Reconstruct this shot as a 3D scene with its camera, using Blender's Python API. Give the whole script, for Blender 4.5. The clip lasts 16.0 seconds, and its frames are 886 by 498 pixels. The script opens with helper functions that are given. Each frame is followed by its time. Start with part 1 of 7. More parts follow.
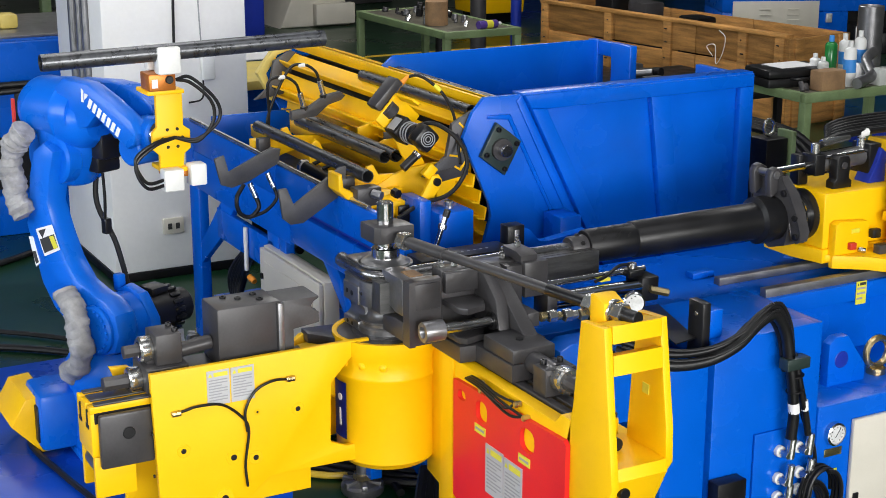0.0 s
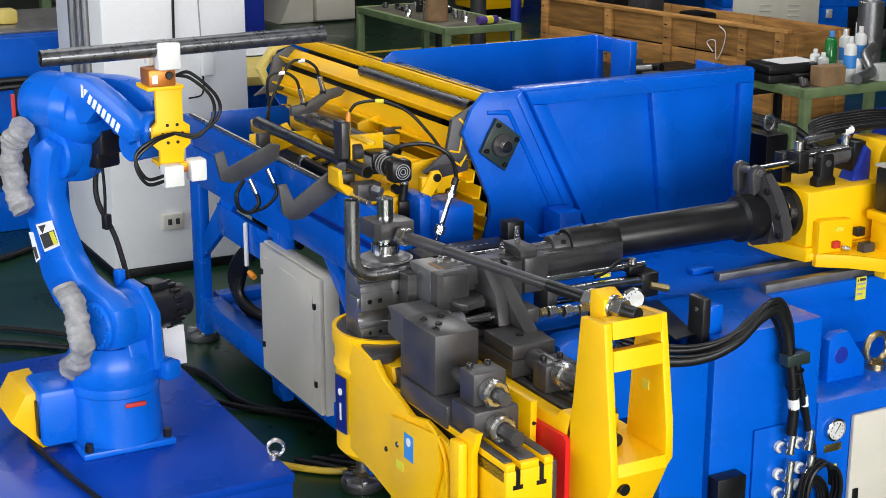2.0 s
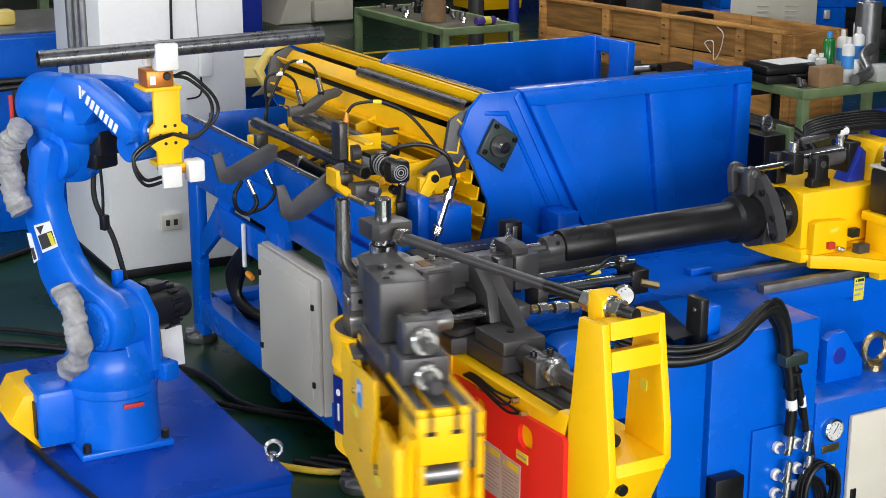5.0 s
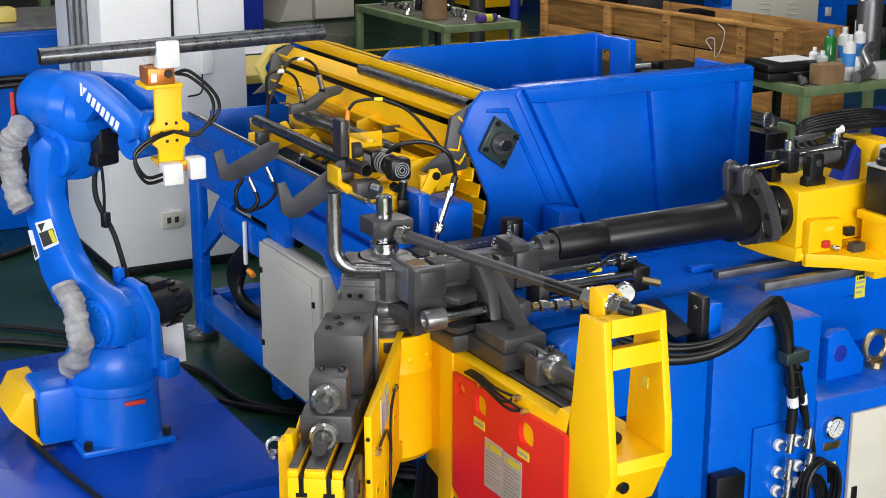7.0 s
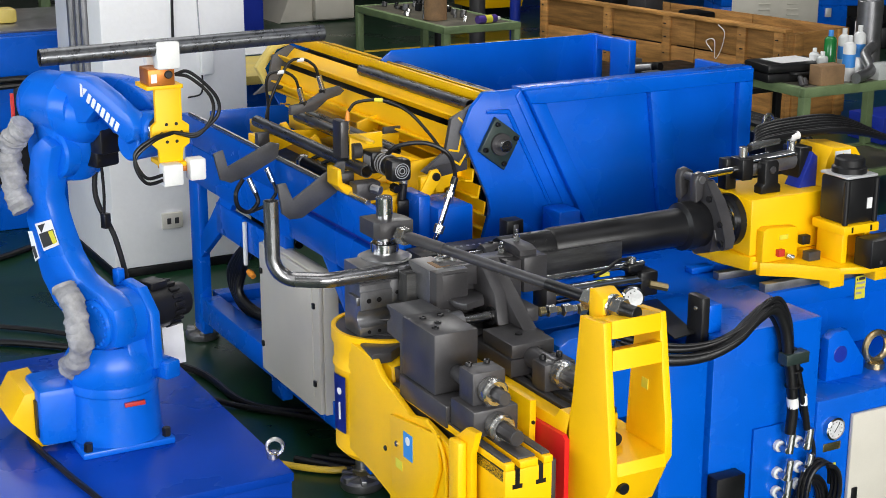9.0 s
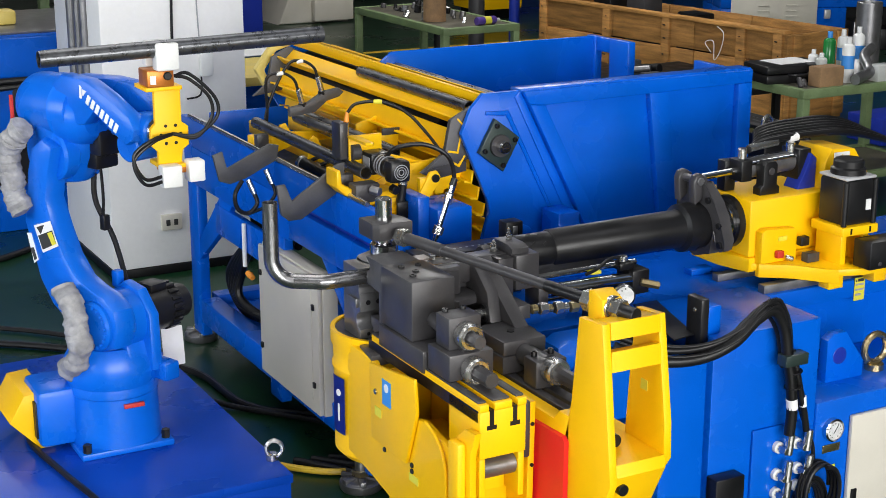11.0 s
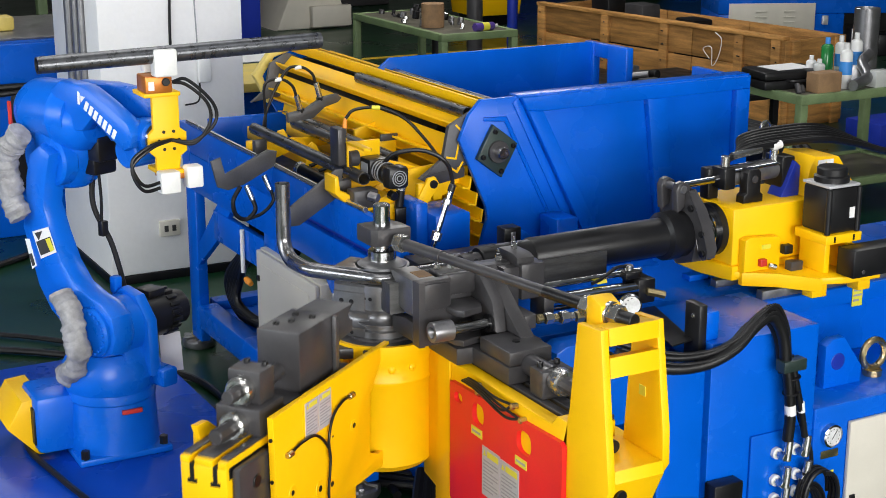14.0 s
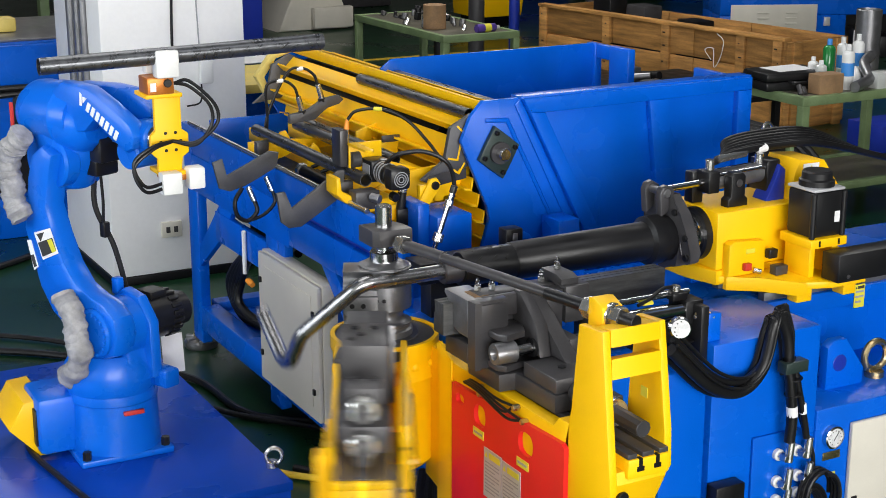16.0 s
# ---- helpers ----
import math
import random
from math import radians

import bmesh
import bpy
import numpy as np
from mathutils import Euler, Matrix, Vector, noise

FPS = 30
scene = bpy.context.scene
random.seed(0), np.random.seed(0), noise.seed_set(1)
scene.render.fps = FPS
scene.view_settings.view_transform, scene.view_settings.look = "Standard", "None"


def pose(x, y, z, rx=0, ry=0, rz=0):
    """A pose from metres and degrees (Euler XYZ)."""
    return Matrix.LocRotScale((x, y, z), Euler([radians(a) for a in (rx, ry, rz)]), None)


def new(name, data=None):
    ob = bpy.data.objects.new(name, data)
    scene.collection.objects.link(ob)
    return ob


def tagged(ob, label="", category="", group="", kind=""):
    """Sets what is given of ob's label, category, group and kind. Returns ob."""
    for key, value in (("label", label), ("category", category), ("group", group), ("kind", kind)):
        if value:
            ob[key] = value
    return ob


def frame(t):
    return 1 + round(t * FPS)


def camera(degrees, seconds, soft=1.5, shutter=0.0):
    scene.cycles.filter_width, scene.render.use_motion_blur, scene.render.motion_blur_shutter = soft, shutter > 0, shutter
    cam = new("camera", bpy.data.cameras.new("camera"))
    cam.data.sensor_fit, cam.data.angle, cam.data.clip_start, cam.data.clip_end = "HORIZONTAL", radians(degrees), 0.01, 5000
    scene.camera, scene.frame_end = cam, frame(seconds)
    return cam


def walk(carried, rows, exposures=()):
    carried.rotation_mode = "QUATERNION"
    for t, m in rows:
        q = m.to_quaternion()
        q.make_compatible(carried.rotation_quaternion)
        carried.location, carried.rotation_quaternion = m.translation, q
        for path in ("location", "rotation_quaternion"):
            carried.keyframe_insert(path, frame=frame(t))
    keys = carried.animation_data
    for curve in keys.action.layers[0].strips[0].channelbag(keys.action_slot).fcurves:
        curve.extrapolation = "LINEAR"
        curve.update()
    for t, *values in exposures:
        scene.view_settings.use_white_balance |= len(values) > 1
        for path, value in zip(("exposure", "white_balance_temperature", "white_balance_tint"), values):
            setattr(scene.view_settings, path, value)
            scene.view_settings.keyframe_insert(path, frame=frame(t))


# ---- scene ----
# ---- camera: a long lens on a stand that trembles a little ----
EYE = (-2.1234, -4.3422, 2.5348)
cam = camera(32.64, 16.0, soft=0.6, shutter=1.0)
SWAY = [
    (0, 74.2400, -28.3240), (0.5, 74.2721, -28.3741), (1, 74.2721, -28.4431), (1.2, 74.2411, -28.4075),
    (1.5, 74.2068, -28.3741), (2, 74.0774, -28.3240), (2.5, 74.0774, -28.3240), (3, 74.0431, -28.3574),
    (3.5, 74.0431, -28.3908), (4, 74.1758, -28.4264), (6.5, 73.9779, -28.3574), (7, 74.0110, -28.3574),
    (7.5, 73.9468, -28.3062), (8, 73.9447, -28.2550), (8.5, 73.9789, -28.3574), (9, 74.0431, -28.3574),
    (11.5, 74.1095, -28.3908), (12, 74.1416, -28.3574), (12.5, 74.2079, -28.2895), (13, 74.2400, -28.3240),
    (13.5, 74.2400, -28.3574), (14, 74.3224, -28.4587), (14.5, 74.4026, -28.4932), (15, 74.4026, -28.4598),
    (15.5, 74.3384, -28.3908), (16, 74.3705, -28.3908),
]
walk(cam, [(t, pose(*EYE, rx, 0, rz)) for t, rx, rz in SWAY], exposures=[(0.0, -0.09), (16.0, -0.09)])

# ---- daylight through side windows, with added fill lamps at the roof ----
world = bpy.data.worlds.new("sky")
scene.world = world
world.use_nodes = True
wn = world.node_tree.nodes
sky = wn.new("ShaderNodeTexSky")
sky.sky_type, sky.sun_disc, sky.sun_elevation, sky.sun_rotation = "NISHITA", False, radians(50), radians(200)
world.node_tree.links.new(sky.outputs[0], wn["Background"].inputs[0])
wn["Background"].inputs[1].default_value = 0.12


def window_light(name, m, sx, sy, watts, colour=(1.0, 0.98, 0.95)):
    d = bpy.data.lights.new(name, "AREA")
    d.shape, d.size, d.size_y, d.energy, d.color = "RECTANGLE", sx, sy, watts, colour
    ob = new(name, d)
    ob.matrix_basis = m
    return ob


ROOF = 5.6
# unseen lamps added at roof height, moved and tuned to brighten pillar and crate
for lx, ly, w in ((-2.5, -3.0, 35), (1.5, -3.0, 30), (-0.9, 1.3, 45), (0.5, 2.3, 45), (5.0, 2.0, 85), (5.0, 8.0, 190), (1.0, 8.0, 100)):
    window_light("skylight_light", pose(lx, ly, ROOF - 0.02), 1.6, 2.6, w)
window_light("window_light", pose(-6.93, 0.5, 2.6, 0, -90, 0), 2.0, 7.0, 330, (0.93, 0.97, 1.0))
window_light("window_light", pose(-1.7, -8.93, 2.6, 90, 0, 0), 9.0, 2.6, 1140, (1.0, 0.985, 0.96))


# ---- materials ----
def mat(name, base, rough=0.5, metal=0.0, vary=0.12, scale=6.0, bump=0.0, bscale=120.0, spec=0.5, coat=0.0, stain=None, per=0.0, stretch=None):
    """Principled surface: base colour with broad mottling, fine grain, roughness variation and relief."""
    m = bpy.data.materials.new(name)
    m.use_nodes = True
    nt = m.node_tree
    n, l = nt.nodes, nt.links
    b = n["Principled BSDF"]
    co = n.new("ShaderNodeTexCoord")
    src = co.outputs["Object"]
    if stretch:
        mp = n.new("ShaderNodeMapping")
        mp.inputs["Scale"].default_value = stretch
        l.new(src, mp.inputs[0])
        src = mp.outputs[0]
    n1, n2 = n.new("ShaderNodeTexNoise"), n.new("ShaderNodeTexNoise")
    n1.inputs["Scale"].default_value, n1.inputs["Detail"].default_value = scale, 5
    n2.inputs["Scale"].default_value, n2.inputs["Detail"].default_value = bscale, 3
    l.new(src, n1.inputs[0]), l.new(src, n2.inputs[0])
    ramp = n.new("ShaderNodeValToRGB")
    lo = [c * (1 - vary) for c in base]
    hi = [min(1, c * (1 + vary)) for c in base]
    if stain:
        lo = stain
    ramp.color_ramp.elements[0].position, ramp.color_ramp.elements[1].position = 0.32, 0.68
    ramp.color_ramp.elements[0].color, ramp.color_ramp.elements[1].color = (*lo, 1), (*hi, 1)
    l.new(n1.outputs[0], ramp.inputs[0])
    mix = n.new("ShaderNodeMix")
    mix.data_type, mix.blend_type = "RGBA", "MULTIPLY"
    mix.inputs[0].default_value = 1.0
    r2 = n.new("ShaderNodeMapRange")
    r2.inputs[1].default_value, r2.inputs[2].default_value = 0.3, 0.7
    r2.inputs[3].default_value, r2.inputs[4].default_value = 1 - vary * 0.8, 1.0
    l.new(n2.outputs[0], r2.inputs[0])
    l.new(ramp.outputs[0], mix.inputs[6]), l.new(r2.outputs[0], mix.inputs[7])
    out = mix.outputs[2]
    if per:
        oi = n.new("ShaderNodeObjectInfo")
        hs = n.new("ShaderNodeHueSaturation")
        mr = n.new("ShaderNodeMapRange")
        mr.inputs[3].default_value, mr.inputs[4].default_value = 1 - per, 1 + per
        l.new(oi.outputs["Random"], mr.inputs[0])
        l.new(mr.outputs[0], hs.inputs["Value"])
        l.new(out, hs.inputs["Color"])
        out = hs.outputs[0]
    l.new(out, b.inputs["Base Color"])
    rr = n.new("ShaderNodeMapRange")
    rr.inputs[1].default_value, rr.inputs[2].default_value = 0.3, 0.7
    rr.inputs[3].default_value, rr.inputs[4].default_value = max(0.03, rough * 0.8), min(1, rough * 1.2)
    l.new(n1.outputs[0], rr.inputs[0]), l.new(rr.outputs[0], b.inputs["Roughness"])
    b.inputs["Metallic"].default_value = metal
    b.inputs["Specular IOR Level"].default_value = spec
    b.inputs["Coat Weight"].default_value = coat
    b.inputs["Coat Roughness"].default_value = 0.15
    if bump:
        bp = n.new("ShaderNodeBump")
        bp.inputs["Strength"].default_value, bp.inputs["Distance"].default_value = bump, 0.002
        l.new(n2.outputs[0], bp.inputs["Height"])
        l.new(bp.outputs[0], b.inputs["Normal"])
    return m


BLUE = mat("blue machine paint", (0.0, 0.106, 0.61), 0.27, vary=0.10, scale=3.0, bump=0.10, bscale=200, spec=0.30)
ROBOT = mat("robot blue paint", (0.002, 0.128, 0.66), 0.30, vary=0.08, bump=0.06, bscale=300, spec=0.35)
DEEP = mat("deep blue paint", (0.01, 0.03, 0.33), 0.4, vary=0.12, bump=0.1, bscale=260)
YELLOW = mat("yellow machine paint", (0.93, 0.535, 0.0012), 0.42, vary=0.04, scale=4, bump=0.08, bscale=220, spec=0.32)
PALE = mat("faded yellow primer", (0.72, 0.56, 0.14), 0.55, vary=0.1)
RED = mat("red plate paint", (0.80, 0.020, 0.022), 0.42, vary=0.06, bump=0.06, bscale=200, spec=0.4)
IRON = mat("blackened steel", (0.052, 0.050, 0.053), 0.38, 0.12, vary=0.14, scale=9, bump=0.10, bscale=110, spec=0.45)
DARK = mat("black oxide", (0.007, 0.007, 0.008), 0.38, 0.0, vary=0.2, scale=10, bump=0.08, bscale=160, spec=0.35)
GREY = mat("ground steel", (0.24, 0.24, 0.25), 0.36, 0.8, vary=0.12, scale=18, bump=0.1, bscale=140)
FINGER = mat("grey burnt steel", (0.085, 0.085, 0.09), 0.5, 0.35, vary=0.15, scale=10, bump=0.1, bscale=120)
BAR = mat("dark ground bar", (0.10, 0.10, 0.10), 0.35, 0.6, vary=0.2, scale=12, stretch=(1, 8, 8))
CHROME = mat("polished steel", (0.62, 0.62, 0.63), 0.16, 1.0, vary=0.08, scale=20)
TUBE = mat("raw steel tube", (0.30, 0.30, 0.31), 0.27, 0.95, vary=0.22, scale=9, bump=0.05, bscale=60, stretch=(1, 6, 6))
STOCK = mat("oiled steel tube", (0.13, 0.135, 0.145), 0.30, 0.8, vary=0.25, scale=9, stretch=(6, 1, 6))
RUBBER = mat("black rubber hose", (0.008, 0.008, 0.009), 0.40, vary=0.2, bump=0.1, bscale=300, spec=0.35)
PLASTIC = mat("black plastic", (0.011, 0.011, 0.012), 0.36, vary=0.12, bump=0.1, bscale=300, spec=0.35)
WHITE = mat("white plastic", (0.76, 0.77, 0.76), 0.4, vary=0.05)
PAPER = mat("white paper", (0.80, 0.80, 0.80), 0.75, vary=0.04)
BRASS = mat("brass fitting", (0.62, 0.50, 0.27), 0.28, 0.95, vary=0.15)
COPPER = mat("anodised orange block", (0.52, 0.17, 0.025), 0.35, 0.5, vary=0.15)
ZINC = mat("zinc fitting", (0.60, 0.60, 0.58), 0.25, 0.95, vary=0.15)
PLASTER = mat("white painted plaster", (0.88, 0.88, 0.88), 0.7, vary=0.035, scale=2.2, bump=0.25, bscale=45)
BEIGE = mat("beige cabinet paint", (0.62, 0.59, 0.51), 0.45, vary=0.04, bump=0.1, bscale=300)
FLOOR = mat("green epoxy floor", (0.006, 0.037, 0.013), 0.30, vary=0.3, scale=1.6, bump=0.05, bscale=30)
LINE = mat("yellow floor paint", (0.62, 0.42, 0.03), 0.5, vary=0.15, scale=10)
WOOD = mat("crate pine boards", (0.50, 0.25, 0.070), 0.65, vary=0.40, scale=3.0, bump=0.3, bscale=40, per=0.22, stretch=(1, 1, 9))
GREEN = mat("green table paint", (0.17, 0.24, 0.11), 0.5, vary=0.16, scale=8)
STEELTOP = mat("greasy steel tabletop", (0.14, 0.13, 0.10), 0.45, 0.4, vary=0.3, scale=8)
CLOTH = mat("grey dust sleeve", (0.31, 0.31, 0.32), 0.7, vary=0.25, scale=24, bump=1.0, bscale=60)
WALLM = mat("hall wall paint", (0.20, 0.20, 0.19), 0.7, vary=0.08, scale=1.0)
ROOFM = mat("roof sheet", (0.16, 0.16, 0.16), 0.7, vary=0.06)
SIGN_Y = mat("sign yellow", (0.72, 0.66, 0.05), 0.5, vary=0.05)
INK = mat("printing ink", (0.03, 0.03, 0.03), 0.6, vary=0.05)
GREYINK = mat("grey print", (0.33, 0.34, 0.36), 0.6, vary=0.05)
SKYBLUE = mat("sky blue print", (0.05, 0.28, 0.75), 0.5, vary=0.05)
SHEET = mat("silver label film", (0.52, 0.53, 0.55), 0.35, 0.2, vary=0.06)
REDINK = mat("red print", (0.55, 0.03, 0.02), 0.5, vary=0.05)
ORANGE = mat("orange boot", (0.85, 0.30, 0.03), 0.45, vary=0.05)
CARD = mat("brown cardboard", (0.30, 0.18, 0.09), 0.8, vary=0.2, scale=12)
GLASSG = mat("green bottle", (0.02, 0.22, 0.05), 0.15, vary=0.1)
CLEAR = mat("clear plastic", (0.55, 0.57, 0.55), 0.2, vary=0.1)
PLINTH = mat("plinth blue paint", (0.003, 0.058, 0.46), 0.3, vary=0.12, scale=3.0, bump=0.08, bscale=200, spec=0.3)
DIAL = mat("gauge dial", (0.66, 0.67, 0.67), 0.3, vary=0.1, scale=40)
SLOT = mat("dark cut slot", (0.003, 0.003, 0.003), 0.5, vary=0.05)
CASTG = mat("dark green cast iron", (0.03, 0.05, 0.045), 0.45, 0.2, vary=0.2)
PURPLE = mat("purple can print", (0.09, 0.05, 0.28), 0.3, vary=0.1)


# ---- mesh tools ----
from mathutils.geometry import tessellate_polygon


def V(*a):
    return Vector(a)


def box(bm, lo, hi, bev=0.003, m=None, seg=2):
    c = [(a + b) / 2 for a, b in zip(lo, hi)]
    s = [abs(b - a) for a, b in zip(lo, hi)]
    mm = Matrix.Translation(c) @ Matrix.Diagonal((*s, 1))
    if m is not None:
        mm = m @ mm
    vs = bmesh.ops.create_cube(bm, size=1, matrix=mm)["verts"]
    if bev:
        es = list({e for v in vs for e in v.link_edges})
        bmesh.ops.bevel(bm, geom=es, offset=min(bev, min(s) * 0.4), segments=seg, affect="EDGES", profile=0.5)
    return bm


def axis_frame(a, b):
    a, b = Vector(a), Vector(b)
    q = (b - a).to_track_quat("Z", "Y").to_matrix().to_4x4()
    return Matrix.Translation(a) @ q, (b - a).length


def lathe(bm, a, b, prof, seg=28):
    """Turned body: prof is (radius, distance from a towards b)."""
    m, ln = axis_frame(a, b)
    rings = []
    for r, h in prof:
        if r < 1e-5:
            rings.append([bm.verts.new(m @ V(0, 0, h))])
        else:
            rings.append([bm.verts.new(m @ V(r * math.cos(2 * math.pi * k / seg), r * math.sin(2 * math.pi * k / seg), h)) for k in range(seg)])
    for p, q in zip(rings, rings[1:]):
        for k in range(seg):
            f = [p[k % len(p)], p[(k + 1) % len(p)], q[(k + 1) % len(q)], q[k % len(q)]]
            f = list(dict.fromkeys(f))
            if len(f) > 2:
                bm.faces.new(f)
    return bm


def cyl(bm, a, b, r, r2=None, seg=20, bev=0.002):
    ln = (Vector(b) - Vector(a)).length
    r2 = r if r2 is None else r2
    e = min(bev, r * 0.3, r2 * 0.3, ln * 0.3)
    return lathe(bm, a, b, [(0, 0), (r - e, 0), (r, e), (r2, ln - e), (r2 - e, ln), (0, ln)], seg)


def ring(bm, a, b, ro, ri, seg=28):
    ln = (Vector(b) - Vector(a)).length
    return lathe(bm, a, b, [(ri, 0), (ro, 0), (ro, ln), (ri, ln), (ri, 0)], seg)


def prism(bm, pts, axis, lo, hi, bev=0.003, m=None):
    """A flat outline of (u, v) extruded along an axis: x -> (y, z), y -> (x, z), z -> (x, y)."""
    def put(u, v, w):
        return {"x": (w, u, v), "y": (u, w, v), "z": (u, v, w)}[axis]
    va = [bm.verts.new(put(u, v, lo)) for u, v in pts]
    vb = [bm.verts.new(put(u, v, hi)) for u, v in pts]
    n = len(pts)
    fs = [bm.faces.new(va[::-1]), bm.faces.new(vb)] + [bm.faces.new((va[k], va[(k + 1) % n], vb[(k + 1) % n], vb[k])) for k in range(n)]
    bmesh.ops.recalc_face_normals(bm, faces=fs)
    if bev:
        es = list({e for f in fs[:2] for e in f.edges})
        bmesh.ops.bevel(bm, geom=es, offset=bev, segments=2, affect="EDGES", profile=0.5)
    if m is not None:
        bmesh.ops.transform(bm, matrix=m, verts=bm.verts)
    return bm


def holed(bm, outer, holes, axis, lo, hi):
    """A flat outline with cut-outs, extruded along an axis like prism()."""
    def put(u, v, w):
        return {"x": (w, u, v), "y": (u, w, v), "z": (u, v, w)}[axis]
    loops = [outer, *holes]
    flat = [p for lp in loops for p in lp]
    tris = tessellate_polygon([[V(u, v, 0) for u, v in lp] for lp in loops])
    va, vb = [bm.verts.new(put(u, v, lo)) for u, v in flat], [bm.verts.new(put(u, v, hi)) for u, v in flat]
    for i, j, k in tris:
        bm.faces.new((va[i], va[j], va[k])), bm.faces.new((vb[k], vb[j], vb[i]))
    at = 0
    for lp in loops:
        for k in range(len(lp)):
            a, b = at + k, at + (k + 1) % len(lp)
            bm.faces.new((va[a], va[b], vb[b], vb[a]))
        at += len(lp)
    return bm


def oval(y, z, w, h, n=20, e=0.75):
    """A rounded outline about (y, z)."""
    return [(y + w * math.copysign(abs(math.cos(a)) ** e, math.cos(a)), z + h * math.copysign(abs(math.sin(a)) ** e, math.sin(a))) for a in [k * 2 * math.pi / n for k in range(n)]]


def smooth_path(pts, sub=8):
    p = [Vector(q) for q in pts]
    p = [p[0] * 2 - p[1]] + p + [p[-1] * 2 - p[-2]]
    out = []
    for i in range(1, len(p) - 2):
        for k in range(sub):
            t = k / sub
            a, b, c, d = p[i - 1], p[i], p[i + 1], p[i + 2]
            out.append(0.5 * ((2 * b) + (c - a) * t + (2 * a - 5 * b + 4 * c - d) * t * t + (3 * b - a - 3 * c + d) * t ** 3))
    return out + [p[-2]]


def sweep(bm, pts, r, seg=10, sub=8, rib=None):
    """A round hose or bar through points; rib: a function of the share of its length that scales its radius."""
    path = smooth_path(pts, sub) if sub else [Vector(q) for q in pts]
    up, rings = None, []
    for i, c in enumerate(path):
        d = (path[min(i + 1, len(path) - 1)] - path[max(i - 1, 0)]).normalized()
        if up is None:
            up = d.orthogonal().normalized()
        up = (up - d * up.dot(d)).normalized()
        side = d.cross(up)
        rr = r * (rib(i / (len(path) - 1)) if rib else 1)
        rings.append([bm.verts.new(c + rr * (math.cos(2 * math.pi * k / seg) * up + math.sin(2 * math.pi * k / seg) * side)) for k in range(seg)])
    for p, q in zip(rings, rings[1:]):
        for k in range(seg):
            bm.faces.new((p[k], p[(k + 1) % seg], q[(k + 1) % seg], q[k]))
    bm.faces.new(rings[0][::-1]), bm.faces.new(rings[-1])
    return bm


def B():
    return bmesh.new()


def part(name, bm, material, parent=None, label="", m=None):
    """Links a bmesh as one mesh object, under a thing or a part."""
    me = bpy.data.meshes.new(name)
    bmesh.ops.recalc_face_normals(bm, faces=bm.faces)
    bm.to_mesh(me)
    bm.free()
    for p in me.polygons:
        p.use_smooth = True
    me.set_sharp_from_angle(angle=0.6)
    me.materials.append(material)
    ob = new(name, me)
    if parent is not None:
        ob.parent = parent
    if m is not None:
        ob.matrix_basis = m
    if label:
        ob["label"] = label
    return ob


def thing(name, label, category, m=None, group="", kind=""):
    e = new(name)
    e.empty_display_size = 0.1
    if m is not None:
        e.matrix_basis = m
    return tagged(e, label, category, group, kind)


def solo(name, bm, material, label, category, m=None, group="", kind=""):
    return tagged(part(name, bm, material, None, "", m), label, category, group, kind)


def bolt(parent, a, b, r, material=DARK, name="bolt"):
    """A socket screw head from a to b."""
    a, b = Vector(a), Vector(b)
    ln = (b - a).length
    bm = lathe(B(), a, b, [(0, 0), (r, 0), (r, ln * 0.85), (r * 0.88, ln), (r * 0.5, ln), (r * 0.5, ln * 0.5), (0, ln * 0.5)], 12)
    return part(name, bm, material, parent)


def hexnut(parent, a, b, r, material=ZINC, name="nut"):
    return part(name, cyl(B(), a, b, r, seg=6, bev=0.001), material, parent)


def sticker(parent, o, u, v, w, h, base=SHEET, bars=6, head=None, name="label_plate", bar=GREYINK, lab=""):
    """A thin printed plate at corner o, along unit vectors u (width) and v (down), with plain bars for its print."""
    o, u, v = Vector(o), Vector(u).normalized(), Vector(v).normalized()
    n = u.cross(v)
    rot = Matrix(((*u, 0), (*v, 0), (*n, 0), (0, 0, 0, 1))).transposed()
    m = Matrix.Translation(o) @ rot
    pl = part(name, box(B(), (0, 0, -0.0015), (w, h, 0.0015), 0, m), base, parent, lab)
    y0 = 0.06 * h
    if head:
        part("header_bar", box(B(), (w * 0.3, y0, -0.0022), (w * 0.92, y0 + h * 0.12, 0.0022), 0, m), head, pl)
        bmt = B()
        vs = [bmt.verts.new(m @ V(w * x, y, 0.0022)) for x, y in ((0.06, y0 + h * 0.12), (0.24, y0 + h * 0.12), (0.15, y0))]
        vs2 = [bmt.verts.new(m @ V(w * x, y, -0.0022)) for x, y in ((0.06, y0 + h * 0.12), (0.24, y0 + h * 0.12), (0.15, y0))]
        bmt.faces.new(vs), bmt.faces.new(vs2)
        part("warning_triangle", bmt, head, pl)
        y0 += h * 0.2
    if bars:
        step = (h * 0.92 - y0) / bars
        bmb = B()
        for k in range(bars):
            box(bmb, (w * 0.08, y0 + k * step, -0.002), (w * (0.9 - 0.25 * ((k * 7) % 3 == 2)), y0 + k * step + step * 0.4, 0.002), 0, m)
        part("print_bars", bmb, bar, pl)
    return pl


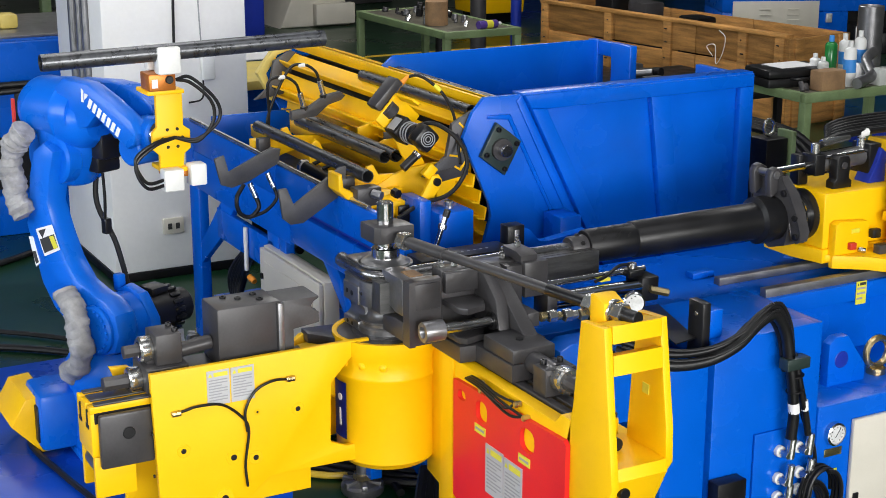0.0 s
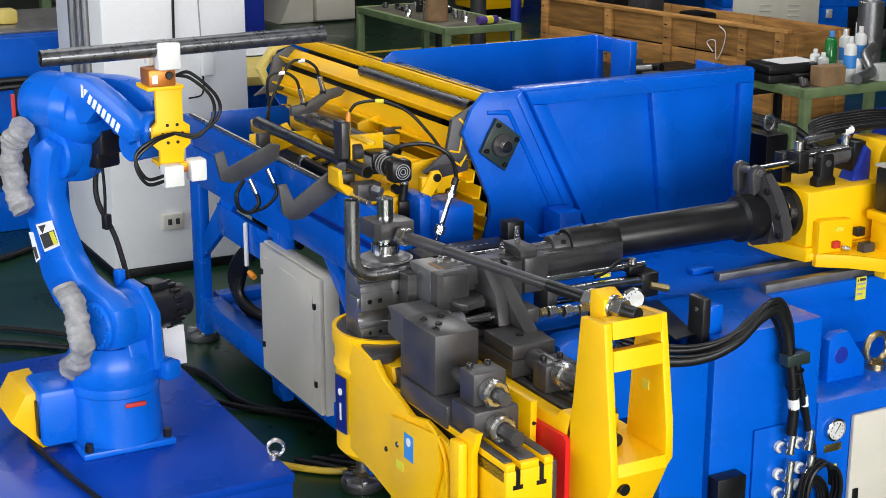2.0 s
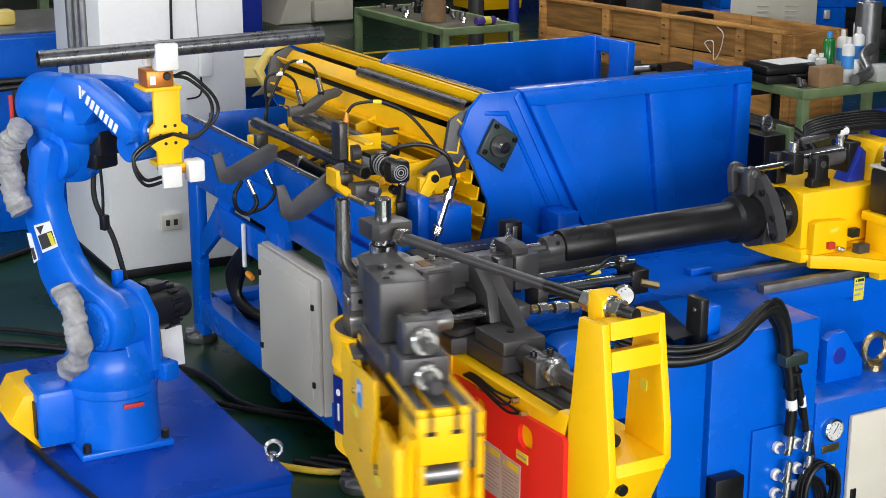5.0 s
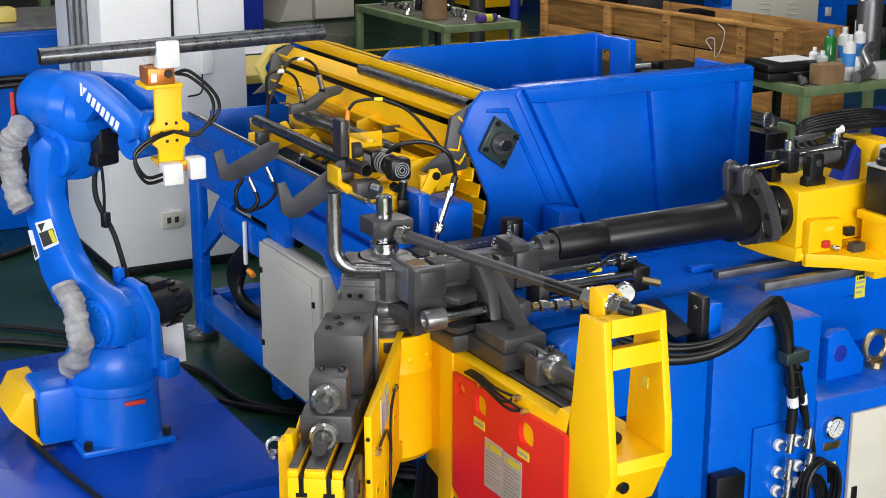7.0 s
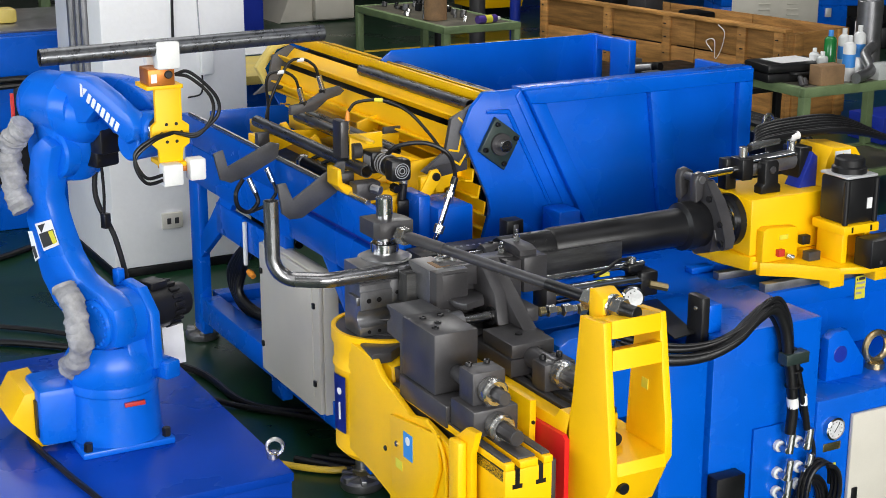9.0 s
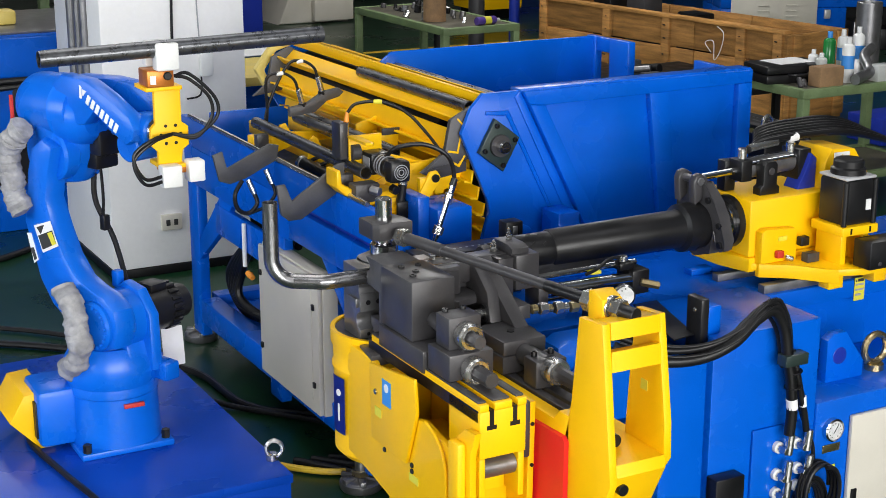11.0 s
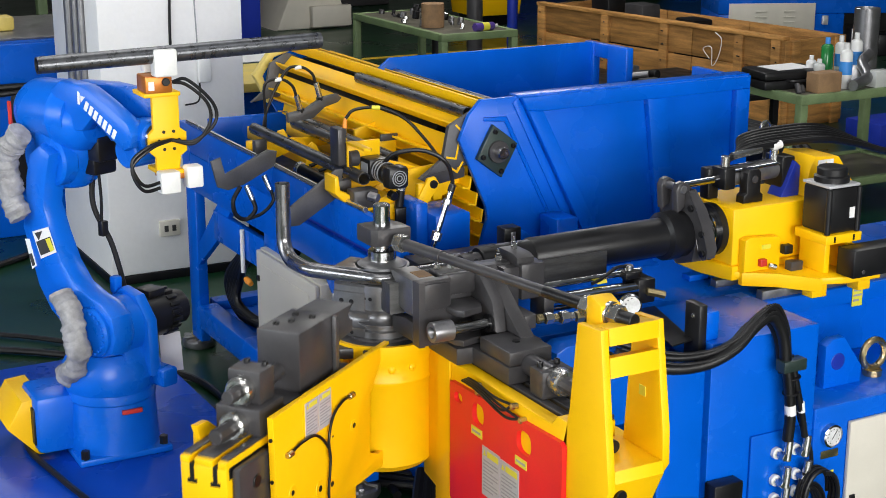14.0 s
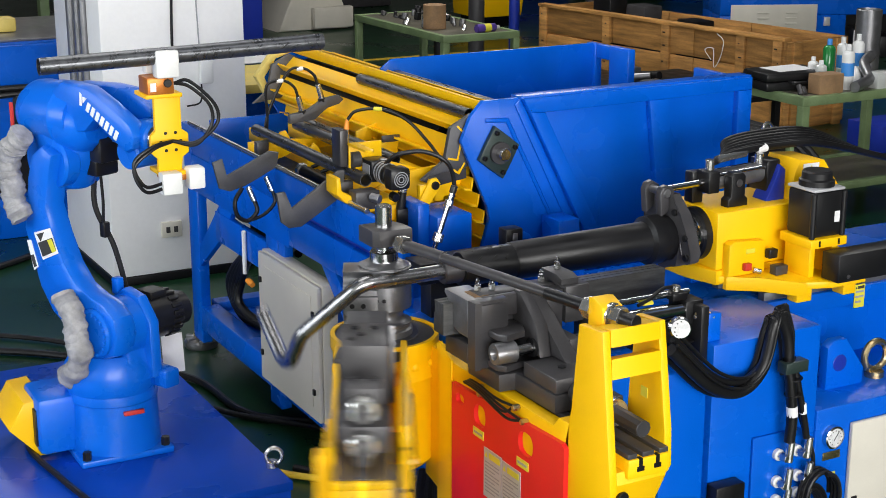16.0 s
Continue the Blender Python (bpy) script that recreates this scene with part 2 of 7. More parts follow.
# ---- the hall ----
tagged(part("floor", box(B(), (-7, -9, -0.2), (16, 20, 0), 0), FLOOR), "dark green epoxy factory floor, slightly glossy", "floor", kind="structure")
for nm, lo, hi in (("wall_west", (-7.2, -9, 0), (-7, -3.2, ROOF)), ("wall_west_2", (-7.2, 4.2, 0), (-7, 20, ROOF)), ("wall_west_sill", (-7.2, -3.2, 0), (-7, 4.2, 1.5)),
                   ("wall_west_head", (-7.2, -3.2, 3.7), (-7, 4.2, ROOF)), ("wall_east", (16, -9, 0), (16.2, 20, ROOF)), ("wall_south", (-7.2, -9.2, 0), (-6.2, -9, ROOF)), ("wall_south_2", (2.8, -9.2, 0), (16.2, -9, ROOF)), ("wall_south_sill", (-6.2, -9.2, 0), (2.8, -9, 1.3)), ("wall_south_head", (-6.2, -9.2, 3.9), (2.8, -9, ROOF)),
                   ("wall_north", (-7.2, 20, 0), (16.2, 20.2, ROOF))):
    tagged(part(nm, box(B(), lo, hi, 0), WALLM), "grey painted factory hall wall", "wall", kind="structure")
bm = B()
ys = [-9.2, -4.3, -1.7, 1.2, 3.8, 6.7, 9.3, 20.2]
for i in range(7):
    if i % 2 == 0:
        box(bm, (-7.2, ys[i], ROOF), (16.2, ys[i + 1], ROOF + 0.1), 0)
    else:
        for xa, xb in ((-7.2, -3.3), (-1.7, 0.7), (2.3, 4.2), (5.8, 16.2)):
            box(bm, (xa, ys[i], ROOF), (xb, ys[i + 1], ROOF + 0.1), 0)
tagged(part("ceiling", bm, ROOFM), "grey sheet roof with open roof lights", "ceiling", kind="structure")
tagged(part("floor_line", box(B(), (2.5, 10.9, 0.0), (12, 11.0, 0.004), 0), LINE), "yellow painted line on green floor", "floor line", kind="structure")

# white square pillar with conduits
pillar = thing("pillar", "white plastered square pillar with dark base", "pillar", kind="structure")
part("shaft", box(B(), (0.150, 3.79, 0.05), (0.985, 4.75, ROOF), 0.012), PLASTER, pillar)
part("base_band", box(B(), (0.145, 3.785, 0.0), (0.99, 4.755, 0.05), 0.004), DARK, pillar, "black painted foot band")
for k, yy in enumerate((4.05, 4.17, 4.30)):
    part("conduit", cyl(B(), (0.135, yy, 1.0), (0.135, yy, 4.5), 0.022 + 0.008 * (k == 2)), GREY, pillar, "grey steel conduit")
part("conduit_box", box(B(), (0.10, 3.85, 0.93), (0.165, 4.35, 1.02)), BEIGE, pillar)
sock = part("socket", box(B(), (0.435, 3.765, 0.262), (0.555, 3.79, 0.352)), BEIGE, pillar, "beige double mains socket")
for xx in (0.472, 0.518):
    part("socket_hole", box(B(), (xx - 0.012, 3.760, 0.29), (xx + 0.012, 3.766, 0.325)), INK, sock)
part("wall_switch", box(B(), (0.70, 3.745, 1.13), (0.78, 3.79, 1.32), 0.014), WHITE, pillar, "white switch box")
part("cable", sweep(B(), [(0.575, 3.78, 2.4), (0.57, 3.78, 1.9), (0.555, 3.78, 1.5), (0.55, 3.78, 1.2)], 0.008), RUBBER, pillar)
part("cable", sweep(B(), [(0.70, 3.78, 2.4), (0.70, 3.78, 1.7), (0.71, 3.78, 1.32)], 0.004), GREYINK, pillar)
part("cable", sweep(B(), [(0.71, 3.77, 1.13), (0.71, 3.77, 1.06), (0.69, 3.77, 1.02), (0.62, 3.77, 1.01)], 0.005), RUBBER, pillar)

# ---- robot plinth ----
# the robot, its plinth and tube are laid out at 1:1.17 and enlarged about one fixed point
GROW = Matrix.Translation(EYE) @ Matrix.Scale(1.17, 4) @ Matrix.Translation([-c for c in EYE])
PZ = 0.60
pl = thing("robot_plinth", "blue painted steel robot plinth with lifting eye", "plinth", GROW)
part("top_plate", box(B(), (-2.9, -0.365, PZ - 0.03), (-0.495, 1.05, PZ), 0.004), PLINTH, pl)
part("body", box(B(), (-2.85, -0.36, 0.40), (-0.50, 1.0, PZ - 0.03), 0.006), PLINTH, pl)
eye = part("lifting_eye", cyl(B(), (-0.512, -0.235, PZ), (-0.512, -0.235, PZ + 0.022), 0.02), ZINC, pl, "zinc eye bolt")
bm = B()
sweep(bm, [(-0.508 + 0.023 * math.cos(a), -0.245 - 0.010 * math.cos(a), PZ + 0.042 + 0.026 * math.sin(a)) for a in [k * math.pi / 8 for k in range(17)]], 0.007, 10, 2)
part("eye_ring", bm, ZINC, eye)
for x, y in ((-0.7, -0.3), (-2.6, -0.3), (-0.7, 0.9), (-2.6, 0.9)):
    part("foot", cyl(B(), (x, y, 0.3685), (x, y, 0.40), 0.06), DARK, pl)


# ---- welding robot used as a loader ----
def robot():
    r = thing("industrial_robot", "blue six-axis industrial robot arm holding a steel tube", "robot", GROW @ pose(-0.89, 0.165, PZ))
    # base
    bm = B()
    box(bm, (-0.15, -0.14, 0), (0.15, 0.15, 0.022), 0.006)
    lathe(bm, (0, 0, 0.02), (0, 0, 0.3), [(0.145, 0), (0.142, 0.05), (0.138, 0.16), (0.142, 0.165), (0.142, 0.2), (0.12, 0.24), (0, 0.24)], 36)
    box(bm, (-0.25, -0.03, 0.02), (-0.09, 0.17, 0.21), 0.02)
    base = part("base", bm, ROBOT, r)
    for x, y in ((-0.128, -0.122), (0.128, -0.115), (-0.14, 0.12)):
        part("anchor_bolt", cyl(B(), (x, y, 0.02), (x, y, 0.05), 0.014, seg=6), DARK, base)
    part("name_strip", box(B(), (-0.01, -0.150, 0.155), (0.055, -0.138, 0.168), 0.001), REDINK, base)
    part("connector_panel", box(B(), (-0.256, -0.01, 0.05), (-0.248, 0.13, 0.17), 0.002), DARK, base)
    # turning body, faces along u
    turn = Matrix.Rotation(radians(-68), 4, "Z")
    bm = B()
    lathe(bm, (0, 0, 0.2), (0, 0, 0.4), [(0.135, 0), (0.15, 0.03), (0.15, 0.09), (0.12, 0.14), (0, 0.15)], 36)
    prism(bm, [(-0.13, 0.26), (0.15, 0.26), (0.12, 0.36), (0.08, 0.46), (0.02, 0.50), (-0.05, 0.47), (-0.10, 0.38)], "y", -0.035, 0.08, 0.012)
    cyl(bm, (0.045, -0.03, 0.415), (0.045, 0.08, 0.415), 0.098, seg=36, bev=0.01)
    box(bm, (0.08, 0.06, 0.22), (0.19, 0.12, 0.28), 0.01)
    bmesh.ops.transform(bm, matrix=turn, verts=bm.verts)
    sw = part("swivel_body", bm, ROBOT, r)
    # motor on the far side of the shoulder
    bm = lathe(B(), (0, 0.08, 0.40), (0, 0.31, 0.40), [(0, 0), (0.088, 0), (0.088, 0.02), (0.076, 0.025), (0.074, 0.13), (0.068, 0.135), (0.068, 0.17), (0.056, 0.175), (0.056, 0.215), (0.05, 0.222), (0, 0.222)], 32)
    box(bm, (-0.035, 0.14, 0.465), (0.04, 0.21, 0.492), 0.008)
    bmesh.ops.transform(bm, matrix=turn, verts=bm.verts)
    sm = part("shoulder_motor", bm, PLASTIC, r, "black shoulder motor with toothed cooling ring")
    for k in range(18):
        a = k * math.pi / 9
        m_ = turn @ Matrix.Translation((0, 0, 0.40)) @ Matrix.Rotation(a, 4, "Y")
        part("cooling_rib", box(B(), (-0.007, 0.205, 0.062), (0.007, 0.245, 0.080), 0.002, m_), PLASTIC, sm)
    part("fork_cheek", prism(B(), [(0.10, 0.24), (0.16, 0.26), (0.155, 0.44), (0.10, 0.515), (0.03, 0.53), (-0.02, 0.50), (-0.05, 0.44), (-0.06, 0.30), (-0.10, 0.24)], "y", 0.035, 0.079, 0.012, turn), ROBOT, sw)
    part("fork_lug", box(B(), (-0.03, 0.04, 0.50), (0.0, 0.07, 0.555), 0.006, turn), ROBOT, sw)
    # lower arm, a dog-leg casting on the near side (local y negative)
    S, E = V(0.065, -0.06, 0.425), V(-0.165, -0.06, 0.925)
    bm = B()
    prism(bm, [(-0.215, 0.95), (-0.245, 0.868), (-0.258, 0.783), (-0.278, 0.705), (-0.258, 0.644), (-0.217, 0.521), (-0.161, 0.447), (-0.06, 0.385), (0.02, 0.345), (0.08, 0.335), (0.14, 0.36),
               (0.165, 0.42), (0.15, 0.485), (0.10, 0.522), (0.04, 0.535), (-0.025, 0.56), (-0.08, 0.621), (-0.122, 0.705), (-0.156, 0.791), (-0.13, 0.885), (-0.105, 0.96), (-0.16, 0.985)], "y", -0.10, -0.015, 0.02)
    cyl(bm, (S.x, -0.118, S.z), (S.x, -0.0, S.z), 0.078, seg=36, bev=0.008)
    cyl(bm, (E.x, -0.06, E.z), (E.x, 0.0, E.z), 0.082, seg=36, bev=0.008)
    bmesh.ops.transform(bm, matrix=turn, verts=bm.verts)
    la = part("lower_arm", bm, ROBOT, r)
    for k in range(9):
        a = -1.2 + 2.6 * k / 8
        bm = cyl(B(), (S.x + 0.066 * math.cos(a), -0.126, S.z + 0.066 * math.sin(a)), (S.x + 0.066 * math.cos(a), -0.117, S.z + 0.066 * math.sin(a)), 0.006, seg=8)
        bmesh.ops.transform(bm, matrix=turn, verts=bm.verts)
        part("flange_bolt", bm, ROBOT, la)
    # warning stickers on the lower arm
    for lab_pts, y0, m_ in (([(-0.219, 0.698), (-0.134, 0.727), (-0.100, 0.651), (-0.182, 0.615)], -0.1015, PAPER), ([(-0.259, 0.667), (-0.238, 0.671), (-0.209, 0.588), (-0.232, 0.572)], -0.1015, PAPER),
                            ([(-0.200, 0.668), (-0.125, 0.698), (-0.108, 0.658), (-0.180, 0.626)], -0.1025, INK), ([(-0.150, 0.685), (-0.128, 0.693), (-0.108, 0.658), (-0.128, 0.648)], -0.1032, SIGN_Y),
                            ([(-0.205, 0.695), (-0.165, 0.709), (-0.185, 0.675)], -0.1025, INK), ([(-0.245, 0.62), (-0.228, 0.625), (-0.215, 0.59), (-0.229, 0.582)], -0.1025, INK)):
        bm = prism(B(), lab_pts, "y", y0, y0 + 0.002, 0)
        bmesh.ops.transform(bm, matrix=turn, verts=bm.verts)
        part("warning_label", bm, m_, la, "white and black warning sticker" if m_ is PAPER else "")
    # elbow housing
    H = V(-0.22, 0, 0.90)
    bm = B()
    cyl(bm, (H.x, -0.03, H.z + 0.0), (H.x, 0.13, H.z + 0.0), 0.085, seg=32, bev=0.01)
    zr = H.z + 0.165
    lathe(bm, (H.x - 0.115, 0.02, zr), (H.x + 0.25, 0.02, zr), [(0, 0), (0.06, 0.002), (0.085, 0.012), (0.098, 0.035), (0.102, 0.06), (0.102, 0.13), (0.106, 0.135), (0.106, 0.20), (0.098, 0.21), (0.09, 0.26), (0, 0.262)], 44)
    lathe(bm, (H.x + 0.045, 0.04, H.z + 0.18), (H.x + 0.030, 0.04, H.z - 0.07), [(0.0, 0.0), (0.112, 0.01), (0.112, 0.10), (0.10, 0.16), (0.078, 0.21), (0.068, 0.238), (0.055, 0.248), (0, 0.25)], 36)
    lathe(bm, (H.x, 0.05, H.z + 0.02), (H.x, -0.045, H.z + 0.02), [(0, 0), (0.10, 0), (0.10, 0.06), (0.09, 0.075), (0.088, 0.093), (0, 0.095)], 40)
    bmesh.ops.transform(bm, matrix=turn, verts=bm.verts)
    el = part("elbow_housing", bm, ROBOT, r)
    part("motor_cap", box(B(), (H.x - 0.185, -0.02, H.z + 0.09), (H.x - 0.13, 0.05, H.z + 0.20), 0.01, turn), PLASTIC, el, "black plug cap")
    part("cap_label", box(B(), (H.x - 0.189, -0.005, H.z + 0.12), (H.x - 0.184, 0.025, H.z + 0.17), 0, turn), PAPER, el)
    part("red_strip", box(B(), (H.x - 0.105, -0.084, H.z + 0.12), (H.x - 0.092, -0.078, H.z + 0.20), 0, turn), REDINK, el)
    # forearm: two cheeks with a hollow between them
    F0 = V(-0.13, 0, 1.04)
    mF = turn @ Matrix.Translation(F0)
    bm = B()
    prism(bm, [(0.03, 0.145), (0.147, 0.139), (0.237, 0.103), (0.345, 0.048), (0.367, 0.012), (0.355, -0.024), (0.321, -0.04), (0.266, -0.012), (0.178, 0.04), (0.133, 0.0), (0.077, -0.01), (-0.03, -0.02), (-0.04, 0.10)], "y", -0.05, 0.01, 0.014)
    prism(bm, [(-0.05, 0.12), (0.12, 0.13), (0.24, 0.125), (0.31, 0.08), (0.33, 0.0), (0.31, -0.05), (0.2, -0.05), (-0.05, -0.07)], "y", 0.06, 0.135, 0.025)
    lathe(bm, (-0.06, 0.02, 0.01), (0.14, 0.02, 0.0), [(0, 0), (0.095, 0), (0.095, 0.08), (0.08, 0.14), (0.05, 0.17), (0, 0.172)], 32)
    bmesh.ops.transform(bm, matrix=mF, verts=bm.verts)
    fa = part("forearm", bm, ROBOT, r)
    # plain white lettering bars
    ml = mF @ Matrix.Translation((0.115, 0, 0.106)) @ Matrix.Rotation(radians(29), 4, "Y")
    for k in range(7):
        s = 0.046 + 0.0238 * k
        part("letter_bar", box(B(), (s, -0.0525, -0.016), (s + 0.015, -0.0495, 0.014), 0.001, ml), PAPER, fa)
    bmx = B()
    prism(bmx, [(0.0, 0.018), (0.010, 0.018), (0.026, -0.014), (0.018, -0.018)], "y", -0.0525, -0.0495, 0)
    prism(bmx, [(0.018, 0.014), (0.036, 0.02), (0.028, -0.004)], "y", -0.0525, -0.0495, 0)
    bmesh.ops.transform(bmx, matrix=ml, verts=bmx.verts)
    part("mark", bmx, PAPER, fa, "plain white mark")
    # wrist
    bm = B()
    cyl(bm, (0.305, -0.03, -0.045), (0.305, 0.07, -0.045), 0.05, seg=28, bev=0.006)
    box(bm, (0.28, -0.02, -0.05), (0.36, 0.075, 0.05), 0.025)
    cyl(bm, (0.33, 0.03, 0), (0.385, 0.03, 0), 0.055, seg=28, bev=0.006)
    bmesh.ops.transform(bm, matrix=mF, verts=bm.verts)
    part("wrist", bm, ROBOT, r)
    bm = cyl(B(), (0.385, 0.03, 0), (0.405, 0.03, 0), 0.048, seg=28)
    bmesh.ops.transform(bm, matrix=mF, verts=bm.verts)
    part("tool_flange", bm, CHROME, r, "bright steel tool flange")
    # dust sleeves
    for pts, ph in (([(-0.225, -0.11, 1.015), (-0.262, -0.12, 0.975), (-0.276, -0.13, 0.93), (-0.280, -0.13, 0.868), (-0.266, -0.13, 0.797), (-0.235, -0.12, 0.745)], 0.0),
                    ([(-0.035, -0.14, 0.53), (0.032, -0.16, 0.484), (0.062, -0.165, 0.409), (0.044, -0.16, 0.331), (-0.040, -0.14, 0.265)], 1.7)):
        bm = sweep(B(), [turn @ V(*q) for q in pts], 0.037, 28, 14, lambda s, ph=ph: 1.0 + 0.05 * math.sin(s * 71 + ph) + 0.05 * math.sin(s * 29 + 2 * ph))
        rg = random.Random(5 + int(ph))
        for v in bm.verts:
            f = v.co * 55
            v.co += V(math.sin(f.z + 1.3 * f.x), math.sin(1.2 * f.z + f.y), 0.6 * math.sin(f.x - f.z)) * 0.0045 + V(rg.uniform(-1, 1), rg.uniform(-1, 1), 0) * 0.0022
        part("cable_sleeve", bm, CLOTH, r, "crumpled grey fabric cable sleeve")
    # cable bunch behind the elbow
    Q = V(-0.275, 0, 0.955)
    bm = B()
    box(bm, (Q.x + 0.10, 0.03, Q.z - 0.08), (Q.x + 0.22, 0.12, Q.z - 0.02), 0.01, turn)
    box(bm, (Q.x + 0.20, 0.02, Q.z - 0.03), (Q.x + 0.26, 0.10, Q.z + 0.05), 0.01, turn)
    part("connector_block", bm, PLASTIC, r)
    part("hanging_cable", sweep(B(), [turn @ V(Q.x + 0.10, 0.12, Q.z - 0.06), turn @ V(Q.x + 0.11, 0.10, Q.z - 0.2), turn @ V(Q.x + 0.16, 0.13, Q.z - 0.34), turn @ V(Q.x + 0.20, 0.15, Q.z - 0.55), turn @ V(Q.x + 0.22, 0.15, Q.z - 0.75)], 0.009), RUBBER, r)
    part("hanging_cable", sweep(B(), [turn @ V(Q.x + 0.20, 0.06, Q.z - 0.06), turn @ V(Q.x + 0.205, 0.06, Q.z - 0.16), turn @ V(Q.x + 0.20, 0.06, Q.z - 0.23)], 0.005), RUBBER, r)
    part("cable_plug", box(B(), (Q.x + 0.19, 0.05, Q.z - 0.28), (Q.x + 0.215, 0.075, Q.z - 0.23), 0.004, turn), PLASTIC, r)
    # yellow cable cover behind the base
    bm = prism(B(), [(-0.33, 0.105), (-0.28, 0.19), (-0.215, 0.195), (-0.19, 0.005), (-0.24, 0.005)], "y", 0.02, 0.26, 0.004)
    part("rear_cover", bm, YELLOW, r, "folded yellow sheet cover")
    part("side_cover", box(B(), (-0.065, 0.20, 0.24), (-0.042, 0.24, 0.35), 0.01), YELLOW, r)
    part("paper_tag", box(B(), (0.19, 0.03, 0.20), (0.262, 0.034, 0.33), 0, Matrix.Rotation(radians(-8), 4, "X")), PAPER, r, "white paper tag")
    # gripper
    gx, gy, gz = 0.138, -0.29, 1.042
    bm = prism(B(), [(gx - 0.045, gz + 0.138), (gx + 0.035, gz + 0.138), (gx + 0.035, gz + 0.035), (gx + 0.055, gz + 0.02), (gx + 0.055, gz - 0.035), (gx + 0.035, gz - 0.05), (gx + 0.03, gz - 0.092),
                     (gx - 0.04, gz - 0.092), (gx - 0.04, gz - 0.05), (gx - 0.06, gz - 0.03), (gx - 0.06, gz + 0.02), (gx - 0.045, gz + 0.035)], "y", gy, gy + 0.02, 0.003)
    box(bm, (gx - 0.075, gy - 0.02, gz + 0.133), (gx + 0.035, gy + 0.09, gz + 0.145), 0.002)
    box(bm, (gx - 0.04, gy - 0.02, gz - 0.099), (gx + 0.035, gy + 0.09, gz - 0.086), 0.002)
    gr = part("gripper_plate", bm, YELLOW, r, "yellow gripper mounting plate")
    for k in range(6):
        a = k * math.pi / 3
        part("screw", cyl(B(), (gx + 0.03 * math.cos(a), gy - 0.003, gz + 0.03 * math.sin(a)), (gx + 0.03 * math.cos(a), gy + 0.004, gz + 0.03 * math.sin(a)), 0.005, seg=10), DARK, gr)
    ga = part("gripper_actuator", box(B(), (gx - 0.07, gy - 0.025, gz + 0.145), (gx + 0.01, gy + 0.06, gz + 0.195), 0.004), COPPER, r, "orange anodised gripper actuator")
    part("actuator_label", box(B(), (gx - 0.062, gy - 0.028, gz + 0.155), (gx - 0.045, gy - 0.0245, gz + 0.18), 0), PAPER, ga)
    part("actuator_port", cyl(B(), (gx - 0.01, gy - 0.032, gz + 0.177), (gx - 0.01, gy - 0.02, gz + 0.177), 0.012), DARK, ga)
    part("gripper_jaw", box(B(), (gx - 0.05, gy - 0.055, gz + 0.195), (gx + 0.02, gy - 0.01, gz + 0.275), 0.008), WHITE, r, "white plastic jaw")
    part("gripper_jaw", box(B(), (gx - 0.05, gy + 0.045, gz + 0.195), (gx + 0.02, gy + 0.085, gz + 0.27), 0.008), WHITE, r, "white plastic jaw")
    part("gripper_actuator", box(B(), (gx - 0.03, gy - 0.02, gz - 0.115), (gx + 0.06, gy + 0.06, gz - 0.095), 0.004), COPPER, r, "orange anodised gripper actuator")
    part("gripper_jaw", box(B(), (gx - 0.045, gy - 0.05, gz - 0.150), (gx + 0.015, gy + 0.0, gz - 0.085), 0.006), WHITE, r, "white plastic jaw")
    part("gripper_jaw", box(B(), (gx + 0.035, gy - 0.05, gz - 0.140), (gx + 0.085, gy + 0.0, gz - 0.075), 0.006), WHITE, r, "white plastic jaw")
    for q in (0.0, 0.016):
        part("hose", sweep(B(), [(gx - 0.03, gy - 0.03, gz - 0.13 + q), (gx - 0.10, gy - 0.05, gz - 0.13 + q), (gx - 0.13, gy - 0.05, gz - 0.06 + q), (gx - 0.07, gy - 0.045, gz - 0.01 + q * 0.5), (gx, gy - 0.02, gz + 0.005)], 0.0052), RUBBER, r)
        part("hose", sweep(B(), [(gx, gy - 0.02, gz + 0.005), (gx + 0.06, gy - 0.05, gz - 0.005 + q * 0.4), (gx + 0.11 + q, gy - 0.05, gz + 0.05), (gx + 0.105 + q, gy - 0.05, gz + 0.11), (gx + 0.05, gy - 0.04, gz + 0.165 + q), (gx + 0.012, gy - 0.02, gz + 0.175)], 0.0052), RUBBER, r)
    return r


robot()
ht = thing("steel_tube", "dark raw steel tube held in the robot gripper", "tube", GROW, group="steel tubes")
part("tube_wall", ring(B(), (-1.128, -0.15, 1.893), (-0.274, -0.15, 1.908), 0.0245, 0.0215, 32), STOCK, ht)


# ---- bending machine: fixed body ----
base = thing("bender_base", "blue painted machine base of a tube bender", "machine base")
bm = B()
box(bm, (0.872, -0.66, 0.0), (1.33, -0.245, 0.902), 0.006)
part("front_column", bm, BLUE, base)
part("side_column", box(B(), (0.665, -0.665, 0.0), (0.845, -0.30, 0.835), 0.006), BLUE, base)
part("bed", box(B(), (0.20, -0.245, 0.40), (3.6, 0.36, 0.87), 0.006), BLUE, base)
part("bed_foot", box(B(), (0.80, -0.243, 0.0), (3.6, 0.34, 0.402), 0.006), BLUE, base)
part("bed_leg", cyl(B(), (0.62, 0.05, 0.0), (0.62, 0.05, 0.402), 0.07), DARK, base)
part("ledge", box(B(), (1.332, -0.665, 0.0), (3.6, -0.247, 0.59), 0.006), BLUE, base)
# black filler puts the shade into the gap between the two columns
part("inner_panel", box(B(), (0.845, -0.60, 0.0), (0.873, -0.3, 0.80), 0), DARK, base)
part("column_cap", box(B(), (0.838, -0.63, 0.835), (0.871, -0.55, 1.03), 0.006), PLASTIC, base, "black stop block")
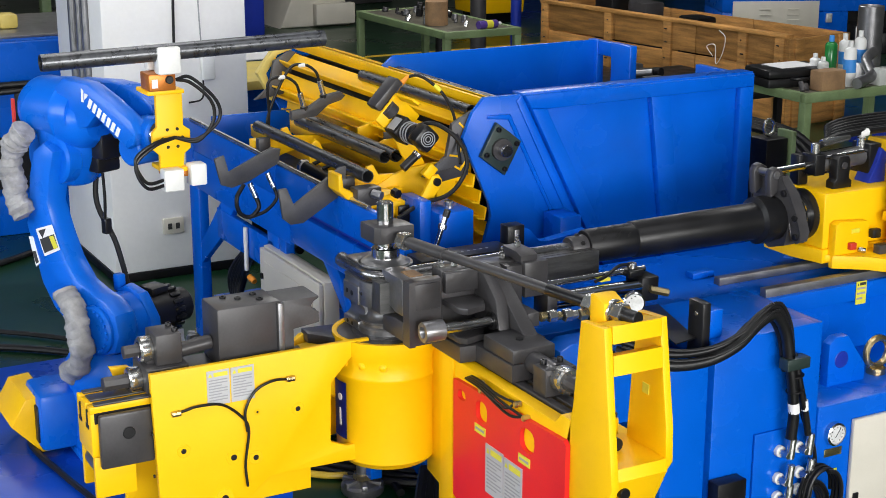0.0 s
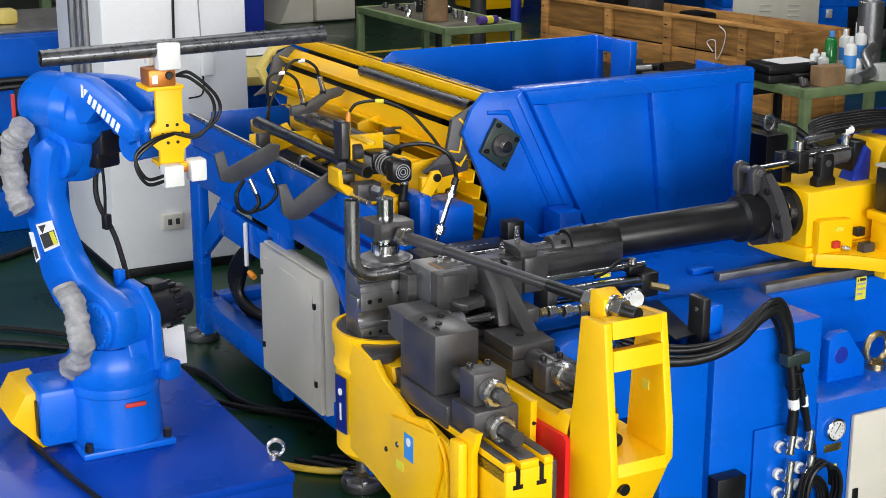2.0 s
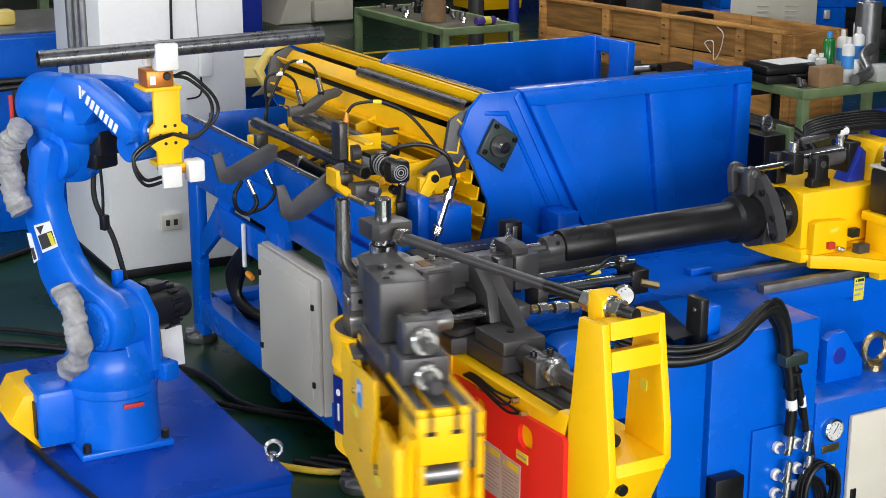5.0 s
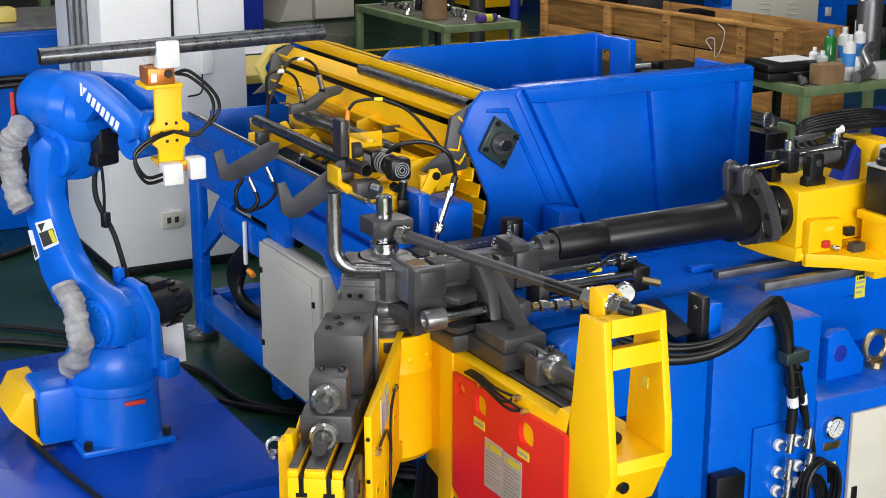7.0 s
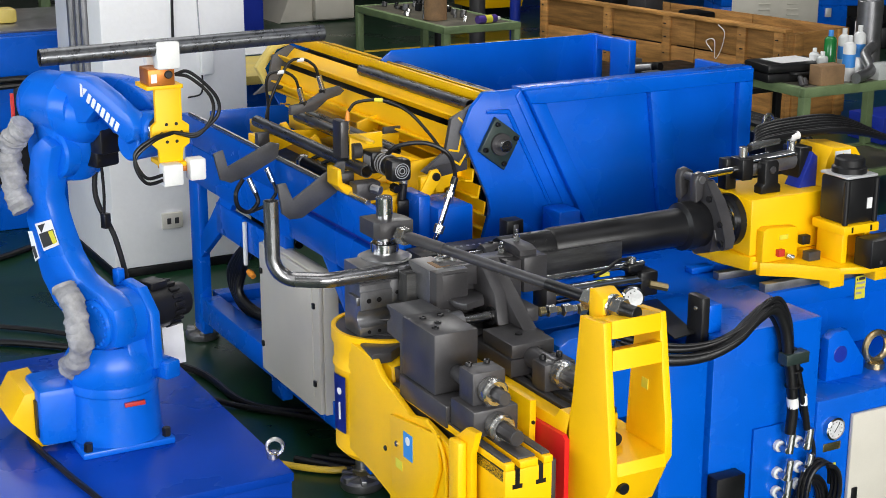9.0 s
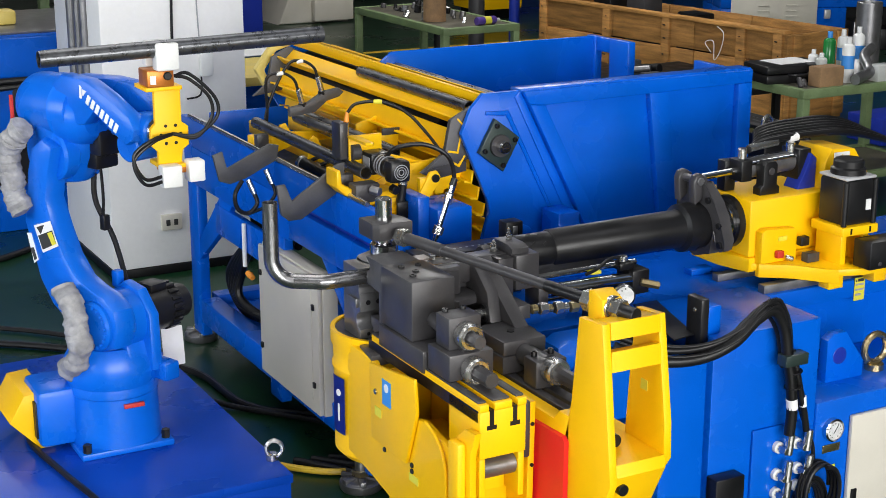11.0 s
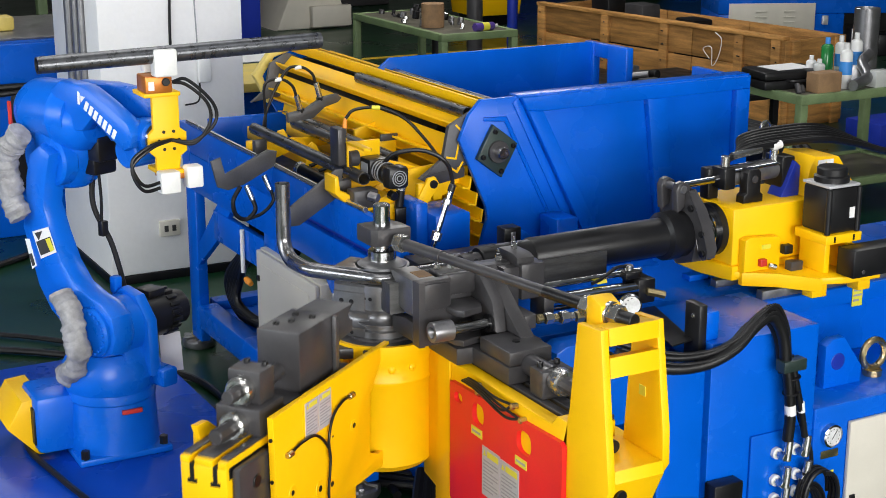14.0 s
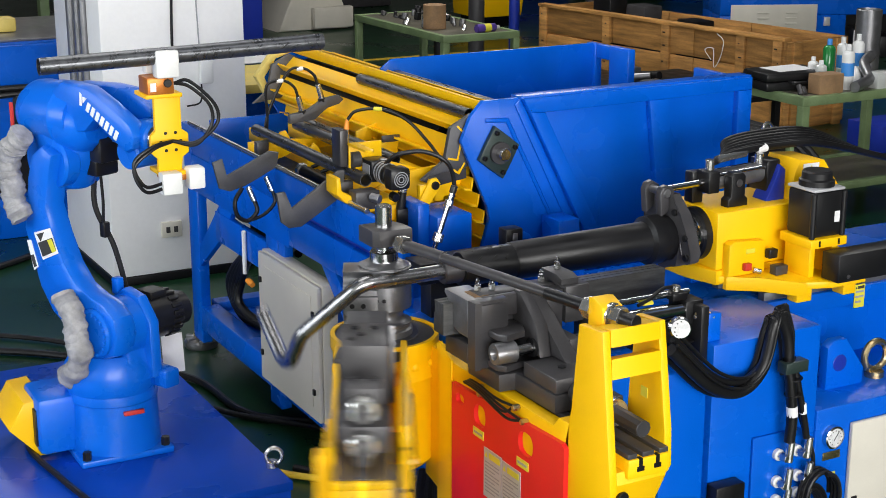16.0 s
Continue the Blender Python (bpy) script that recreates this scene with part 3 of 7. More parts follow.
part("stop_screw", cyl(B(), (0.83, -0.60, 0.99), (0.838, -0.60, 0.99), 0.008, seg=10), ZINC, base)
# solid black block stands in for a shaded gap behind the side column
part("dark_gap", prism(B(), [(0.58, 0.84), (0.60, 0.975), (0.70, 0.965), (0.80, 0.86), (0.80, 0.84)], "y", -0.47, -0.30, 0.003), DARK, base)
part("cap_side", box(B(), (0.8725, -0.625, 0.902), (0.925, -0.56, 1.0), 0.006), BLUE, base)
for yy in (-0.07, -0.262):
    part("rail", box(B(), (1.34 + (0.06 if yy < -0.2 else 0), yy - 0.018, 0.87 if yy > -0.2 else 0.86), (3.6, yy + 0.018, 0.90), 0.003), GREY, base, "ground steel guide rail")
part("bed_lip", box(B(), (1.32, -0.30, 0.80), (3.6, -0.247, 0.868), 0.004), BLUE, base)
lug = prism(B(), [(1.49, 0.59), (1.49, 0.75), (1.52, 0.772), (1.575, 0.772), (1.665, 0.65), (1.665, 0.59)], "y", -0.53, -0.49, 0.003)
part("gusset", prism(B(), [(0.40, 0.72), (0.40, 0.885), (0.44, 0.905), (0.58, 0.905), (0.58, 0.72)], "y", -0.46, -0.36, 0.006), BLUE, base)
part("gusset", prism(B(), [(0.44, 0.66), (0.44, 0.80), (0.55, 0.885), (0.64, 0.885), (0.64, 0.66)], "y", -0.60, -0.47, 0.006), BLUE, base)
# flat dark sheet drawn where the base is open, for the shade inside
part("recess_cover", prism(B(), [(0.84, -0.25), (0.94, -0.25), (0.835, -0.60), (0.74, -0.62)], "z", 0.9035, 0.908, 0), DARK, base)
part("bed_block", box(B(), (1.30, 0.02, 0.8705), (1.40, 0.07, 0.895), 0.004), BLUE, base)
lugp = part("lifting_lug", lug, BLUE, base)
part("lug_hole", cyl(B(), (1.55, -0.532, 0.685), (1.55, -0.488, 0.685), 0.032), DEEP, lugp)
eb = part("eye_bolt", cyl(B(), (1.75, -0.5, 0.59), (1.75, -0.5, 0.615), 0.036), BRASS, base, "brass-coloured eye bolt")
part("eye_ring", sweep(B(), [(1.75 + 0.053 * math.cos(a), -0.5, 0.672 + 0.053 * math.sin(a)) for a in [k * math.pi / 8 for k in range(17)]], 0.013, 10, 2), BRASS, eb)
door = part("cabinet_door", box(B(), (1.485, -0.685, 0.05), (2.3, -0.667, 0.520), 0.004), BEIGE, base, "beige steel cabinet door")
part("latch", box(B(), (1.50, -0.692, 0.18), (1.525, -0.685, 0.24)), DARK, door)
part("corner_block", box(B(), (0.865, -0.72, 0.28), (0.985, -0.664, 0.42), 0.005), DARK, base)
coil = [(1.29 + (0.075 + 0.004 * math.sin(k)) * math.cos(k * math.pi / 6), -0.715 - 0.0016 * k, 0.30 + 0.105 * math.sin(k * math.pi / 6)) for k in range(40)]
part("cable_coil", sweep(B(), coil, 0.008, 8, 3), RUBBER, base, "black cable tied in a coil")
gp = part("gauge_panel", box(B(), (1.05, -0.672, 0.12), (1.30, -0.662, 0.545), 0.002), BLUE, base)
gauge = part("pressure_gauge", lathe(B(), (1.405, -0.664, 0.483), (1.405, -0.70, 0.483), [(0, 0), (0.042, 0), (0.042, 0.022), (0.036, 0.026), (0.034, 0.02), (0, 0.02)], 30), CHROME, base, "chrome pressure gauge with white dial")
part("dial", cyl(B(), (1.405, -0.684, 0.483), (1.405, -0.687, 0.483), 0.034, seg=30, bev=0), DIAL, gauge)
part("needle", box(B(), (1.4038, -0.6885, 0.470), (1.4062, -0.687, 0.508), 0, Matrix.Translation((1.405, 0, 0.483)) @ Matrix.Rotation(0.6, 4, "Y") @ Matrix.Translation((-1.405, 0, -0.483))), INK, gauge)
for k in range(11):
    a = radians(-60 + 30 * k)
    part("tick", cyl(B(), (1.405 + 0.026 * math.cos(a), -0.6868, 0.483 + 0.026 * math.sin(a)), (1.405 + 0.026 * math.cos(a), -0.6878, 0.483 + 0.026 * math.sin(a)), 0.0024, seg=6, bev=0), INK, gauge)
part("name_plate", box(B(), (1.37, -0.668, 0.395), (1.45, -0.664, 0.425)), BRASS, base)
part("marker_plate", box(B(), (1.41, -0.668, 0.325), (1.435, -0.664, 0.345)), SIGN_Y, base)
ws = sticker(base, (1.815, -0.304, 0.876), (1, 0, 0), (0, 0, -1), 0.05, 0.09, SIGN_Y, 3, INK, lab="yellow warning label")
# fittings and hoses of the front column
for x, z in ((1.155, 0.47), (1.155, 0.37), (1.155, 0.30), (1.235, 0.47), (1.245, 0.375), (1.245, 0.31)):
    f = part("port_collar", cyl(B(), (x, -0.672, z), (x, -0.69, z), 0.021), WHITE, base, "white plastic collar")
    bm = cyl(B(), (x, -0.69, z), (x, -0.73, z), 0.014, seg=6)
    cyl(bm, (x + 0.012, -0.72, z - 0.015), (x + 0.02, -0.72, z + 0.06), 0.014)
    part("elbow_fitting", bm, ZINC, f)


def hose_set(pts_list, r, group_label):
    return [part("hose", sweep(B(), p, r, 12, 10), RUBBER, base, group_label) for p in pts_list]


hose_set([[(1.165, -0.72, 0.53), (1.165, -0.725, 0.62), (1.15, -0.725, 0.74), (1.137, -0.72, 0.81)]], 0.019, "thick black hydraulic hose")
hose_set([[(1.24, -0.72, 0.53), (1.215, -0.725, 0.62), (1.18, -0.725, 0.74), (1.165, -0.72, 0.81)]], 0.012, "black hydraulic hose")
hose_set([[(1.30, -0.70, 0.36), (1.29, -0.70, 0.46), (1.225, -0.70, 0.60), (1.185, -0.71, 0.75), (1.17, -0.71, 0.83)]], 0.007, "thin black cable")
LOOP_A = [(1.14, -0.72, 0.79), (1.115, -0.72, 0.911), (1.061, -0.72, 0.985), (0.992, -0.72, 0.965), (0.903, -0.72, 0.902), (0.792, -0.70, 0.862), (0.657, -0.66, 0.862), (0.54, -0.58, 0.90)]
LOOP_B = [(1.14, -0.72, 0.79), (1.13, -0.72, 0.90), (1.09, -0.72, 0.98), (1.065, -0.72, 0.95), (1.028, -0.72, 0.815), (0.94, -0.72, 0.752), (0.80, -0.74, 0.80), (0.62, -0.76, 0.96)]
loop_hoses = []
for off, rad in (((0, 0, 0), 0.020), ((0.018, 0.012, 0.03), 0.012), ((0.0, 0.05, -0.02), 0.013), ((0.03, 0.0, 0.045), 0.006), ((0.01, -0.02, 0.02), 0.005)):
    lp = thing("hydraulic_hose", "black hydraulic hose looping to the pressure slide", "hose", group="loop hoses")
    a = [p + Vector(off) * min(1, 0.5 + 0.5 * k / 42) for k, p in enumerate(smooth_path(LOOP_A, 9))]
    b = [p + Vector(off) * min(1, 0.5 + 0.5 * k / 42) for k, p in enumerate(smooth_path(LOOP_B, 9))]
    ln = max((p - q).length for c in (a, b) for p, q in zip(c, c[1:])) * 1.16
    pieces = []
    me = None
    for k in range(len(a) - 1):
        if me is None:
            o = part("hose_section", cyl(B(), (0, 0, -ln / 2), (0, 0, ln / 2), rad, seg=14, bev=0.0), RUBBER, lp)
            me = o.data
        else:
            o = new("hose_section", me)
            o.parent = lp
        pieces.append(o)
    loop_hoses.append((pieces, a, b))
for x0, r_ in ((1.166, 0.0198), (1.214, 0.0128)):
    part("hose_tag", cyl(B(), (x0, -0.725, 0.625), (x0 - 0.006, -0.7255, 0.662), r_, bev=0.0005), PAPER, base, "white hose marker")
part("hose_clamp", box(B(), (1.108, -0.747, 0.785), (1.205, -0.70, 0.825), 0.004), CASTG, base, "dark green hose clamp")
for zz in (0.70, 0.755):
    part("cable_tie", cyl(B(), (1.165, -0.722, zz), (1.164, -0.722, zz + 0.006), 0.030), DARK, base)
for k in range(6):
    part("coiled_cable", sweep(B(), [(1.29 + (0.05 + 0.006 * k) * math.cos(a), -0.69 - 0.008 * (k % 3), 0.22 + (0.09 + 0.006 * k) * math.sin(a)) for a in [j * math.pi / 8 for j in range(17)]], 0.006, 8, 2), RUBBER, base)

# fixed pressure beam with the red cover and the tie-rod tower
beam = thing("pressure_beam", "yellow welded pressure-die beam with red cover plate and tower", "machine beam")
part("beam_body", prism(B(), [(-0.10, 0.40), (-0.10, 0.875), (-0.20, 0.875), (-0.27, 0.862), (-0.90, 0.862), (-0.93, 0.895), (-0.985, 0.895), (-0.985, 0.28), (-0.62, 0.28)], "x", 0.10, 0.150, 0.004), YELLOW, beam)
part("beam_edge", prism(B(), [(-0.205, 0.30), (-0.205, 0.90), (-0.225, 0.915), (-0.245, 0.90), (-0.30, 0.872), (-0.30, 0.30)], "x", 0.090, 0.0995, 0.002), YELLOW, beam)
part("beam_shelf", box(B(), (0.151, -0.95, 0.62), (0.36, -0.12, 0.79), 0.004), YELLOW, beam)
rp = part("red_cover", holed(B(), [(-0.318, 0.40), (-0.318, 0.806), (-0.97, 0.832), (-0.985, 0.82), (-0.985, 0.28), (-0.60, 0.28)],
    [oval(-0.372, 0.765, 0.026, 0.018), oval(-0.50, 0.752, 0.036, 0.036), oval(-0.775, 0.758, 0.042, 0.038), oval(-0.648, 0.455, 0.018, 0.024), oval(-0.765, 0.46, 0.018, 0.024)], "x", 0.084, 0.0995), RED, beam, "red painted cover plate with cut-outs")
for y, z in ((-0.495, 0.692), (-0.762, 0.690), (-0.63, 0.405), (-0.76, 0.41)):
    part("notice", box(B(), (0.0815, y - 0.033, z - 0.014), (0.085, y + 0.033, z + 0.014), 0), SIGN_Y, rp)
    part("notice_bar", box(B(), (0.0808, y - 0.026, z - 0.004), (0.0818, y + 0.026, z + 0.004), 0), GREYINK, rp)
sticker(rp, (0.083, -0.532, 0.662), (0, -1, 0), (0, 0, -1), 0.108, 0.165, SHEET, 9, SIGN_Y)
sticker(rp, (0.083, -0.644, 0.657), (0, -1, 0), (0, 0, -1), 0.108, 0.165, SHEET, 9, SIGN_Y)
tw = part("tower_side", prism(B(), [(-1.02, 1.205), (-1.135, 1.215), (-1.185, 0.84), (-1.195, 0.76), (-1.13, 0.62), (-1.13, 0.30), (-0.95, 0.28), (-0.955, 0.80), (-0.99, 0.94)], "x", 0.10, 0.126, 0.004), YELLOW, beam, "yellow welded tie-rod tower")
part("tower_side", prism(B(), [(-1.02, 1.205), (-1.125, 1.215), (-1.175, 0.905), (-1.18, 0.80), (-1.08, 0.65), (-0.98, 0.65), (-0.985, 0.80), (-1.0, 1.01)], "x", 0.292, 0.318, 0.004), YELLOW, beam)
part("cross_bar", prism(B(), [(-1.06, 1.186), (-1.06, 1.206), (-1.137, 1.218), (-1.142, 1.168), (-1.125, 1.168)], "x", 0.126, 0.292, 0.003), YELLOW, beam)
part("cross_bar", prism(B(), [(-1.115, 1.100), (-1.115, 1.132), (-1.146, 1.136), (-1.152, 1.078), (-1.135, 1.078)], "x", 0.126, 0.292, 0.003), YELLOW, beam)
part("cross_bar", prism(B(), [(-0.97, 0.70), (-0.97, 0.815), (-1.182, 0.815), (-1.19, 0.78), (-1.13, 0.66)], "x", 0.126, 0.292, 0.003), YELLOW, beam)
part("tower_head", prism(B(), [(-0.975, 1.16), (-0.975, 1.262), (-1.0, 1.268), (-1.045, 1.25), (-1.05, 1.16)], "x", 0.160, 0.228, 0.004), YELLOW, tw)
part("head_web", box(B(), (0.127, -1.058, 1.165), (0.291, -1.005, 1.19), 0.004), YELLOW, tw)
for za, zb, yy in ((0.95, 1.20, -1.135), (0.83, 0.905, -1.178)):
    part("weld_seam", sweep(B(), [(0.127, yy + 0.012, za), (0.128, yy + 0.016, (za + zb) / 2), (0.127, yy + 0.020, zb)], 0.004, 6, 4), YELLOW, tw)
part("pivot_pin", cyl(B(), (0.20, -1.03, 0.833), (0.20, -1.075, 0.833), 0.020), DARK, tw)
part("tower_pin", cyl(B(), (0.155, -1.15, 0.735), (0.155, -1.185, 0.735), 0.017), DARK, tw)
part("tower_notice", box(B(), (0.2895, -1.09, 0.975), (0.2918, -1.06, 1.005), 0), SIGN_Y, tw)
for q in range(4):
    part("hose", sweep(B(), [(0.092, -0.495 - 0.01 * q, 0.84), (0.07, -0.46 + 0.012 * q, 0.862 - 0.006 * q), (0.066, -0.52, 0.868 - 0.008 * q), (0.07, -0.62 - 0.02 * q, 0.856 - 0.014 * q), (0.088, -0.70 - 0.045 * (q % 2), 0.852 - 0.030 * (q % 2))], 0.0042), RUBBER, beam)
for y, z in ((-0.492, 0.845), (-0.50, 0.826), (-0.712, 0.853), (-0.76, 0.825)):
    part("fitting", cyl(B(), (0.0995, y, z), (0.075, y, z), 0.010, seg=6), BRASS, beam)

# tie rod over the tooling
rod = thing("tie_rod", "dark steel tie rod from spindle head to tower", "tie rod")
part("spindle_head", prism(B(), [(-0.062, 0.06), (0.055, 0.06), (0.075, 0.0), (0.075, -0.062), (-0.045, -0.062), (-0.062, -0.045)], "z", 1.205, 1.262, 0.004), IRON, rod)
D1, D2 = V(0.010, -0.055, 1.222), V(0.216, -1.13, 1.222)
dd = (D2 - D1).normalized()
part("bar", cyl(B(), D1 + dd * 0.02, D2 - dd * 0.05, 0.0165), IRON, rod)
part("collar", cyl(B(), D1 + dd * 0.08, D1 + dd * 0.26, 0.020), IRON, rod)
part("thread", cyl(B(), D2 - dd * 0.36, D2 - dd * 0.20, 0.0185), DARK, rod)
hexnut(rod, D1 + dd * 0.03, D1 + dd * 0.07, 0.030)
hexnut(rod, D2 - dd * 0.195, D2 - dd * 0.160, 0.033)
hexnut(rod, D2 - dd * 0.085, D2 - dd * 0.050, 0.032)
part("washer", cyl(B(), D2 - dd * 0.10, D2 - dd * 0.086, 0.036), ZINC, rod)
part("end_cap", cyl(B(), D2 - dd * 0.06, D2, 0.021), RUBBER, rod)

# ---- bend spindle and die stack ----
R = 0.075
die = thing("bend_die", "turned steel bend die stack on the spindle", "bend die")
lathe_die = [(0, 0.885), (0.094, 0.885), (0.094, 0.915), (0.085, 0.92), (0.085, 0.93)]
for zc in (0.965, 1.10):
    lathe_die += [(0.091, zc - 0.030), (0.091, zc - 0.026)] + [(R - 0.0254 * math.cos(a) + 0.012, zc + 0.0254 * math.sin(a)) for a in [math.radians(k) for k in range(-70, 71, 14)]] + [(0.091, zc + 0.026), (0.091, zc + 0.03)]
lathe_die += [(0.0, 1.13)]
part("grooved_die", lathe(B(), (0, 0, 0), (0, 0, 1), lathe_die, 48), GREY, die)
part("flange", lathe(B(), (0, 0, 1.115), (0, 0, 1.16), [(0, 0), (0.078, 0.0), (0.083, 0.006), (0.083, 0.018), (0.075, 0.022), (0.06, 0.03), (0, 0.03)], 40), GREY, die)
part("ring_nut", lathe(B(), (0, 0, 1.145), (0, 0, 1.19), [(0, 0), (0.047, 0), (0.047, 0.032), (0.043, 0.036), (0, 0.036)], 36), CHROME, die)
part("spindle", cyl(B(), (0, 0, 1.18), (0, 0, 1.335), 0.0275, seg=30, bev=0.005), CHROME, die)
part("washer", lathe(B(), (0, 0, 1.255), (0, 0, 1.262), [(0, 0), (0.045, 0), (0.045, 0.005), (0, 0.006)], 30), IRON, die)
for a in (-120, -105, -90):
    c, s = math.cos(radians(a)), math.sin(radians(a))
    part("socket_screw", cyl(B(), (0.086 * c, 0.086 * s, 1.03), (0.093 * c, 0.093 * s, 1.03), 0.007, seg=10), DARK, die)
prof = [(0.03, 0.892), (-0.088, 0.892), (-0.094, 0.900), (-0.094, 0.925)] + [(-0.094 + 0.028 * math.cos(a), 0.955 + 0.030 * math.sin(a)) for a in [radians(k) for k in range(-80, 81, 16)]]
prof += [(-0.094, 0.986), (-0.094, 1.045), (-0.088, 1.048), (-0.088, 1.066), (-0.092, 1.070)] + [(-0.075 + 0.0262 * math.cos(a), 1.10 + 0.0262 * math.sin(a)) for a in [radians(k) for k in range(-110, 111, 20)]] + [(-0.086, 1.13), (0.03, 1.13)]
gi = part("grip_insert", prism(B(), prof, "x", -0.135, -0.02, 0.0015), GREY, die, "ground steel grip insert with two tube grooves")
part("insert_key", box(B(), (-0.147, -0.088, 1.000), (-0.134, -0.02, 1.030), 0.003), GREY, gi)
for xs in (-0.105, -0.068):
    part("insert_screw", cyl(B(), (xs, -0.0935, 1.015), (xs, -0.0955, 1.015), 0.0085, seg=14, bev=0), DARK, gi)
    part("insert_screw", cyl(B(), (xs, -0.0935, 0.908), (xs, -0.0955, 0.908), 0.0065, seg=12, bev=0), DARK, gi)
part("seat_plate", lathe(B(), (0, 0, 0.882), (0, 0, 0.9), [(0, 0), (0.118, 0), (0.118, 0.010), (0.114, 0.013), (0, 0.013)], 44), IRON, die, "dark seat plate under the die")

# ---- swinging bend arm (built along -y, turned by motions) ----
arm = thing("bending_head", "yellow swinging bend arm with clamp carriage", "bend arm")
AX0, AX1, TS1 = -0.165, 0.075, 0.05
hub = lathe(B(), (0, 0, 0.50), (0, 0, 0.89), [(0, -0.06), (0.10, -0.06), (0.15, -0.055), (0.174, -0.03), (0.174, 0.255), (0.180, 0.265), (0.180, 0.272), (0.174, 0.282), (0.176, 0.335), (0.183, 0.35), (0.183, 0.396), (0.168, 0.396), (0.168, 0.372), (0, 0.372)], 56)
part("hub", hub, YELLOW, arm)
part("hub_plate", lathe(B(), (0, 0, 0.8725), (0, 0, 0.9), [(0, 0), (0.167, 0), (0.167, 0.018), (0, 0.018)], 44), IRON, arm, "dark steel hub plate")
part("plate_lip", prism(B(), [(-0.15, -0.12), (-0.165, -0.24), (-0.10, -0.245), (0.0, -0.17), (0.03, -0.19), (0.06, -0.17), (0.06, -0.13)], "z", 0.850, 0.886, 0.004), IRON, arm)
for k in range(6):
    a = radians(-150 + 24 * k)
    part("hub_screw", lathe(B(), (0.172 * math.cos(a), 0.172 * math.sin(a), 0.815), (0.19 * math.cos(a), 0.19 * math.sin(a), 0.815), [(0, 0), (0.014, 0), (0.013, 0.005), (0.008, 0.009), (0, 0.010)], 14), YELLOW, arm)
side = [(-0.10, 0.898), (-0.10, 0.86), (-0.150, 0.86), (-0.240, 0.765), (-0.245, 0.56), (-0.19, 0.535), (-0.05, 0.535), (-0.05, 0.475), (-0.21, 0.480), (-0.46, 0.485), (-0.53, 0.43), (-0.60, 0.38), (-0.83, 0.36), (-0.845, 0.90), (-0.24, 0.90)]
lab = part("side_plate", prism(B(), side, "x", AX1 - 0.022, AX1, 0.003), YELLOW, arm)
for y, z in ((-0.838, 0.83), (-0.838, 0.70), (-0.838, 0.56)):
    part("edge_screw", cyl(B(), (AX1 - 0.011, -0.843, z), (AX1 - 0.011, -0.8475, z), 0.006, seg=10, bev=0), DARK, lab)
sideb = [(-0.02, 0.88), (-0.02, 0.50), (-0.24, 0.47), (-0.60, 0.40), (-0.88, 0.36), (-0.88, 0.79), (-0.91, 0.865), (-0.85, 0.86), (-0.80, 0.82), (-0.745, 0.765), (-0.585, 0.79), (-0.50, 0.77), (-0.30, 0.83), (-0.25, 0.87)]
sidep = part("side_plate", prism(B(), sideb, "x", AX0, AX0 + 0.022, 0.003), YELLOW, arm)
part("web", box(B(), (AX0 + 0.022, -0.72, 0.40), (AX1 - 0.022, -0.31, 0.66), 0.003), YELLOW, arm)
st = (AX1 + 0.0015)
sticker(lab, (st, -0.665, 0.880), (0, 1, 0), (0, 0, -1), 0.075, 0.115, SHEET, 8, SIGN_Y)
sticker(lab, (st, -0.585, 0.880), (0, 1, 0), (0, 0, -1), 0.078, 0.115, SHEET, 8, SIGN_Y)
part("sensor_cable", sweep(B(), [(st + 0.006, -0.755, 0.765), (st + 0.01, -0.70, 0.775), (st + 0.01, -0.62, 0.765), (st + 0.01, -0.555, 0.71), (st + 0.01, -0.535, 0.66), (st + 0.01, -0.55, 0.55), (st + 0.01, -0.545, 0.47)], 0.0045), DARK, arm)
part("sensor_cable", sweep(B(), [(st + 0.006, -0.39, 0.81), (st + 0.01, -0.45, 0.815), (st + 0.01, -0.51, 0.79), (st + 0.012, -0.545, 0.73), (st + 0.012, -0.54, 0.66)], 0.0045), DARK, arm)
for y, z in ((-0.765, 0.762), (-0.38, 0.81)):
    part("brass_fitting", cyl(B(), (st + 0.006, y - 0.02, z), (st + 0.006, y + 0.01, z), 0.010, seg=8), BRASS, arm)
for y, z, r_ in ((-0.75, 0.63, 0.022), (-0.36, 0.70, 0.022), (-0.585, 0.575, 0.026), (-0.51, 0.56, 0.024), (-0.50, 0.715, 0.010), (-0.62, 0.44, 0.03)):
    h = part("screw_boss", cyl(B(), (AX1 - 0.002, y, z), (AX1 + 0.002, y, z), r_), YELLOW, arm)
    part("boss_hole", cyl(B(), (AX1 + 0.001, y, z), (AX1 + 0.003, y, z), r_ * 0.4, seg=12), DARK, h)
for y, z in ((-0.52, 0.62), (-0.52, 0.60), (-0.68, 0.48), (-0.33, 0.60)):
    part("side_screw", cyl(B(), (AX0 + 0.002, y, z), (AX0 - 0.005, y, z), 0.009, seg=10), DARK, sidep)
part("side_notice", box(B(), (AX0 - 0.002, -0.56, 0.565), (AX0 + 0.002, -0.50, 0.59), 0), SIGN_Y, sidep)
part("edge_strip", box(B(), (AX0 - 0.03, -0.86, 0.50), (AX0 + 0.0, -0.80, 0.82), 0.008), YELLOW, arm)
part("hub_rib", prism(B(), [(-0.12, 0.86), (-0.12, 0.62), (-0.30, 0.76), (-0.28, 0.85)], "x", -0.12, -0.04, 0.01), YELLOW, arm)
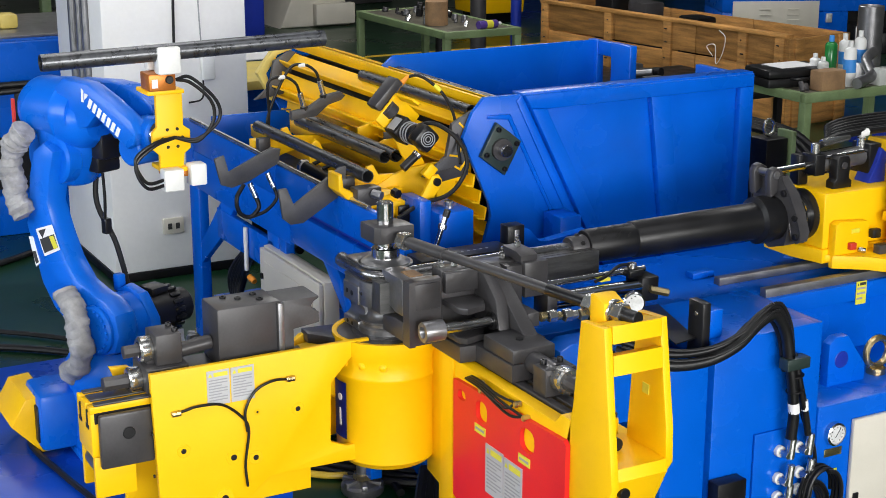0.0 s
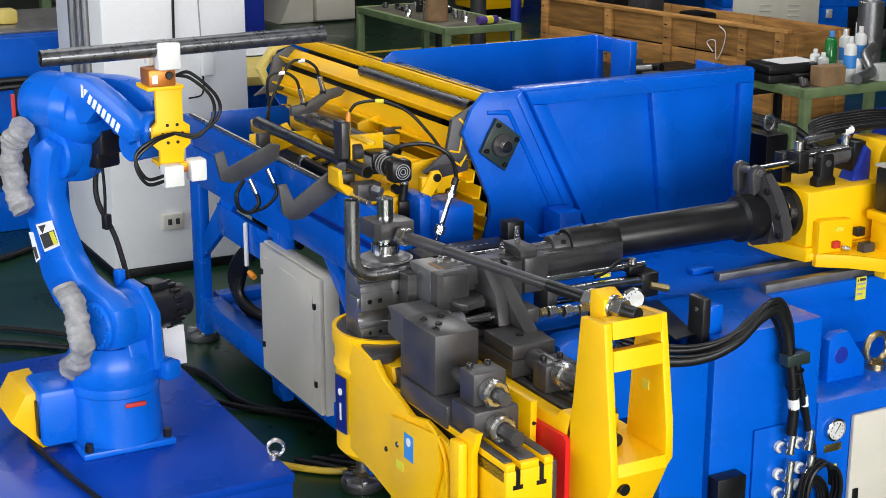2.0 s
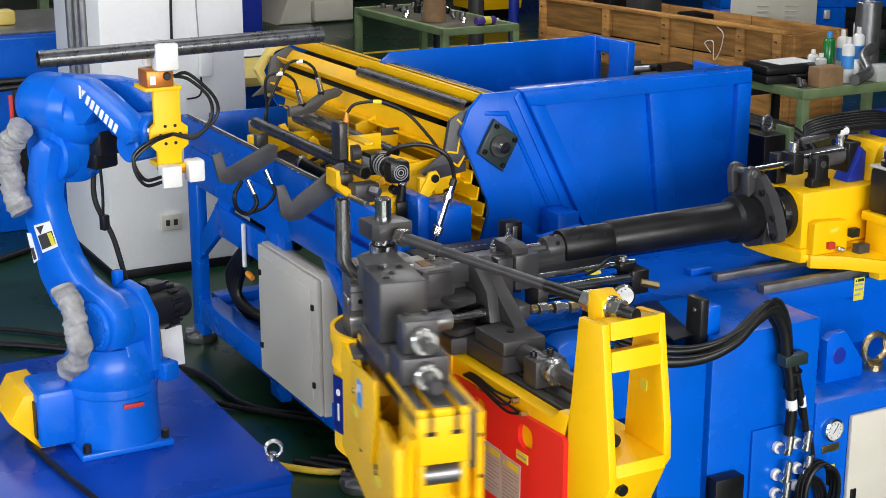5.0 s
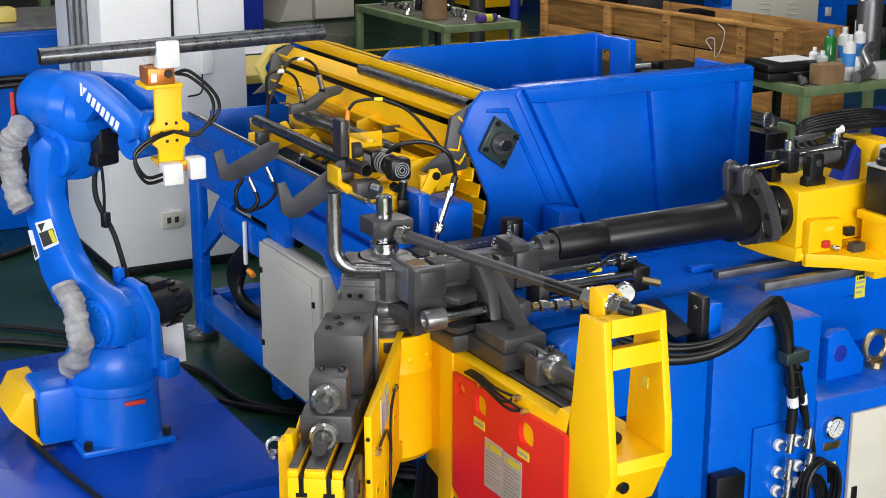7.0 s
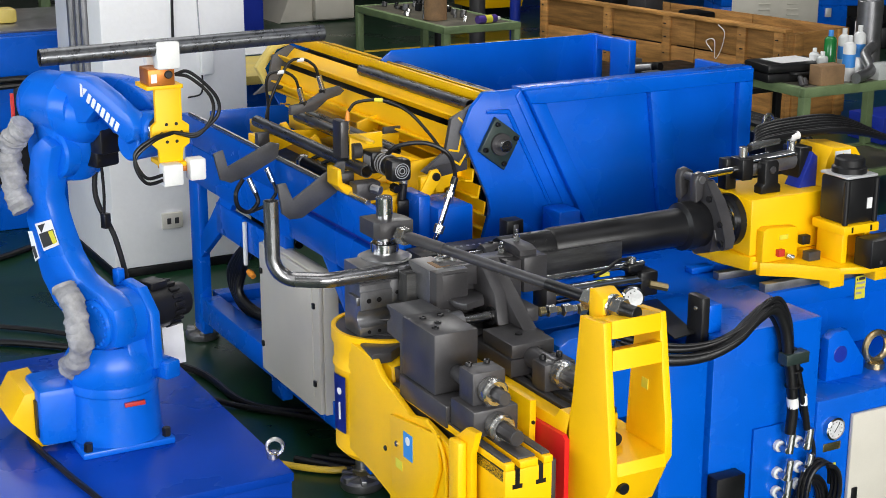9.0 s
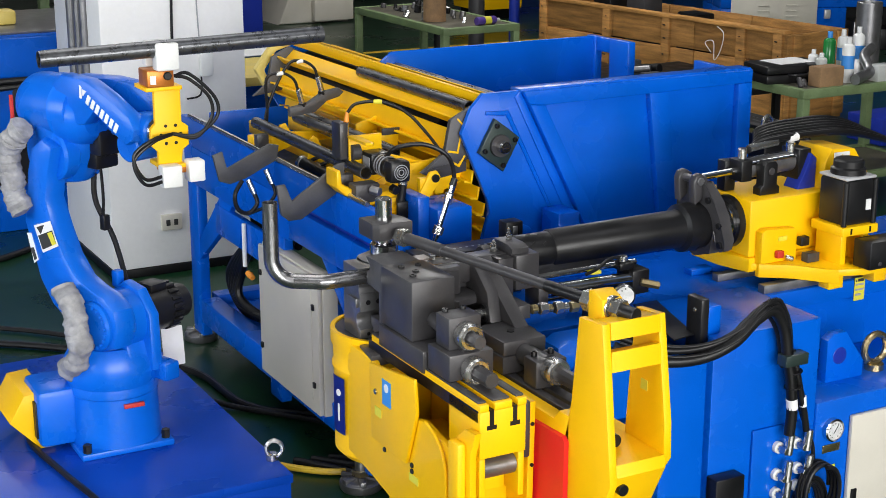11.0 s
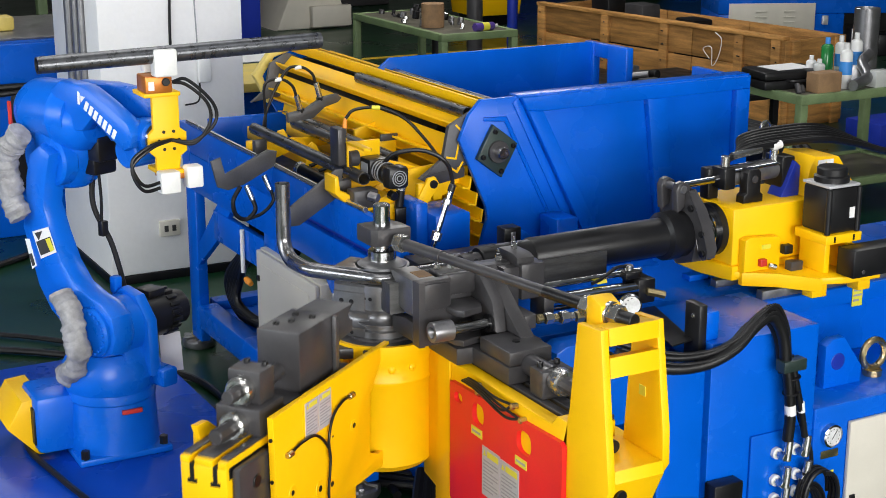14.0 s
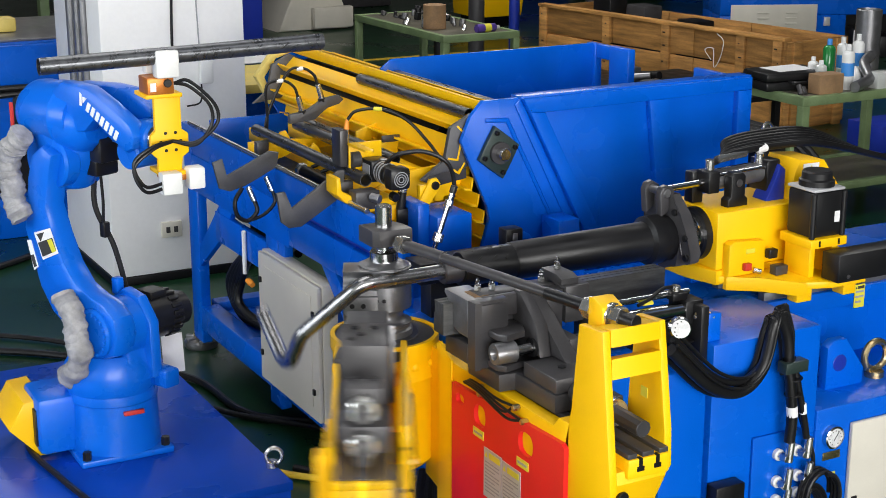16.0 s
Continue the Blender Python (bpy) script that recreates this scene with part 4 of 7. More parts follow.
part("sensor_cable", sweep(B(), [(AX0 - 0.006, -0.62, 0.80), (AX0 - 0.008, -0.70, 0.77), (AX0 - 0.008, -0.745, 0.70), (AX0 - 0.008, -0.755, 0.55)], 0.006), YELLOW, arm)

# clamp carriage: slides on the arm (its own space is the arm's)
cx = (AX0 + TS1) / 2
cl = thing("clamp_carriage", "", "")
cl.parent = arm
for k in ("label", "category"):
    if k in cl:
        del cl[k]
CZ0 = 0.05  # height of the closed carriage above its first layout
CL = Matrix.Translation((0, 0, CZ0))
bm = box(B(), (cx - 0.075, -0.46, 0.945), (cx + 0.075, -0.245, 1.135), 0.006)
ub = part("upper_block", bm, IRON, cl, "blackened steel clamp block")
for x, y in ((-0.04, -0.40), (-0.01, -0.36), (-0.03, -0.30), (0.03, -0.30)):
    bolt(ub, (cx + x, y, 1.133), (cx + x, y, 1.141), 0.011)
part("lower_block", box(B(), (cx - 0.085, -0.55, 0.873), (cx + 0.075, -0.245, 0.944), 0.005), IRON, cl)
part("clamp_die", prism(B(), [(-0.245, 0.93), (-0.245, 1.13), (-0.11, 1.13), (-0.11, 1.124), (-0.13, 1.112), (-0.137, 1.10), (-0.13, 1.088), (-0.11, 1.075), (-0.11, 1.04), (-0.2, 1.03), (-0.2, 0.93)], "x", cx - 0.06, cx + 0.07, 0.002), FINGER, cl, "grey steel clamp die with tube groove")
part("clamp_die", prism(B(), [(-0.245, 0.875), (-0.245, 0.928), (-0.12, 0.928), (-0.12, 0.90), (-0.135, 0.89), (-0.12, 0.88)], "x", cx - 0.05, cx + 0.06, 0.002), IRON, cl, "lower clamp die")
part("back_plate", box(B(), (cx + 0.076, -0.26, 0.875), (cx + 0.09, -0.24, 1.13), 0.002), GREY, cl)
part("push_rod", cyl(B(), (cx, -0.46, 1.01), (cx, -0.68, 0.985), 0.024), IRON, cl)
n1 = part("rod_block", box(B(), (cx - 0.055, -0.70, 0.955), (cx + 0.055, -0.615, 1.055), 0.006), IRON, cl)
part("nut_ring", lathe(B(), (cx, -0.70, 1.0), (cx, -0.76, 1.0), [(0, 0), (0.040, 0), (0.042, 0.004), (0.042, 0.036), (0.036, 0.042), (0.026, 0.042), (0.024, 0.03), (0, 0.03)], 32), ZINC, cl, "zinc-plated ring nut")
part("rod_end", cyl(B(), (cx, -0.72, 1.0), (cx, -0.79, 1.0), 0.021, seg=8), IRON, cl)
n2 = part("rod_block", box(B(), (cx - 0.075, -0.74, 0.873), (cx + 0.075, -0.60, 0.955), 0.006), IRON, cl)
part("nut_ring", lathe(B(), (cx, -0.74, 0.905), (cx, -0.80, 0.905), [(0, 0), (0.040, 0), (0.042, 0.004), (0.042, 0.036), (0.036, 0.042), (0.026, 0.042), (0.024, 0.03), (0, 0.03)], 32), ZINC, cl, "zinc-plated ring nut")
part("rod_end", cyl(B(), (cx, -0.76, 0.905), (cx, -0.86, 0.905), 0.024, seg=8), IRON, cl)
for x, y in ((-0.03, -0.63), (0.03, -0.63)):
    bolt(n1, (cx + x, y, 1.053), (cx + x, y, 1.065), 0.010)

part("end_block", box(B(), (AX0 + 0.03, -0.925, 0.70), (TS1 - 0.031, -0.74, 0.8445), 0.004), YELLOW, cl)
for xs in (AX0 + 0.032, TS1 - 0.053):
    part("roller_cheek", box(B(), (xs, -0.92, 0.56), (xs + 0.02, -0.79, 0.6985), 0.003), YELLOW, cl)
part("roller", cyl(B(), (AX0 + 0.053, -0.885, 0.655), (TS1 - 0.054, -0.885, 0.655), 0.032), GREY, cl, "steel roller under the arm end")
part("roller_guard", box(B(), (AX0 + 0.0535, -0.845, 0.56), (TS1 - 0.0545, -0.80, 0.6985), 0.003), YELLOW, cl)
es = part("end_side", box(B(), (TS1 - 0.0285, -0.905, 0.665), (TS1 - 0.002, -0.735, 0.842), 0.008), IRON, cl, "dark steel end plate")
part("end_screw", cyl(B(), (TS1 - 0.004, -0.815, 0.775), (TS1 + 0.002, -0.815, 0.775), 0.020), DARK, es)
for xa_, xb_ in ((AX0 + 0.03, AX0 + 0.06), (AX0 + 0.078, TS1 - 0.078), (TS1 - 0.06, TS1 - 0.03)):
    part("slot_strip", box(B(), (xa_, -0.925, 0.845), (xb_, -0.22, 0.866), 0.002), YELLOW, cl)
    part("slot_liner", box(B(), (xa_ + 0.002, -0.91, 0.866), (xb_ - 0.002, -0.22, 0.872), 0.001), IRON, cl)
part("slot_floor", box(B(), (AX0 + 0.03, -0.913, 0.81), (TS1 - 0.03, -0.2, 0.846), 0), DARK, cl)
for xs in (AX0 + 0.069, TS1 - 0.069):
    part("t_slot", box(B(), (xs - 0.007, -0.9265, 0.800), (xs + 0.007, -0.905, 0.8475), 0), DARK, cl)
    part("t_slot", box(B(), (xs - 0.016, -0.9268, 0.788), (xs + 0.016, -0.905, 0.801), 0), DARK, cl)
mp = part("moving_plate", prism(B(), [(-0.25, 0.82), (-0.56, 0.865), (-0.575, 0.76), (-0.50, 0.57), (-0.26, 0.57)], "x", AX0 - 0.014, AX0 - 0.002, 0.002), YELLOW, cl)
part("sky_label", box(B(), (AX0 - 0.0155, -0.405, 0.715), (AX0 - 0.0135, -0.345, 0.80), 0), SKYBLUE, mp, "sky blue label with a white mark")
part("label_mark", cyl(B(), (AX0 - 0.0145, -0.375, 0.775), (AX0 - 0.017, -0.375, 0.775), 0.014, seg=20, bev=0), PAPER, mp)
part("side_notice", box(B(), (AX0 - 0.0155, -0.335, 0.66), (AX0 - 0.0135, -0.29, 0.69), 0), SIGN_Y, mp)
part("side_screw", cyl(B(), (AX0 - 0.012, -0.30, 0.74), (AX0 - 0.02, -0.30, 0.74), 0.010, seg=10), BRASS, mp)
SHIFT = Matrix.Translation((0, 0.042, 0.02))
for o in cl.children:
    o.matrix_basis = CL @ SHIFT if o.name.split(".")[0] in ("rod_block", "nut_ring", "rod_end", "end_block", "roller_cheek", "roller", "roller_guard", "end_side", "slot_strip", "slot_liner", "slot_floor", "t_slot") else CL

# ---- pressure-die slide on the beam ----
ps = thing("pressure_slide", "blackened cast-steel pressure-die slide with grease nipples", "machine slide")
part("tongue", box(B(), (0.155, -0.945, 0.795), (0.295, -0.15, 0.852), 0.004), YELLOW, ps, "yellow slide tongue with T-slots")
for xa_, xb_ in ((0.157, 0.188), (0.205, 0.245), (0.262, 0.293)):
    part("tongue_rail", box(B(), (xa_, -0.94, 0.852), (xb_, -0.16, 0.867), 0.002), IRON, ps)
for xs in (0.1965, 0.2535):
    part("t_slot", box(B(), (xs - 0.006, -0.9465, 0.828), (xs + 0.006, -0.93, 0.8525), 0), DARK, ps)
    part("t_slot", box(B(), (xs - 0.012, -0.9468, 0.815), (xs + 0.012, -0.93, 0.829), 0), DARK, ps)
part("slide_base", prism(B(), [(0.085, -0.17), (0.085, -0.36), (0.14, -0.365), (0.14, -0.59), (0.305, -0.59), (0.305, -0.43), (0.38, -0.40), (0.38, -0.17)], "z", 0.868, 0.925, 0.005), IRON, ps)
part("base_block", box(B(), (0.145, -0.586, 0.9255), (0.30, -0.40, 0.972), 0.006), IRON, ps)
part("base_screw", cyl(B(), (0.22, -0.50, 0.972), (0.22, -0.50, 0.977), 0.014, seg=6), DARK, ps)
part("ram", cyl(B(), (0.22, -0.586, 0.925), (0.22, -0.72, 0.925), 0.034), IRON, ps)
part("top_block", box(B(), (0.085, -0.235, 0.926), (0.36, -0.165, 1.145), 0.006), IRON, ps)
part("top_ledge", box(B(), (0.085, -0.262, 1.072), (0.25, -0.2355, 1.143), 0.008), IRON, ps)
for z0 in (1.030, 0.932):
    part("shelf", prism(B(), [(0.085, -0.236), (0.085, -0.345), (0.105, -0.372), (0.18, -0.352), (0.204, -0.30), (0.204, -0.236)], "z", z0, z0 + 0.022, 0.004), IRON, ps)
part("buttress", prism(B(), [(-0.236, 1.150), (-0.272, 1.150), (-0.375, 1.068), (-0.40, 0.972), (-0.236, 0.972)], "x", 0.205, 0.248, 0.006), IRON, ps)
part("rib", prism(B(), [(-0.236, 1.145), (-0.325, 1.085), (-0.482, 0.972), (-0.236, 0.972)], "x", 0.2485, 0.300, 0.004), IRON, ps)
part("web_plate", prism(B(), [(0.301, 1.142), (0.36, 1.140), (0.36, 0.972), (0.301, 0.972)], "y", -0.285, -0.236, 0.004), IRON, ps)
part("rod_bush", ring(B(), (0.196, -0.36, 0.995), (0.2055, -0.36, 0.995), 0.030, 0.019, 28), DARK, ps)
part("back_plate", box(B(), (0.36, -0.30, 1.03), (0.45, -0.15, 1.15), 0.005), IRON, ps)
part("back_plate", prism(B(), [(-0.28, 1.15), (-0.28, 1.168), (-0.25, 1.178), (-0.16, 1.178), (-0.16, 1.15)], "x", 0.355, 0.42, 0.003), IRON, ps)
for x, y, zt in ((0.105, -0.19, 1.145), (0.150, -0.20, 1.145), (0.33, -0.20, 1.145), (0.39, -0.20, 1.178)):
    nip = part("grease_nipple", cyl(B(), (x, y, zt), (x, y, zt + 0.018), 0.012, seg=6), ZINC, ps)
    part("nipple_ball", lathe(B(), (x, y, zt + 0.018), (x, y, zt + 0.04), [(0, 0), (0.008, 0.001), (0.009, 0.006), (0.005, 0.010), (0.007, 0.015), (0.004, 0.022), (0, 0.022)], 12), CHROME, nip)
part("push_rod", cyl(B(), (0.22, -0.70, 0.925), (0.22, -0.92, 0.925), 0.025, seg=10), IRON, ps)
part("rod_block", box(B(), (0.165, -0.745, 0.868), (0.275, -0.67, 0.955), 0.005), IRON, ps)
for xs in (0.19, 0.25):
    bolt(ps, (xs, -0.69, 0.954), (xs, -0.69, 0.970), 0.010)
part("nut_ring", lathe(B(), (0.22, -0.745, 0.925), (0.22, -0.82, 0.925), [(0, 0), (0.040, 0), (0.042, 0.004), (0.042, 0.040), (0.036, 0.046), (0.02, 0.046), (0, 0.03)], 32), ZINC, ps, "zinc-plated ring nut")
for z, r_ in ((1.055, 0.011), (0.975, 0.014)):
    part("guide_rod", cyl(B(), (0.45, -0.27, z), (0.86, -0.27, z), r_), CHROME, ps, "bright guide rod")
part("cylinder_barrel", cyl(B(), (0.46, -0.305, 1.012), (0.82, -0.305, 1.008), 0.024), CHROME, ps)
part("cylinder_head", box(B(), (0.81, -0.33, 0.955), (0.88, -0.23, 1.04), 0.005), DARK, ps)
part("cylinder_foot", box(B(), (0.43, -0.33, 0.95), (0.47, -0.24, 1.06), 0.005), IRON, ps)
part("valve_block", box(B(), (0.77, -0.31, 1.041), (0.83, -0.25, 1.066), 0.005), DARK, ps)
part("valve_cap", cyl(B(), (0.80, -0.28, 1.066), (0.80, -0.28, 1.085), 0.017), ZINC, ps)
part("tag", box(B(), (0.66, -0.30, 1.040), (0.70, -0.275, 1.052), 0.002), SIGN_Y, ps)
part("valve_fitting", cyl(B(), (0.84, -0.335, 1.0), (0.90, -0.36, 0.985), 0.014, seg=6), BRASS, ps)
part("valve_hose", sweep(B(), [(0.80, -0.28, 1.08), (0.74, -0.29, 1.085), (0.68, -0.30, 1.06), (0.63, -0.31, 1.05)], 0.006), RUBBER, ps)
g2 = part("pressure_gauge", lathe(B(), (0.66, -0.49, 1.026), (0.64, -0.53, 1.031), [(0, 0), (0.036, 0), (0.036, 0.02), (0.031, 0.024), (0.030, 0.018), (0, 0.018)], 30), CHROME, ps, "round pressure gauge with white dial")
part("dial", cyl(B(), (0.649, -0.512, 1.0285), (0.6475, -0.515, 1.0288), 0.030, seg=30, bev=0), DIAL, g2)
for k in range(9):
    a = radians(-50 + 35 * k)
    part("tick", cyl(B(), (0.6478 + 0.024 * math.cos(a), -0.5152, 1.0288 + 0.024 * math.sin(a)), (0.6473 + 0.024 * math.cos(a), -0.5162, 1.0289 + 0.024 * math.sin(a)), 0.0026, seg=6, bev=0), INK, g2)
for k, (w_, r_, m_) in enumerate(((0.022, 0.016, BRASS), (0.03, 0.020, ZINC), (0.02, 0.014, BRASS), (0.03, 0.021, ZINC), (0.022, 0.015, ZINC), (0.03, 0.019, BRASS))):
    part("fitting", cyl(B(), (0.345 + 0.030 * k, -0.42, 1.002 - 0.003 * k), (0.345 + 0.030 * k + w_, -0.42, 1.002 - 0.003 * k), r_, seg=6 if k % 2 else 16), m_, ps)
part("side_lug", box(B(), (0.30, -0.42, 0.972), (0.345, -0.30, 1.02), 0.005), IRON, ps)
part("die_jaw", prism(B(), [(-0.165, 0.93), (-0.165, 1.03), (-0.105, 1.03), (-0.105, 0.99), (-0.12, 0.985), (-0.12, 0.945), (-0.105, 0.94), (-0.105, 0.93)], "x", 0.15, 0.36, 0.003), IRON, ps, "lower pressure-die jaw")
# pressure die: travels along x with the tube
pd = thing("pressure_die", "long grey steel pressure die beside the tube", "pressure die")
part("die_bar", prism(B(), [(-0.162, 1.005), (-0.162, 1.108), (-0.143, 1.108), (-0.141, 1.104), (-0.138, 1.108), (-0.121, 1.108), (-0.119, 1.104), (-0.117, 1.108), (-0.101, 1.108), (-0.104, 1.095), (-0.104, 1.074), (-0.098, 1.06), (-0.098, 1.005)], "x", 0.0, 0.845, 0.0015), BAR, pd)
part("jaw_plate", prism(B(), [(0.035, -0.255), (0.035, -0.300), (0.057, -0.300), (0.057, -0.290), (0.155, -0.290), (0.16, -0.255)], "z", 0.925, 1.142, 0.003), IRON, pd, "dark steel jaw holder plate")
part("jaw_window", box(B(), (0.056, -0.297, 1.045), (0.148, -0.2895, 1.132), 0.004), IRON, pd)
part("upper_jaw", prism(B(), [(-0.254, 1.020), (-0.254, 1.140), (-0.105, 1.140), (-0.105, 1.128), (-0.128, 1.112), (-0.132, 1.10), (-0.128, 1.088), (-0.105, 1.074), (-0.105, 1.048), (-0.20, 1.020)], "x", 0.034, 0.120, 0.003), GREY, pd, "ground steel pressure jaw")
part("lower_jaw", prism(B(), [(-0.254, 0.935), (-0.254, 1.0), (-0.19, 1.0), (-0.11, 0.985), (-0.11, 0.935)], "x", 0.034, 0.120, 0.003), IRON, pd)
# thin tan patch on the jaw's top face
part("wear_strip", box(B(), (0.07, -0.235, 1.140), (0.118, -0.17, 1.1425), 0), CARD, pd, "tan strip on top of the jaw")
ar = thing("assist_rod", "bright assist rod with bored end nut", "rod")
part("rod", cyl(B(), (0.10, -0.36, 0.995), (0.40, -0.36, 0.995), 0.018), CHROME, ar)
part("rod_nut", lathe(B(), (0.070, -0.36, 0.995), (0.145, -0.36, 0.995), [(0, 0.02), (0.012, 0.02), (0.018, 0.004), (0.02, 0), (0.032, 0), (0.034, 0.004), (0.034, 0.07), (0, 0.072)], 28), GREY, ar)

# ---- feed carriage (built as at its middle position, moved by motions) ----
fc = thing("feed_carriage", "yellow feed carriage with black collet sleeve and drive motor", "feed carriage")
AXZ, AXY = 1.10, -R
part("collet_nose", lathe(B(), (0.547, AXY, AXZ), (1.5, AXY, AXZ), [(0.026, 0), (0.040, 0), (0.044, 0.006), (0.044, 0.066), (0.0, 0.068)], 40), IRON, fc, "dark steel collet jaws")
for a in (35, 95, 155):
    c, s = math.cos(radians(a)), math.sin(radians(a))
    part("jaw_screw", cyl(B(), (0.585, AXY - c * 0.042, AXZ + s * 0.042), (0.585, AXY - c * 0.050, AXZ + s * 0.050), 0.009, seg=10), DARK, fc)
part("collet_sleeve", lathe(B(), (0.612, AXY, AXZ), (1.5, AXY, AXZ), [(0.02, 0), (0.056, 0), (0.061, 0.008), (0.061, 0.204), (0, 0.206)], 48), DARK, fc, "slotted black collet sleeve")
part("sleeve", lathe(B(), (0.812, AXY, AXZ), (1.5, AXY, AXZ), [(0, 0), (0.062, 0), (0.066, 0.006), (0.070, 0.61), (0, 0.61)], 48), DARK, fc, "black collet sleeve")
for a in (30, 75, 120):
    for xx, w_ in ((0.655, 0.028), (0.715, 0.028), (0.765, 0.018)):
        c, s = math.cos(radians(a)), math.sin(radians(a))
        m_ = Matrix.Translation((xx, AXY - c * 0.0605, AXZ + s * 0.0605)) @ Matrix.Rotation(radians(180 - a), 4, "X") @ Matrix.Rotation(radians(35), 4, "Y")
        part("slot", box(B(), (0, -0.0012, -0.004), (w_, 0.0012, 0.004), 0, m_), SLOT, fc)
before = set(fc.children)
part("flange", lathe(B(), (1.33, AXY, AXZ), (1.5, AXY, AXZ), [(0.07, 0), (0.088, 0.01), (0.09, 0.06), (0.084, 0.075), (0.084, 0.10), (0, 0.10)], 44), DARK, fc)
yoke = holed(B(), [(0.045, 1.240), (-0.03, 1.255), (-0.10, 1.262), (-0.165, 1.205), (-0.200, 1.150), (-0.232, 1.075), (-0.226, 1.040), (-0.205, 1.028), (-0.180, 1.042), (-0.168, 1.085), (-0.150, 1.010), (-0.06, 0.985), (0.02, 1.015), (0.05, 1.10), (0.055, 1.19)],
             [[(AXY + 0.082 * math.cos(a), AXZ + 0.082 * math.sin(a)) for a in [k * math.pi / 14 for k in range(28)]]], "x", 1.43, 1.468)
for ya in (-0.090, 0.000):
    prism(yoke, [(1.400, 1.18), (1.392, 1.265), (1.402, 1.288), (1.425, 1.295), (1.452, 1.28), (1.462, 1.22)], "y", ya, ya + 0.036, 0.006)
bmesh.ops.bevel(yoke, geom=[e for e in yoke.edges if len(e.link_faces) == 2 and e.calc_face_angle() > 1.2 and e.calc_length() > 0.03], offset=0.004, segments=2, affect="EDGES")
part("release_yoke", yoke, IRON, fc, "black cast release yoke")
part("yoke_pin", cyl(B(), (1.42, -0.096, 1.268), (1.42, 0.042, 1.268), 0.015), GREY, fc)
for y, z in ((-0.198, 1.125), (-0.206, 1.055), (-0.13, 1.205)):
    part("yoke_screw", cyl(B(), (1.431, y, z), (1.420, y, z), 0.013), DARK, fc)
part("neck", lathe(B(), (1.46, AXY, AXZ), (1.56, AXY, AXZ), [(0, 0), (0.078, 0), (0.078, 0.03), (0.07, 0.035), (0.07, 0.06), (0.08, 0.065), (0.08, 0.10)], 40), CHROME, fc)
part("neck_ring", ring(B(), (1.545, AXY, AXZ), (1.572, AXY, AXZ), 0.098, 0.08, 44), DARK, fc)
bm = box(B(), (1.572, -0.195, 0.985), (2.05, 0.085, 1.198), 0.007)
part("housing", bm, YELLOW, fc)
part("housing_foot", prism(B(), [(1.535, 0.09), (1.535, -0.06), (1.572, -0.20), (2.2, -0.20), (2.2, 0.09)], "z", 0.93, 0.984, 0.005), YELLOW, fc)
part("side_guard", prism(B(), [(1.60, 0.966), (1.60, 1.085), (1.62, 1.095), (1.755, 1.085), (1.765, 1.07), (1.765, 0.966)], "y", -0.235, -0.1955, 0.004), YELLOW, fc)
part("front_shelf", prism(B(), [(1.585, -0.2), (1.70, -0.28), (1.80, -0.41), (1.90, -0.445), (2.06, -0.445), (2.20, -0.2)], "z", 0.938, 0.965, 0.005), YELLOW, fc)
part("shelf_edge", prism(B(), [(1.60, -0.225), (1.70, -0.298), (1.80, -0.428), (1.80, -0.408), (1.70, -0.278), (1.60, -0.205)], "z", 0.915, 0.9655, 0.002), YELLOW, fc)
part("shelf_foot", box(B(), (1.785, -0.395, 0.885), (1.855, -0.34, 0.938), 0.004), YELLOW, fc)
part("shelf_foot", box(B(), (2.0, -0.40, 0.885), (2.06, -0.34, 0.938), 0.004), YELLOW, fc)
mt = part("drive_motor", box(B(), (1.845, -0.385, 1.112), (1.985, -0.245, 1.280), 0.012), PLASTIC, fc, "black servo drive motor")
part("motor_cap", lathe(B(), (1.915, -0.315, 1.292), (1.915, -0.315, 1.35), [(0, 0), (0.064, 0), (0.064, 0.020), (0.055, 0.026), (0.055, 0.048), (0.048, 0.055), (0, 0.055)], 32), PLASTIC, mt)
part("motor_band", box(B(), (1.842, -0.388, 1.281), (1.988, -0.242, 1.292), 0.010), SHEET, mt)
for xe, ye in ((1.845, -0.385), (1.985, -0.385)):
    part("motor_rib", cyl(B(), (xe, ye, 1.113), (xe, ye, 1.279), 0.011), PLASTIC, mt)
part("motor_label", box(B(), (1.945, -0.3875, 1.165), (1.968, -0.3845, 1.205), 0), PAPER, mt)
part("motor_plate", box(B(), (1.830, -0.40, 1.078), (2.0, -0.23, 1.112), 0.004), YELLOW, fc)
part("motor_stand", box(B(), (1.85, -0.375, 0.965), (1.875, -0.24, 1.078), 0.003), YELLOW, fc)
part("motor_stand", box(B(), (1.955, -0.375, 0.965), (1.98, -0.24, 1.078), 0.003), YELLOW, fc)
part("stand_back", box(B(), (1.875, -0.27, 0.965), (1.955, -0.24, 1.078), 0.003), YELLOW, fc)
for xs in (1.87, 1.96):
    part("plate_slot", box(B(), (xs - 0.004, -0.4015, 1.085), (xs + 0.004, -0.395, 1.106), 0), DARK, fc)
part("gearbox", box(B(), (1.885, -0.49, 0.968), (2.45, -0.40, 1.072), 0.006), DARK, fc)
part("gearbox_screw", cyl(B(), (1.93, -0.49, 0.99), (1.93, -0.496, 0.99), 0.008, seg=10), IRON, fc)
part("rear_pulley", cyl(B(), (2.03, -0.20, 1.13), (2.03, -0.23, 1.13), 0.075, seg=32), YELLOW, fc)
part("sensor", box(B(), (1.66, -0.255, 0.985), (1.69, -0.2355, 1.012), 0.003), REDINK, fc)
